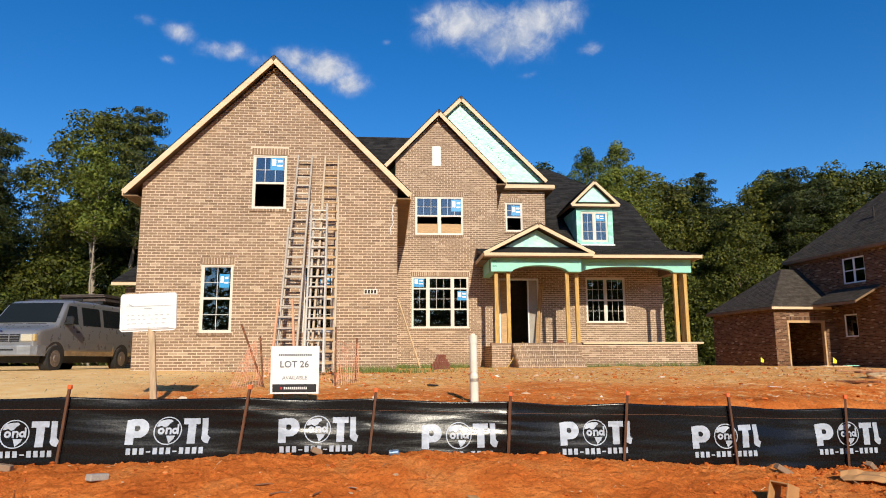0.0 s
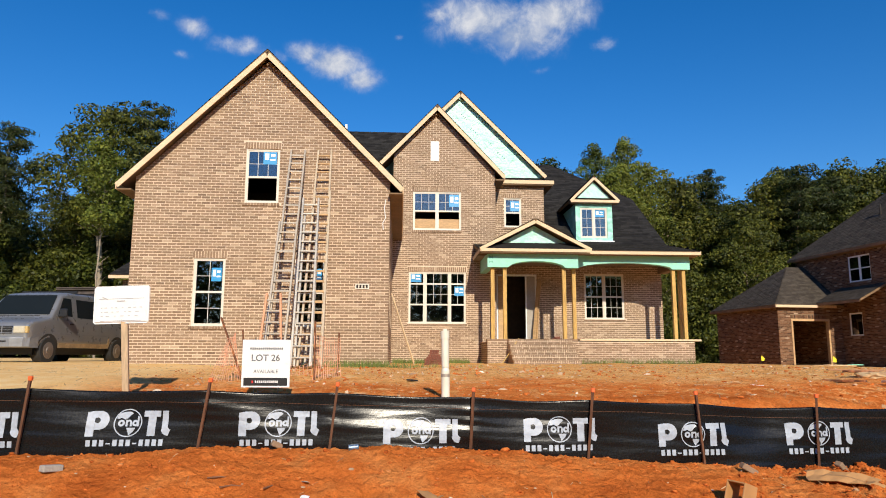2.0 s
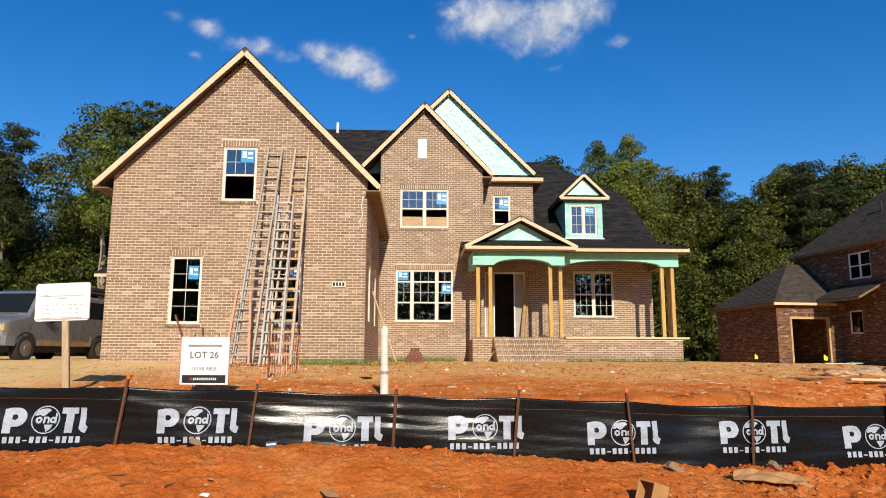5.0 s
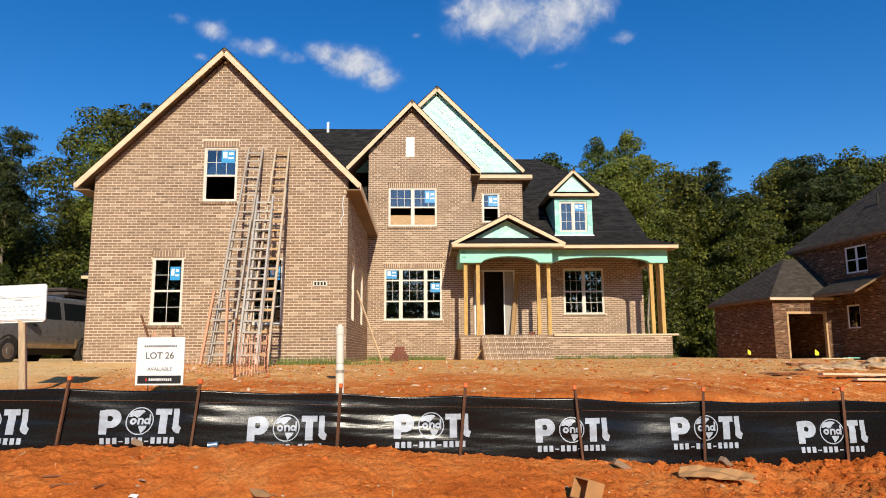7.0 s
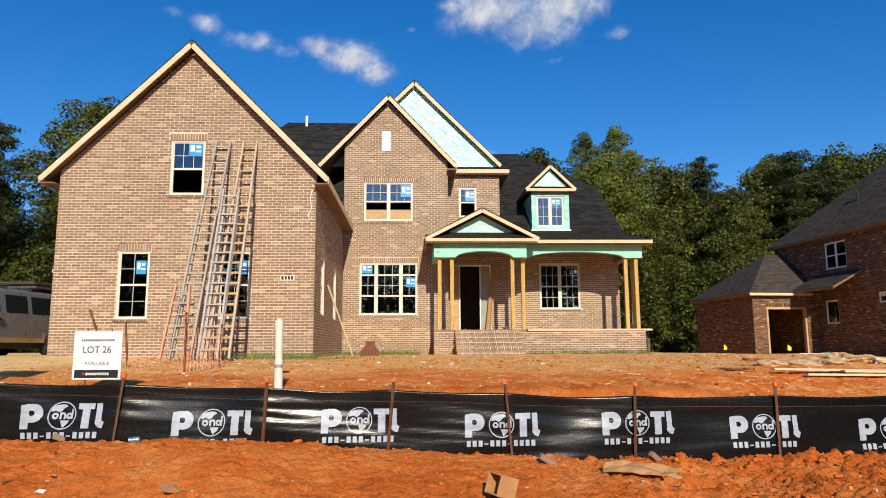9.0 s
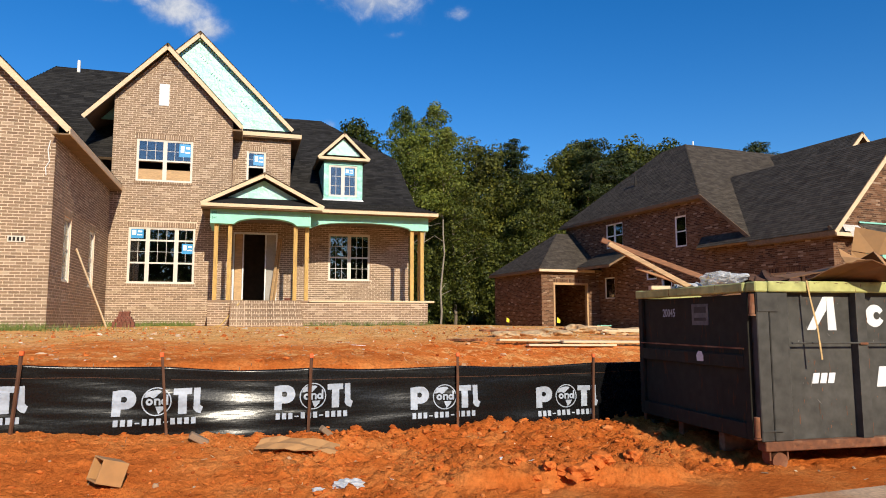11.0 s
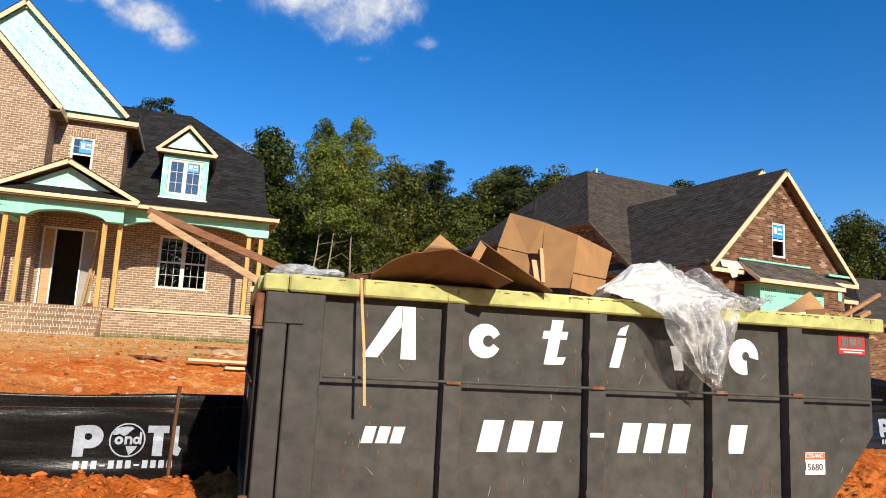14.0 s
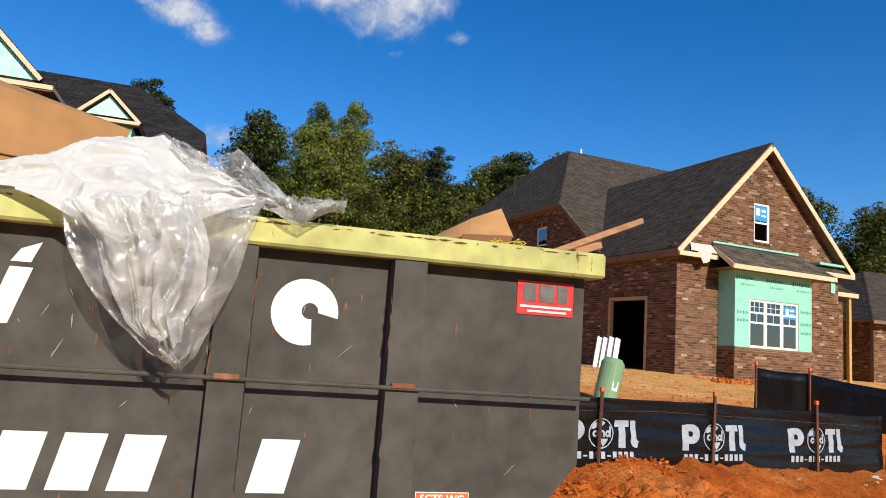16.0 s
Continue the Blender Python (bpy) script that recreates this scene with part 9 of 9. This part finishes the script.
for x, y, t, lab, mat in ((5.26, 8.78, (10, 40, 30), "broken tan brick on the clay", "brick"), (-1.42, 8.05, (5, 25, 35), "broken tan brick on the clay", "brick"),
                          (3.95, 8.33, (5, 30, 10), "chunk of tan brick on the clay", "brick"), (-4.5, 7.25, (0, 8, 5), "tan brick half sunk in the clay", "brick"), (-3.4, 7.0, (0, 5, 60), "grey piece of rubble in the clay", "concrete")):
    resting("loose_brick", boxes(((-0.10, -0.045, -0.03), (0.10, 0.045, 0.035)), bev=0.008), M[mat], x, y, 0.03, t, lab, "brick", "loose bricks")
bm = bmesh.new()
tube(bm, (0, 0, 0), (0, 0, 0.10), 0.033, seg=16)
tube(bm, (0, 0, 0.10), (0, 0, 0.113), 0.033, 0.026, seg=16)
M["can"] = material("dented_can", (0.16, 0.24, 0.36), 0.4, metal=0.5, vary=0.3, grain=30, patch=20)
resting("drink_can", bm, M["can"], -0.62, 7.95, 0.03, (86, 6, 105), "dented blue and silver drinks can", "can")
for k, (x, y, s) in enumerate(((5.38, 7.02, 0.12), (5.12, 6.95, 0.05), (5.72, 7.0, 0.045))):
    bm = bmesh.new()
    bmesh.ops.create_icosphere(bm, subdivisions=4, radius=s)
    for v in bm.verts:
        v.co *= 1 + 0.5 * noise.noise(v.co * (2.2 / s) + Vector((k * 5, 0, 0))) + 0.2 * noise.noise(v.co * (6 / s))
        v.co.z *= 0.38
    ob = resting("plastic_bag", bm, M["poly_white"], x, y, s * 0.2, (0, 0, 30 * k), "crumpled clear plastic on the clay", "plastic bag")
for k, (x, y, w, lab, mat) in enumerate(((-0.85, 6.80, 0.04, "small white scrap trodden into the clay", "board_white"), (0.35, 6.92, 0.13, "torn brown paper on the clay", "card"), (-0.02, 6.55, 0.035, "small black scrap in the clay", "black"),
                                        (-0.90, 7.05, 0.05, "grey rag half buried in clay", "concrete"), (6.4, 8.75, 0.05, "yellow scrap at the foot of the fence", "post"), (7.05, 7.05, 0.035, "small white stone-like scrap", "board_white"), (6.75, 7.0, 0.03, "small white stone-like scrap", "board_white"))):
    bm = bmesh.new()
    g = [[bm.verts.new((w * (i - 2) * 0.5, w * (j - 1) * 0.6, 0.4 * w * noise.noise(Vector((i * 0.9 + k * 3, j * 0.9, 1))))) for i in range(5)] for j in range(3)]
    for j in range(2):
        for i in range(4):
            bm.faces.new((g[j][i], g[j][i + 1], g[j + 1][i + 1], g[j + 1][i]))
    ob = resting("scrap", bm, M[mat], x, y, 0.02, (14, 8, 40 * k), lab, "scrap")
    ob.modifiers.new("thickness", "SOLIDIFY").thickness = 0.004
for x, y, a in ((-1.58, 6.85, 35), (-1.2, 6.9, 60), (-1.75, 7.0, 20)):
    bm = bmesh.new()
    tube(bm, (-0.10, 0, 0), (0.02, 0.012, 0.012), 0.008, seg=6)
    tube(bm, (0.02, 0.012, 0.012), (0.12, 0.0, 0.0), 0.008, 0.004, seg=6)
    resting("stick", bm, M["dark_timber"], x, y, 0.012, (0, 3, a), "short broken stick on the clay", "stick", "sticks")
bm = bmesh.new()
for a, b in (((0, 0, 0), (0.10, 0.02, 0.03)), ((0.05, -0.04, 0), (0.12, 0.07, 0.02))):
    beam(bm, a, b, 0.05, 0.004)
resting("paper_scrap", bm, M["board_white"], 19.55, 10.75, 0.02, (0, 10, 20), "torn scrap of white paper", "paper")
resting("paper_scrap", boxes(((-0.12, -0.03, 0), (0.12, 0.03, 0.006))), M["board_white"], 5.9, 12.5, 0.01, (0, 4, 10), "flat white scrap lying in the yard", "paper")
resting("paper_scrap", boxes(((-0.10, -0.05, 0), (0.10, 0.05, 0.03)), bev=0.01), M["black"], -0.2, 12.6, 0.01, (0, 4, 40), "black scrap of felt in the yard", "scrap")
M["sandheap"] = material("pale_rubble", (0.62, 0.42, 0.22), 0.95, vary=0.2, grain=14, patch=5, bump=0.6, depth=0.03, other=(0.44, 0.25, 0.11), other_at=0.52)
# lumber and rubble right of the house
r = rng(55)
for k, (x, y, l, a, mat) in enumerate(((9.8, 13.4, 2.6, 11, "fascia"), (9.95, 13.08, 1.8, 4, "fascia"), (11.2, 13.3, 2.8, 3, "fascia"), (11.8, 14.6, 3.2, -3, "timber"), (12.6, 15.4, 2.2, 8, "fascia"), (13.2, 16.2, 2.4, 2, "fascia"),
                                      (7.95, 13.45, 0.75, -50, "rust"), (14.3, 17.2, 2.0, -6, "fascia"), (12.2, 18.2, 1.2, 20, "rust"), (15.4, 15.2, 1.8, 5, "timber"), (10.2, 16.6, 1.6, -14, "timber"), (8.9, 14.6, 0.8, 25, "rust"))):
    resting("board", boxes(((-l / 2, -0.07, 0), (l / 2, 0.07, 0.04)), bev=0.004), M[mat], x, y, 0.015 + 0.03 * (k % 3), (r.uniform(-4, 4), r.uniform(-1.5, 1.5), a), "offcut board lying in the yard", "board", "offcut boards")
for k, (x, y, s) in enumerate(((9.1, 14.5, 0.30), (9.75, 14.7, 0.34), (10.4, 14.9, 0.26), (10.6, 16.2, 0.30), (11.5, 16.4, 0.42), (12.2, 16.0, 0.30), (13.4, 17.4, 0.4), (12.8, 17.8, 0.3), (14.3, 16.6, 0.34), (15.2, 17.0, 0.38), (13.0, 15.5, 0.24))):
    bm = bmesh.new()
    bmesh.ops.create_icosphere(bm, subdivisions=4, radius=s)
    for v in bm.verts:
        v.co *= 1 + 0.45 * noise.noise(v.co * 4 + Vector((k * 3, 1, 0))) + 0.12 * noise.noise(v.co * 14)
        v.co.z *= 0.32
    resting("rubble", bm, M["sandheap"], x, y, 0.02, (0, 0, 40 * k), "pale heap of sacking and rubble", "rubble", "heaps of rubble")
# marker flags
for x, y in ((14.1, 31.0), (22.8, 33.4), (25.6, 31.0), (14.8, 26.5)):
    f = thing("marker_flag", (x, y, ground_z(x, y)), 0, label="small yellow marker flag on a wire", category="flag", group="marker flags")
    bm = bmesh.new()
    tube(bm, (x, y, ground_z(x, y) - 0.05), (x, y, ground_z(x, y) + 0.42), 0.006, seg=5)
    part("wire", bm, M["black"], f)
    bm = bmesh.new()
    prism(bm, [(x, ground_z(x, y) + 0.20), (x + 0.13, ground_z(x, y) + 0.18), (x + 0.15, ground_z(x, y) + 0.30), (x + 0.02, ground_z(x, y) + 0.42)], "y", y - 0.004, y + 0.004)
    M.setdefault("yellow", material("yellow_flag", (0.85, 0.72, 0.02), 0.6, vary=0.03, bump=0))
    part("cloth", bm, M["yellow"], f)
# planks and sheets before the side garage, a slab there
Nm = pose(0, 0, 0, 0, 0, N)
for k, (u, v, l, a) in enumerate(((26.6, 33.6, 1.4, 5), (27.2, 33.2, 1.2, -8), (26.9, 32.9, 1.6, 2), (28.0, 33.0, 1.0, 15))):
    p = Nm @ Vector((u, v, 0))
    resting("board", boxes(((-l / 2, -0.12, 0), (l / 2, 0.12, 0.05)), bev=0.004), M["fascia" if k != 3 else "teal"], p.x, p.y, 0.02 + 0.04 * k, (0, 1, N + a), "offcut sheet before the side garage", "board", "offcut boards")
p = Nm @ Vector((27.2, 34.3, 0))
resting("threshold_slab", boxes(((-1.3, -0.8, -0.1), (1.3, 0.8, 0.12)), bev=0.01), M["ply"], p.x, p.y, 0.0, (0, 0, N), "raw timber sill in the garage mouth", "sill")
# green barrel and leaning white panels by the neighbour's garage
bm = bmesh.new()
tube(bm, (0, 0, 0), (0, 0, 0.62), 0.17, seg=22)
tube(bm, (0, 0, 0.62), (0, 0, 0.69), 0.17, 0.12, seg=22)
M["green"] = material("pale_green_plastic", (0.20, 0.36, 0.20), 0.45, vary=0.06, grain=6, patch=2, bump=0.02)
resting("barrel", bm, M["green"], 17.62, 13.5, -0.02, (0, 12, 0), "tilted pale green utility barrel", "barrel")
resting("barrel_label", boxes(((-0.05, -0.176, 0.22), (0.05, -0.172, 0.36))), M["board_white"], 17.62, 13.5, -0.02, (0, 12, 8), "small white label on a green barrel", "label")
for k in range(4):
    p = Vector((22.85 + k * 0.16, 24.6 - k * 0.1, 0))
    bm = boxes(((-0.10, -0.02, 0), (0.10, 0.02, 1.05)), bev=0.01)
    resting("panel", bm, M["board_white"], p.x, p.y, 0.0, (-12, 18, N), "white foam panel leaning by the garage", "panel", "leaning panels")
# trowelled heap before the neighbour's bay
spots = []
for k in range(420):
    q = Nm @ Vector((r.uniform(29.0, 33.5), r.gauss(17.6, 0.35), 0))
    spots.append((q.x, q.y, r.uniform(0.02, 0.09)))
lumps("spoil", spots, M["clod"], "low ridge of clay spoil along the wall", "spoil", 25)
# loose bricks and a hose end on the porch
for k, (u, v) in enumerate(((6.45, PORCH + 0.55), (6.60, PORCH + 0.5), (7.45, PORCH + 0.6), (6.52, PORCH + 0.52))):
    b = thing("loose_brick", (u, v, PF), H, label="loose red-brown brick on the porch", category="brick", group="loose bricks")
    part("brick", boxes(((u - 0.11, v - 0.05, PF + (0.075 if k == 3 else 0) - 0.03), (u + 0.11, v + 0.05, PF + (0.075 if k == 3 else 0) + 0.045)), bev=0.006), M["loose_brick"], b)
hose = thing("air_hose", (4.3, 24.6, 1.25), H, label="thin yellow air hose trailing off the porch", category="hose")
bm = bmesh.new()
pts = [(4.95, 25.4, 2.26), (4.7, 25.2, 1.95), (4.45, 25.0, 1.6), (4.25, 24.8, 1.36), (4.0, 24.6, 1.34), (3.75, 24.7, 1.33), (4.1, 24.4, 1.33), (4.5, 24.5, 1.33)]
for p, q in zip(pts, pts[1:]):
    tube(bm, p, q, 0.016, seg=7)
M["hose"] = material("yellow_hose", (0.62, 0.42, 0.12), 0.5, vary=0.05, bump=0)
part("hose", bm, M["hose"], hose)

# trees across the street, seen only in the window glass
r = rng(91)
for i in range(26):
    plant("far", -58 + i * 6 + r.uniform(-1, 1), -56 + r.uniform(-3, 3), r.uniform(1.1, 1.3), r.uniform(0, 360))


# ---- the bricks that the camera passes nearest, laid one by one ----
shared = {}
for wall_ob, P, pieces in SINGLE:
    mats = wall_ob.children[0].data.materials[0].name
    tan = mats.startswith("tan")
    if not tan and "red_brick_piece" not in M:
        M["red_brick_piece"] = material("red_brick_piece", (0.3, 0.15, 0.1), 0.85, piece_tones=RED_TONES, object_random=True, vary=0.14, grain=60, patch=1.2, bump=0.4)
    for a0, a1, z0, z1, d in pieces:
        key = (round(a1 - a0, 2), round(z1 - z0, 3), tan)
        if key not in shared:
            w, h = key[0] / 2, key[1] / 2
            me = bpy.data.meshes.new("brick")
            me.from_pydata([(-w, 0, -h), (w, 0, -h), (w, 0, h), (-w, 0, h), (-w, 0.018, -h), (w, 0.018, -h), (w, 0.018, h), (-w, 0.018, h)], [],
                           [(0, 1, 2, 3), (0, 4, 5, 1), (1, 5, 6, 2), (2, 6, 7, 3), (3, 7, 4, 0)])
            me.materials.append(M["brick_piece" if tan else "red_brick_piece"])
            shared[key] = me
        ob = new("brick", shared[key])
        ob.parent = wall_ob
        ob.location = Vector(P((a0 + a1) / 2, (z0 + z1) / 2, d)) - BASE[wall_ob.name]
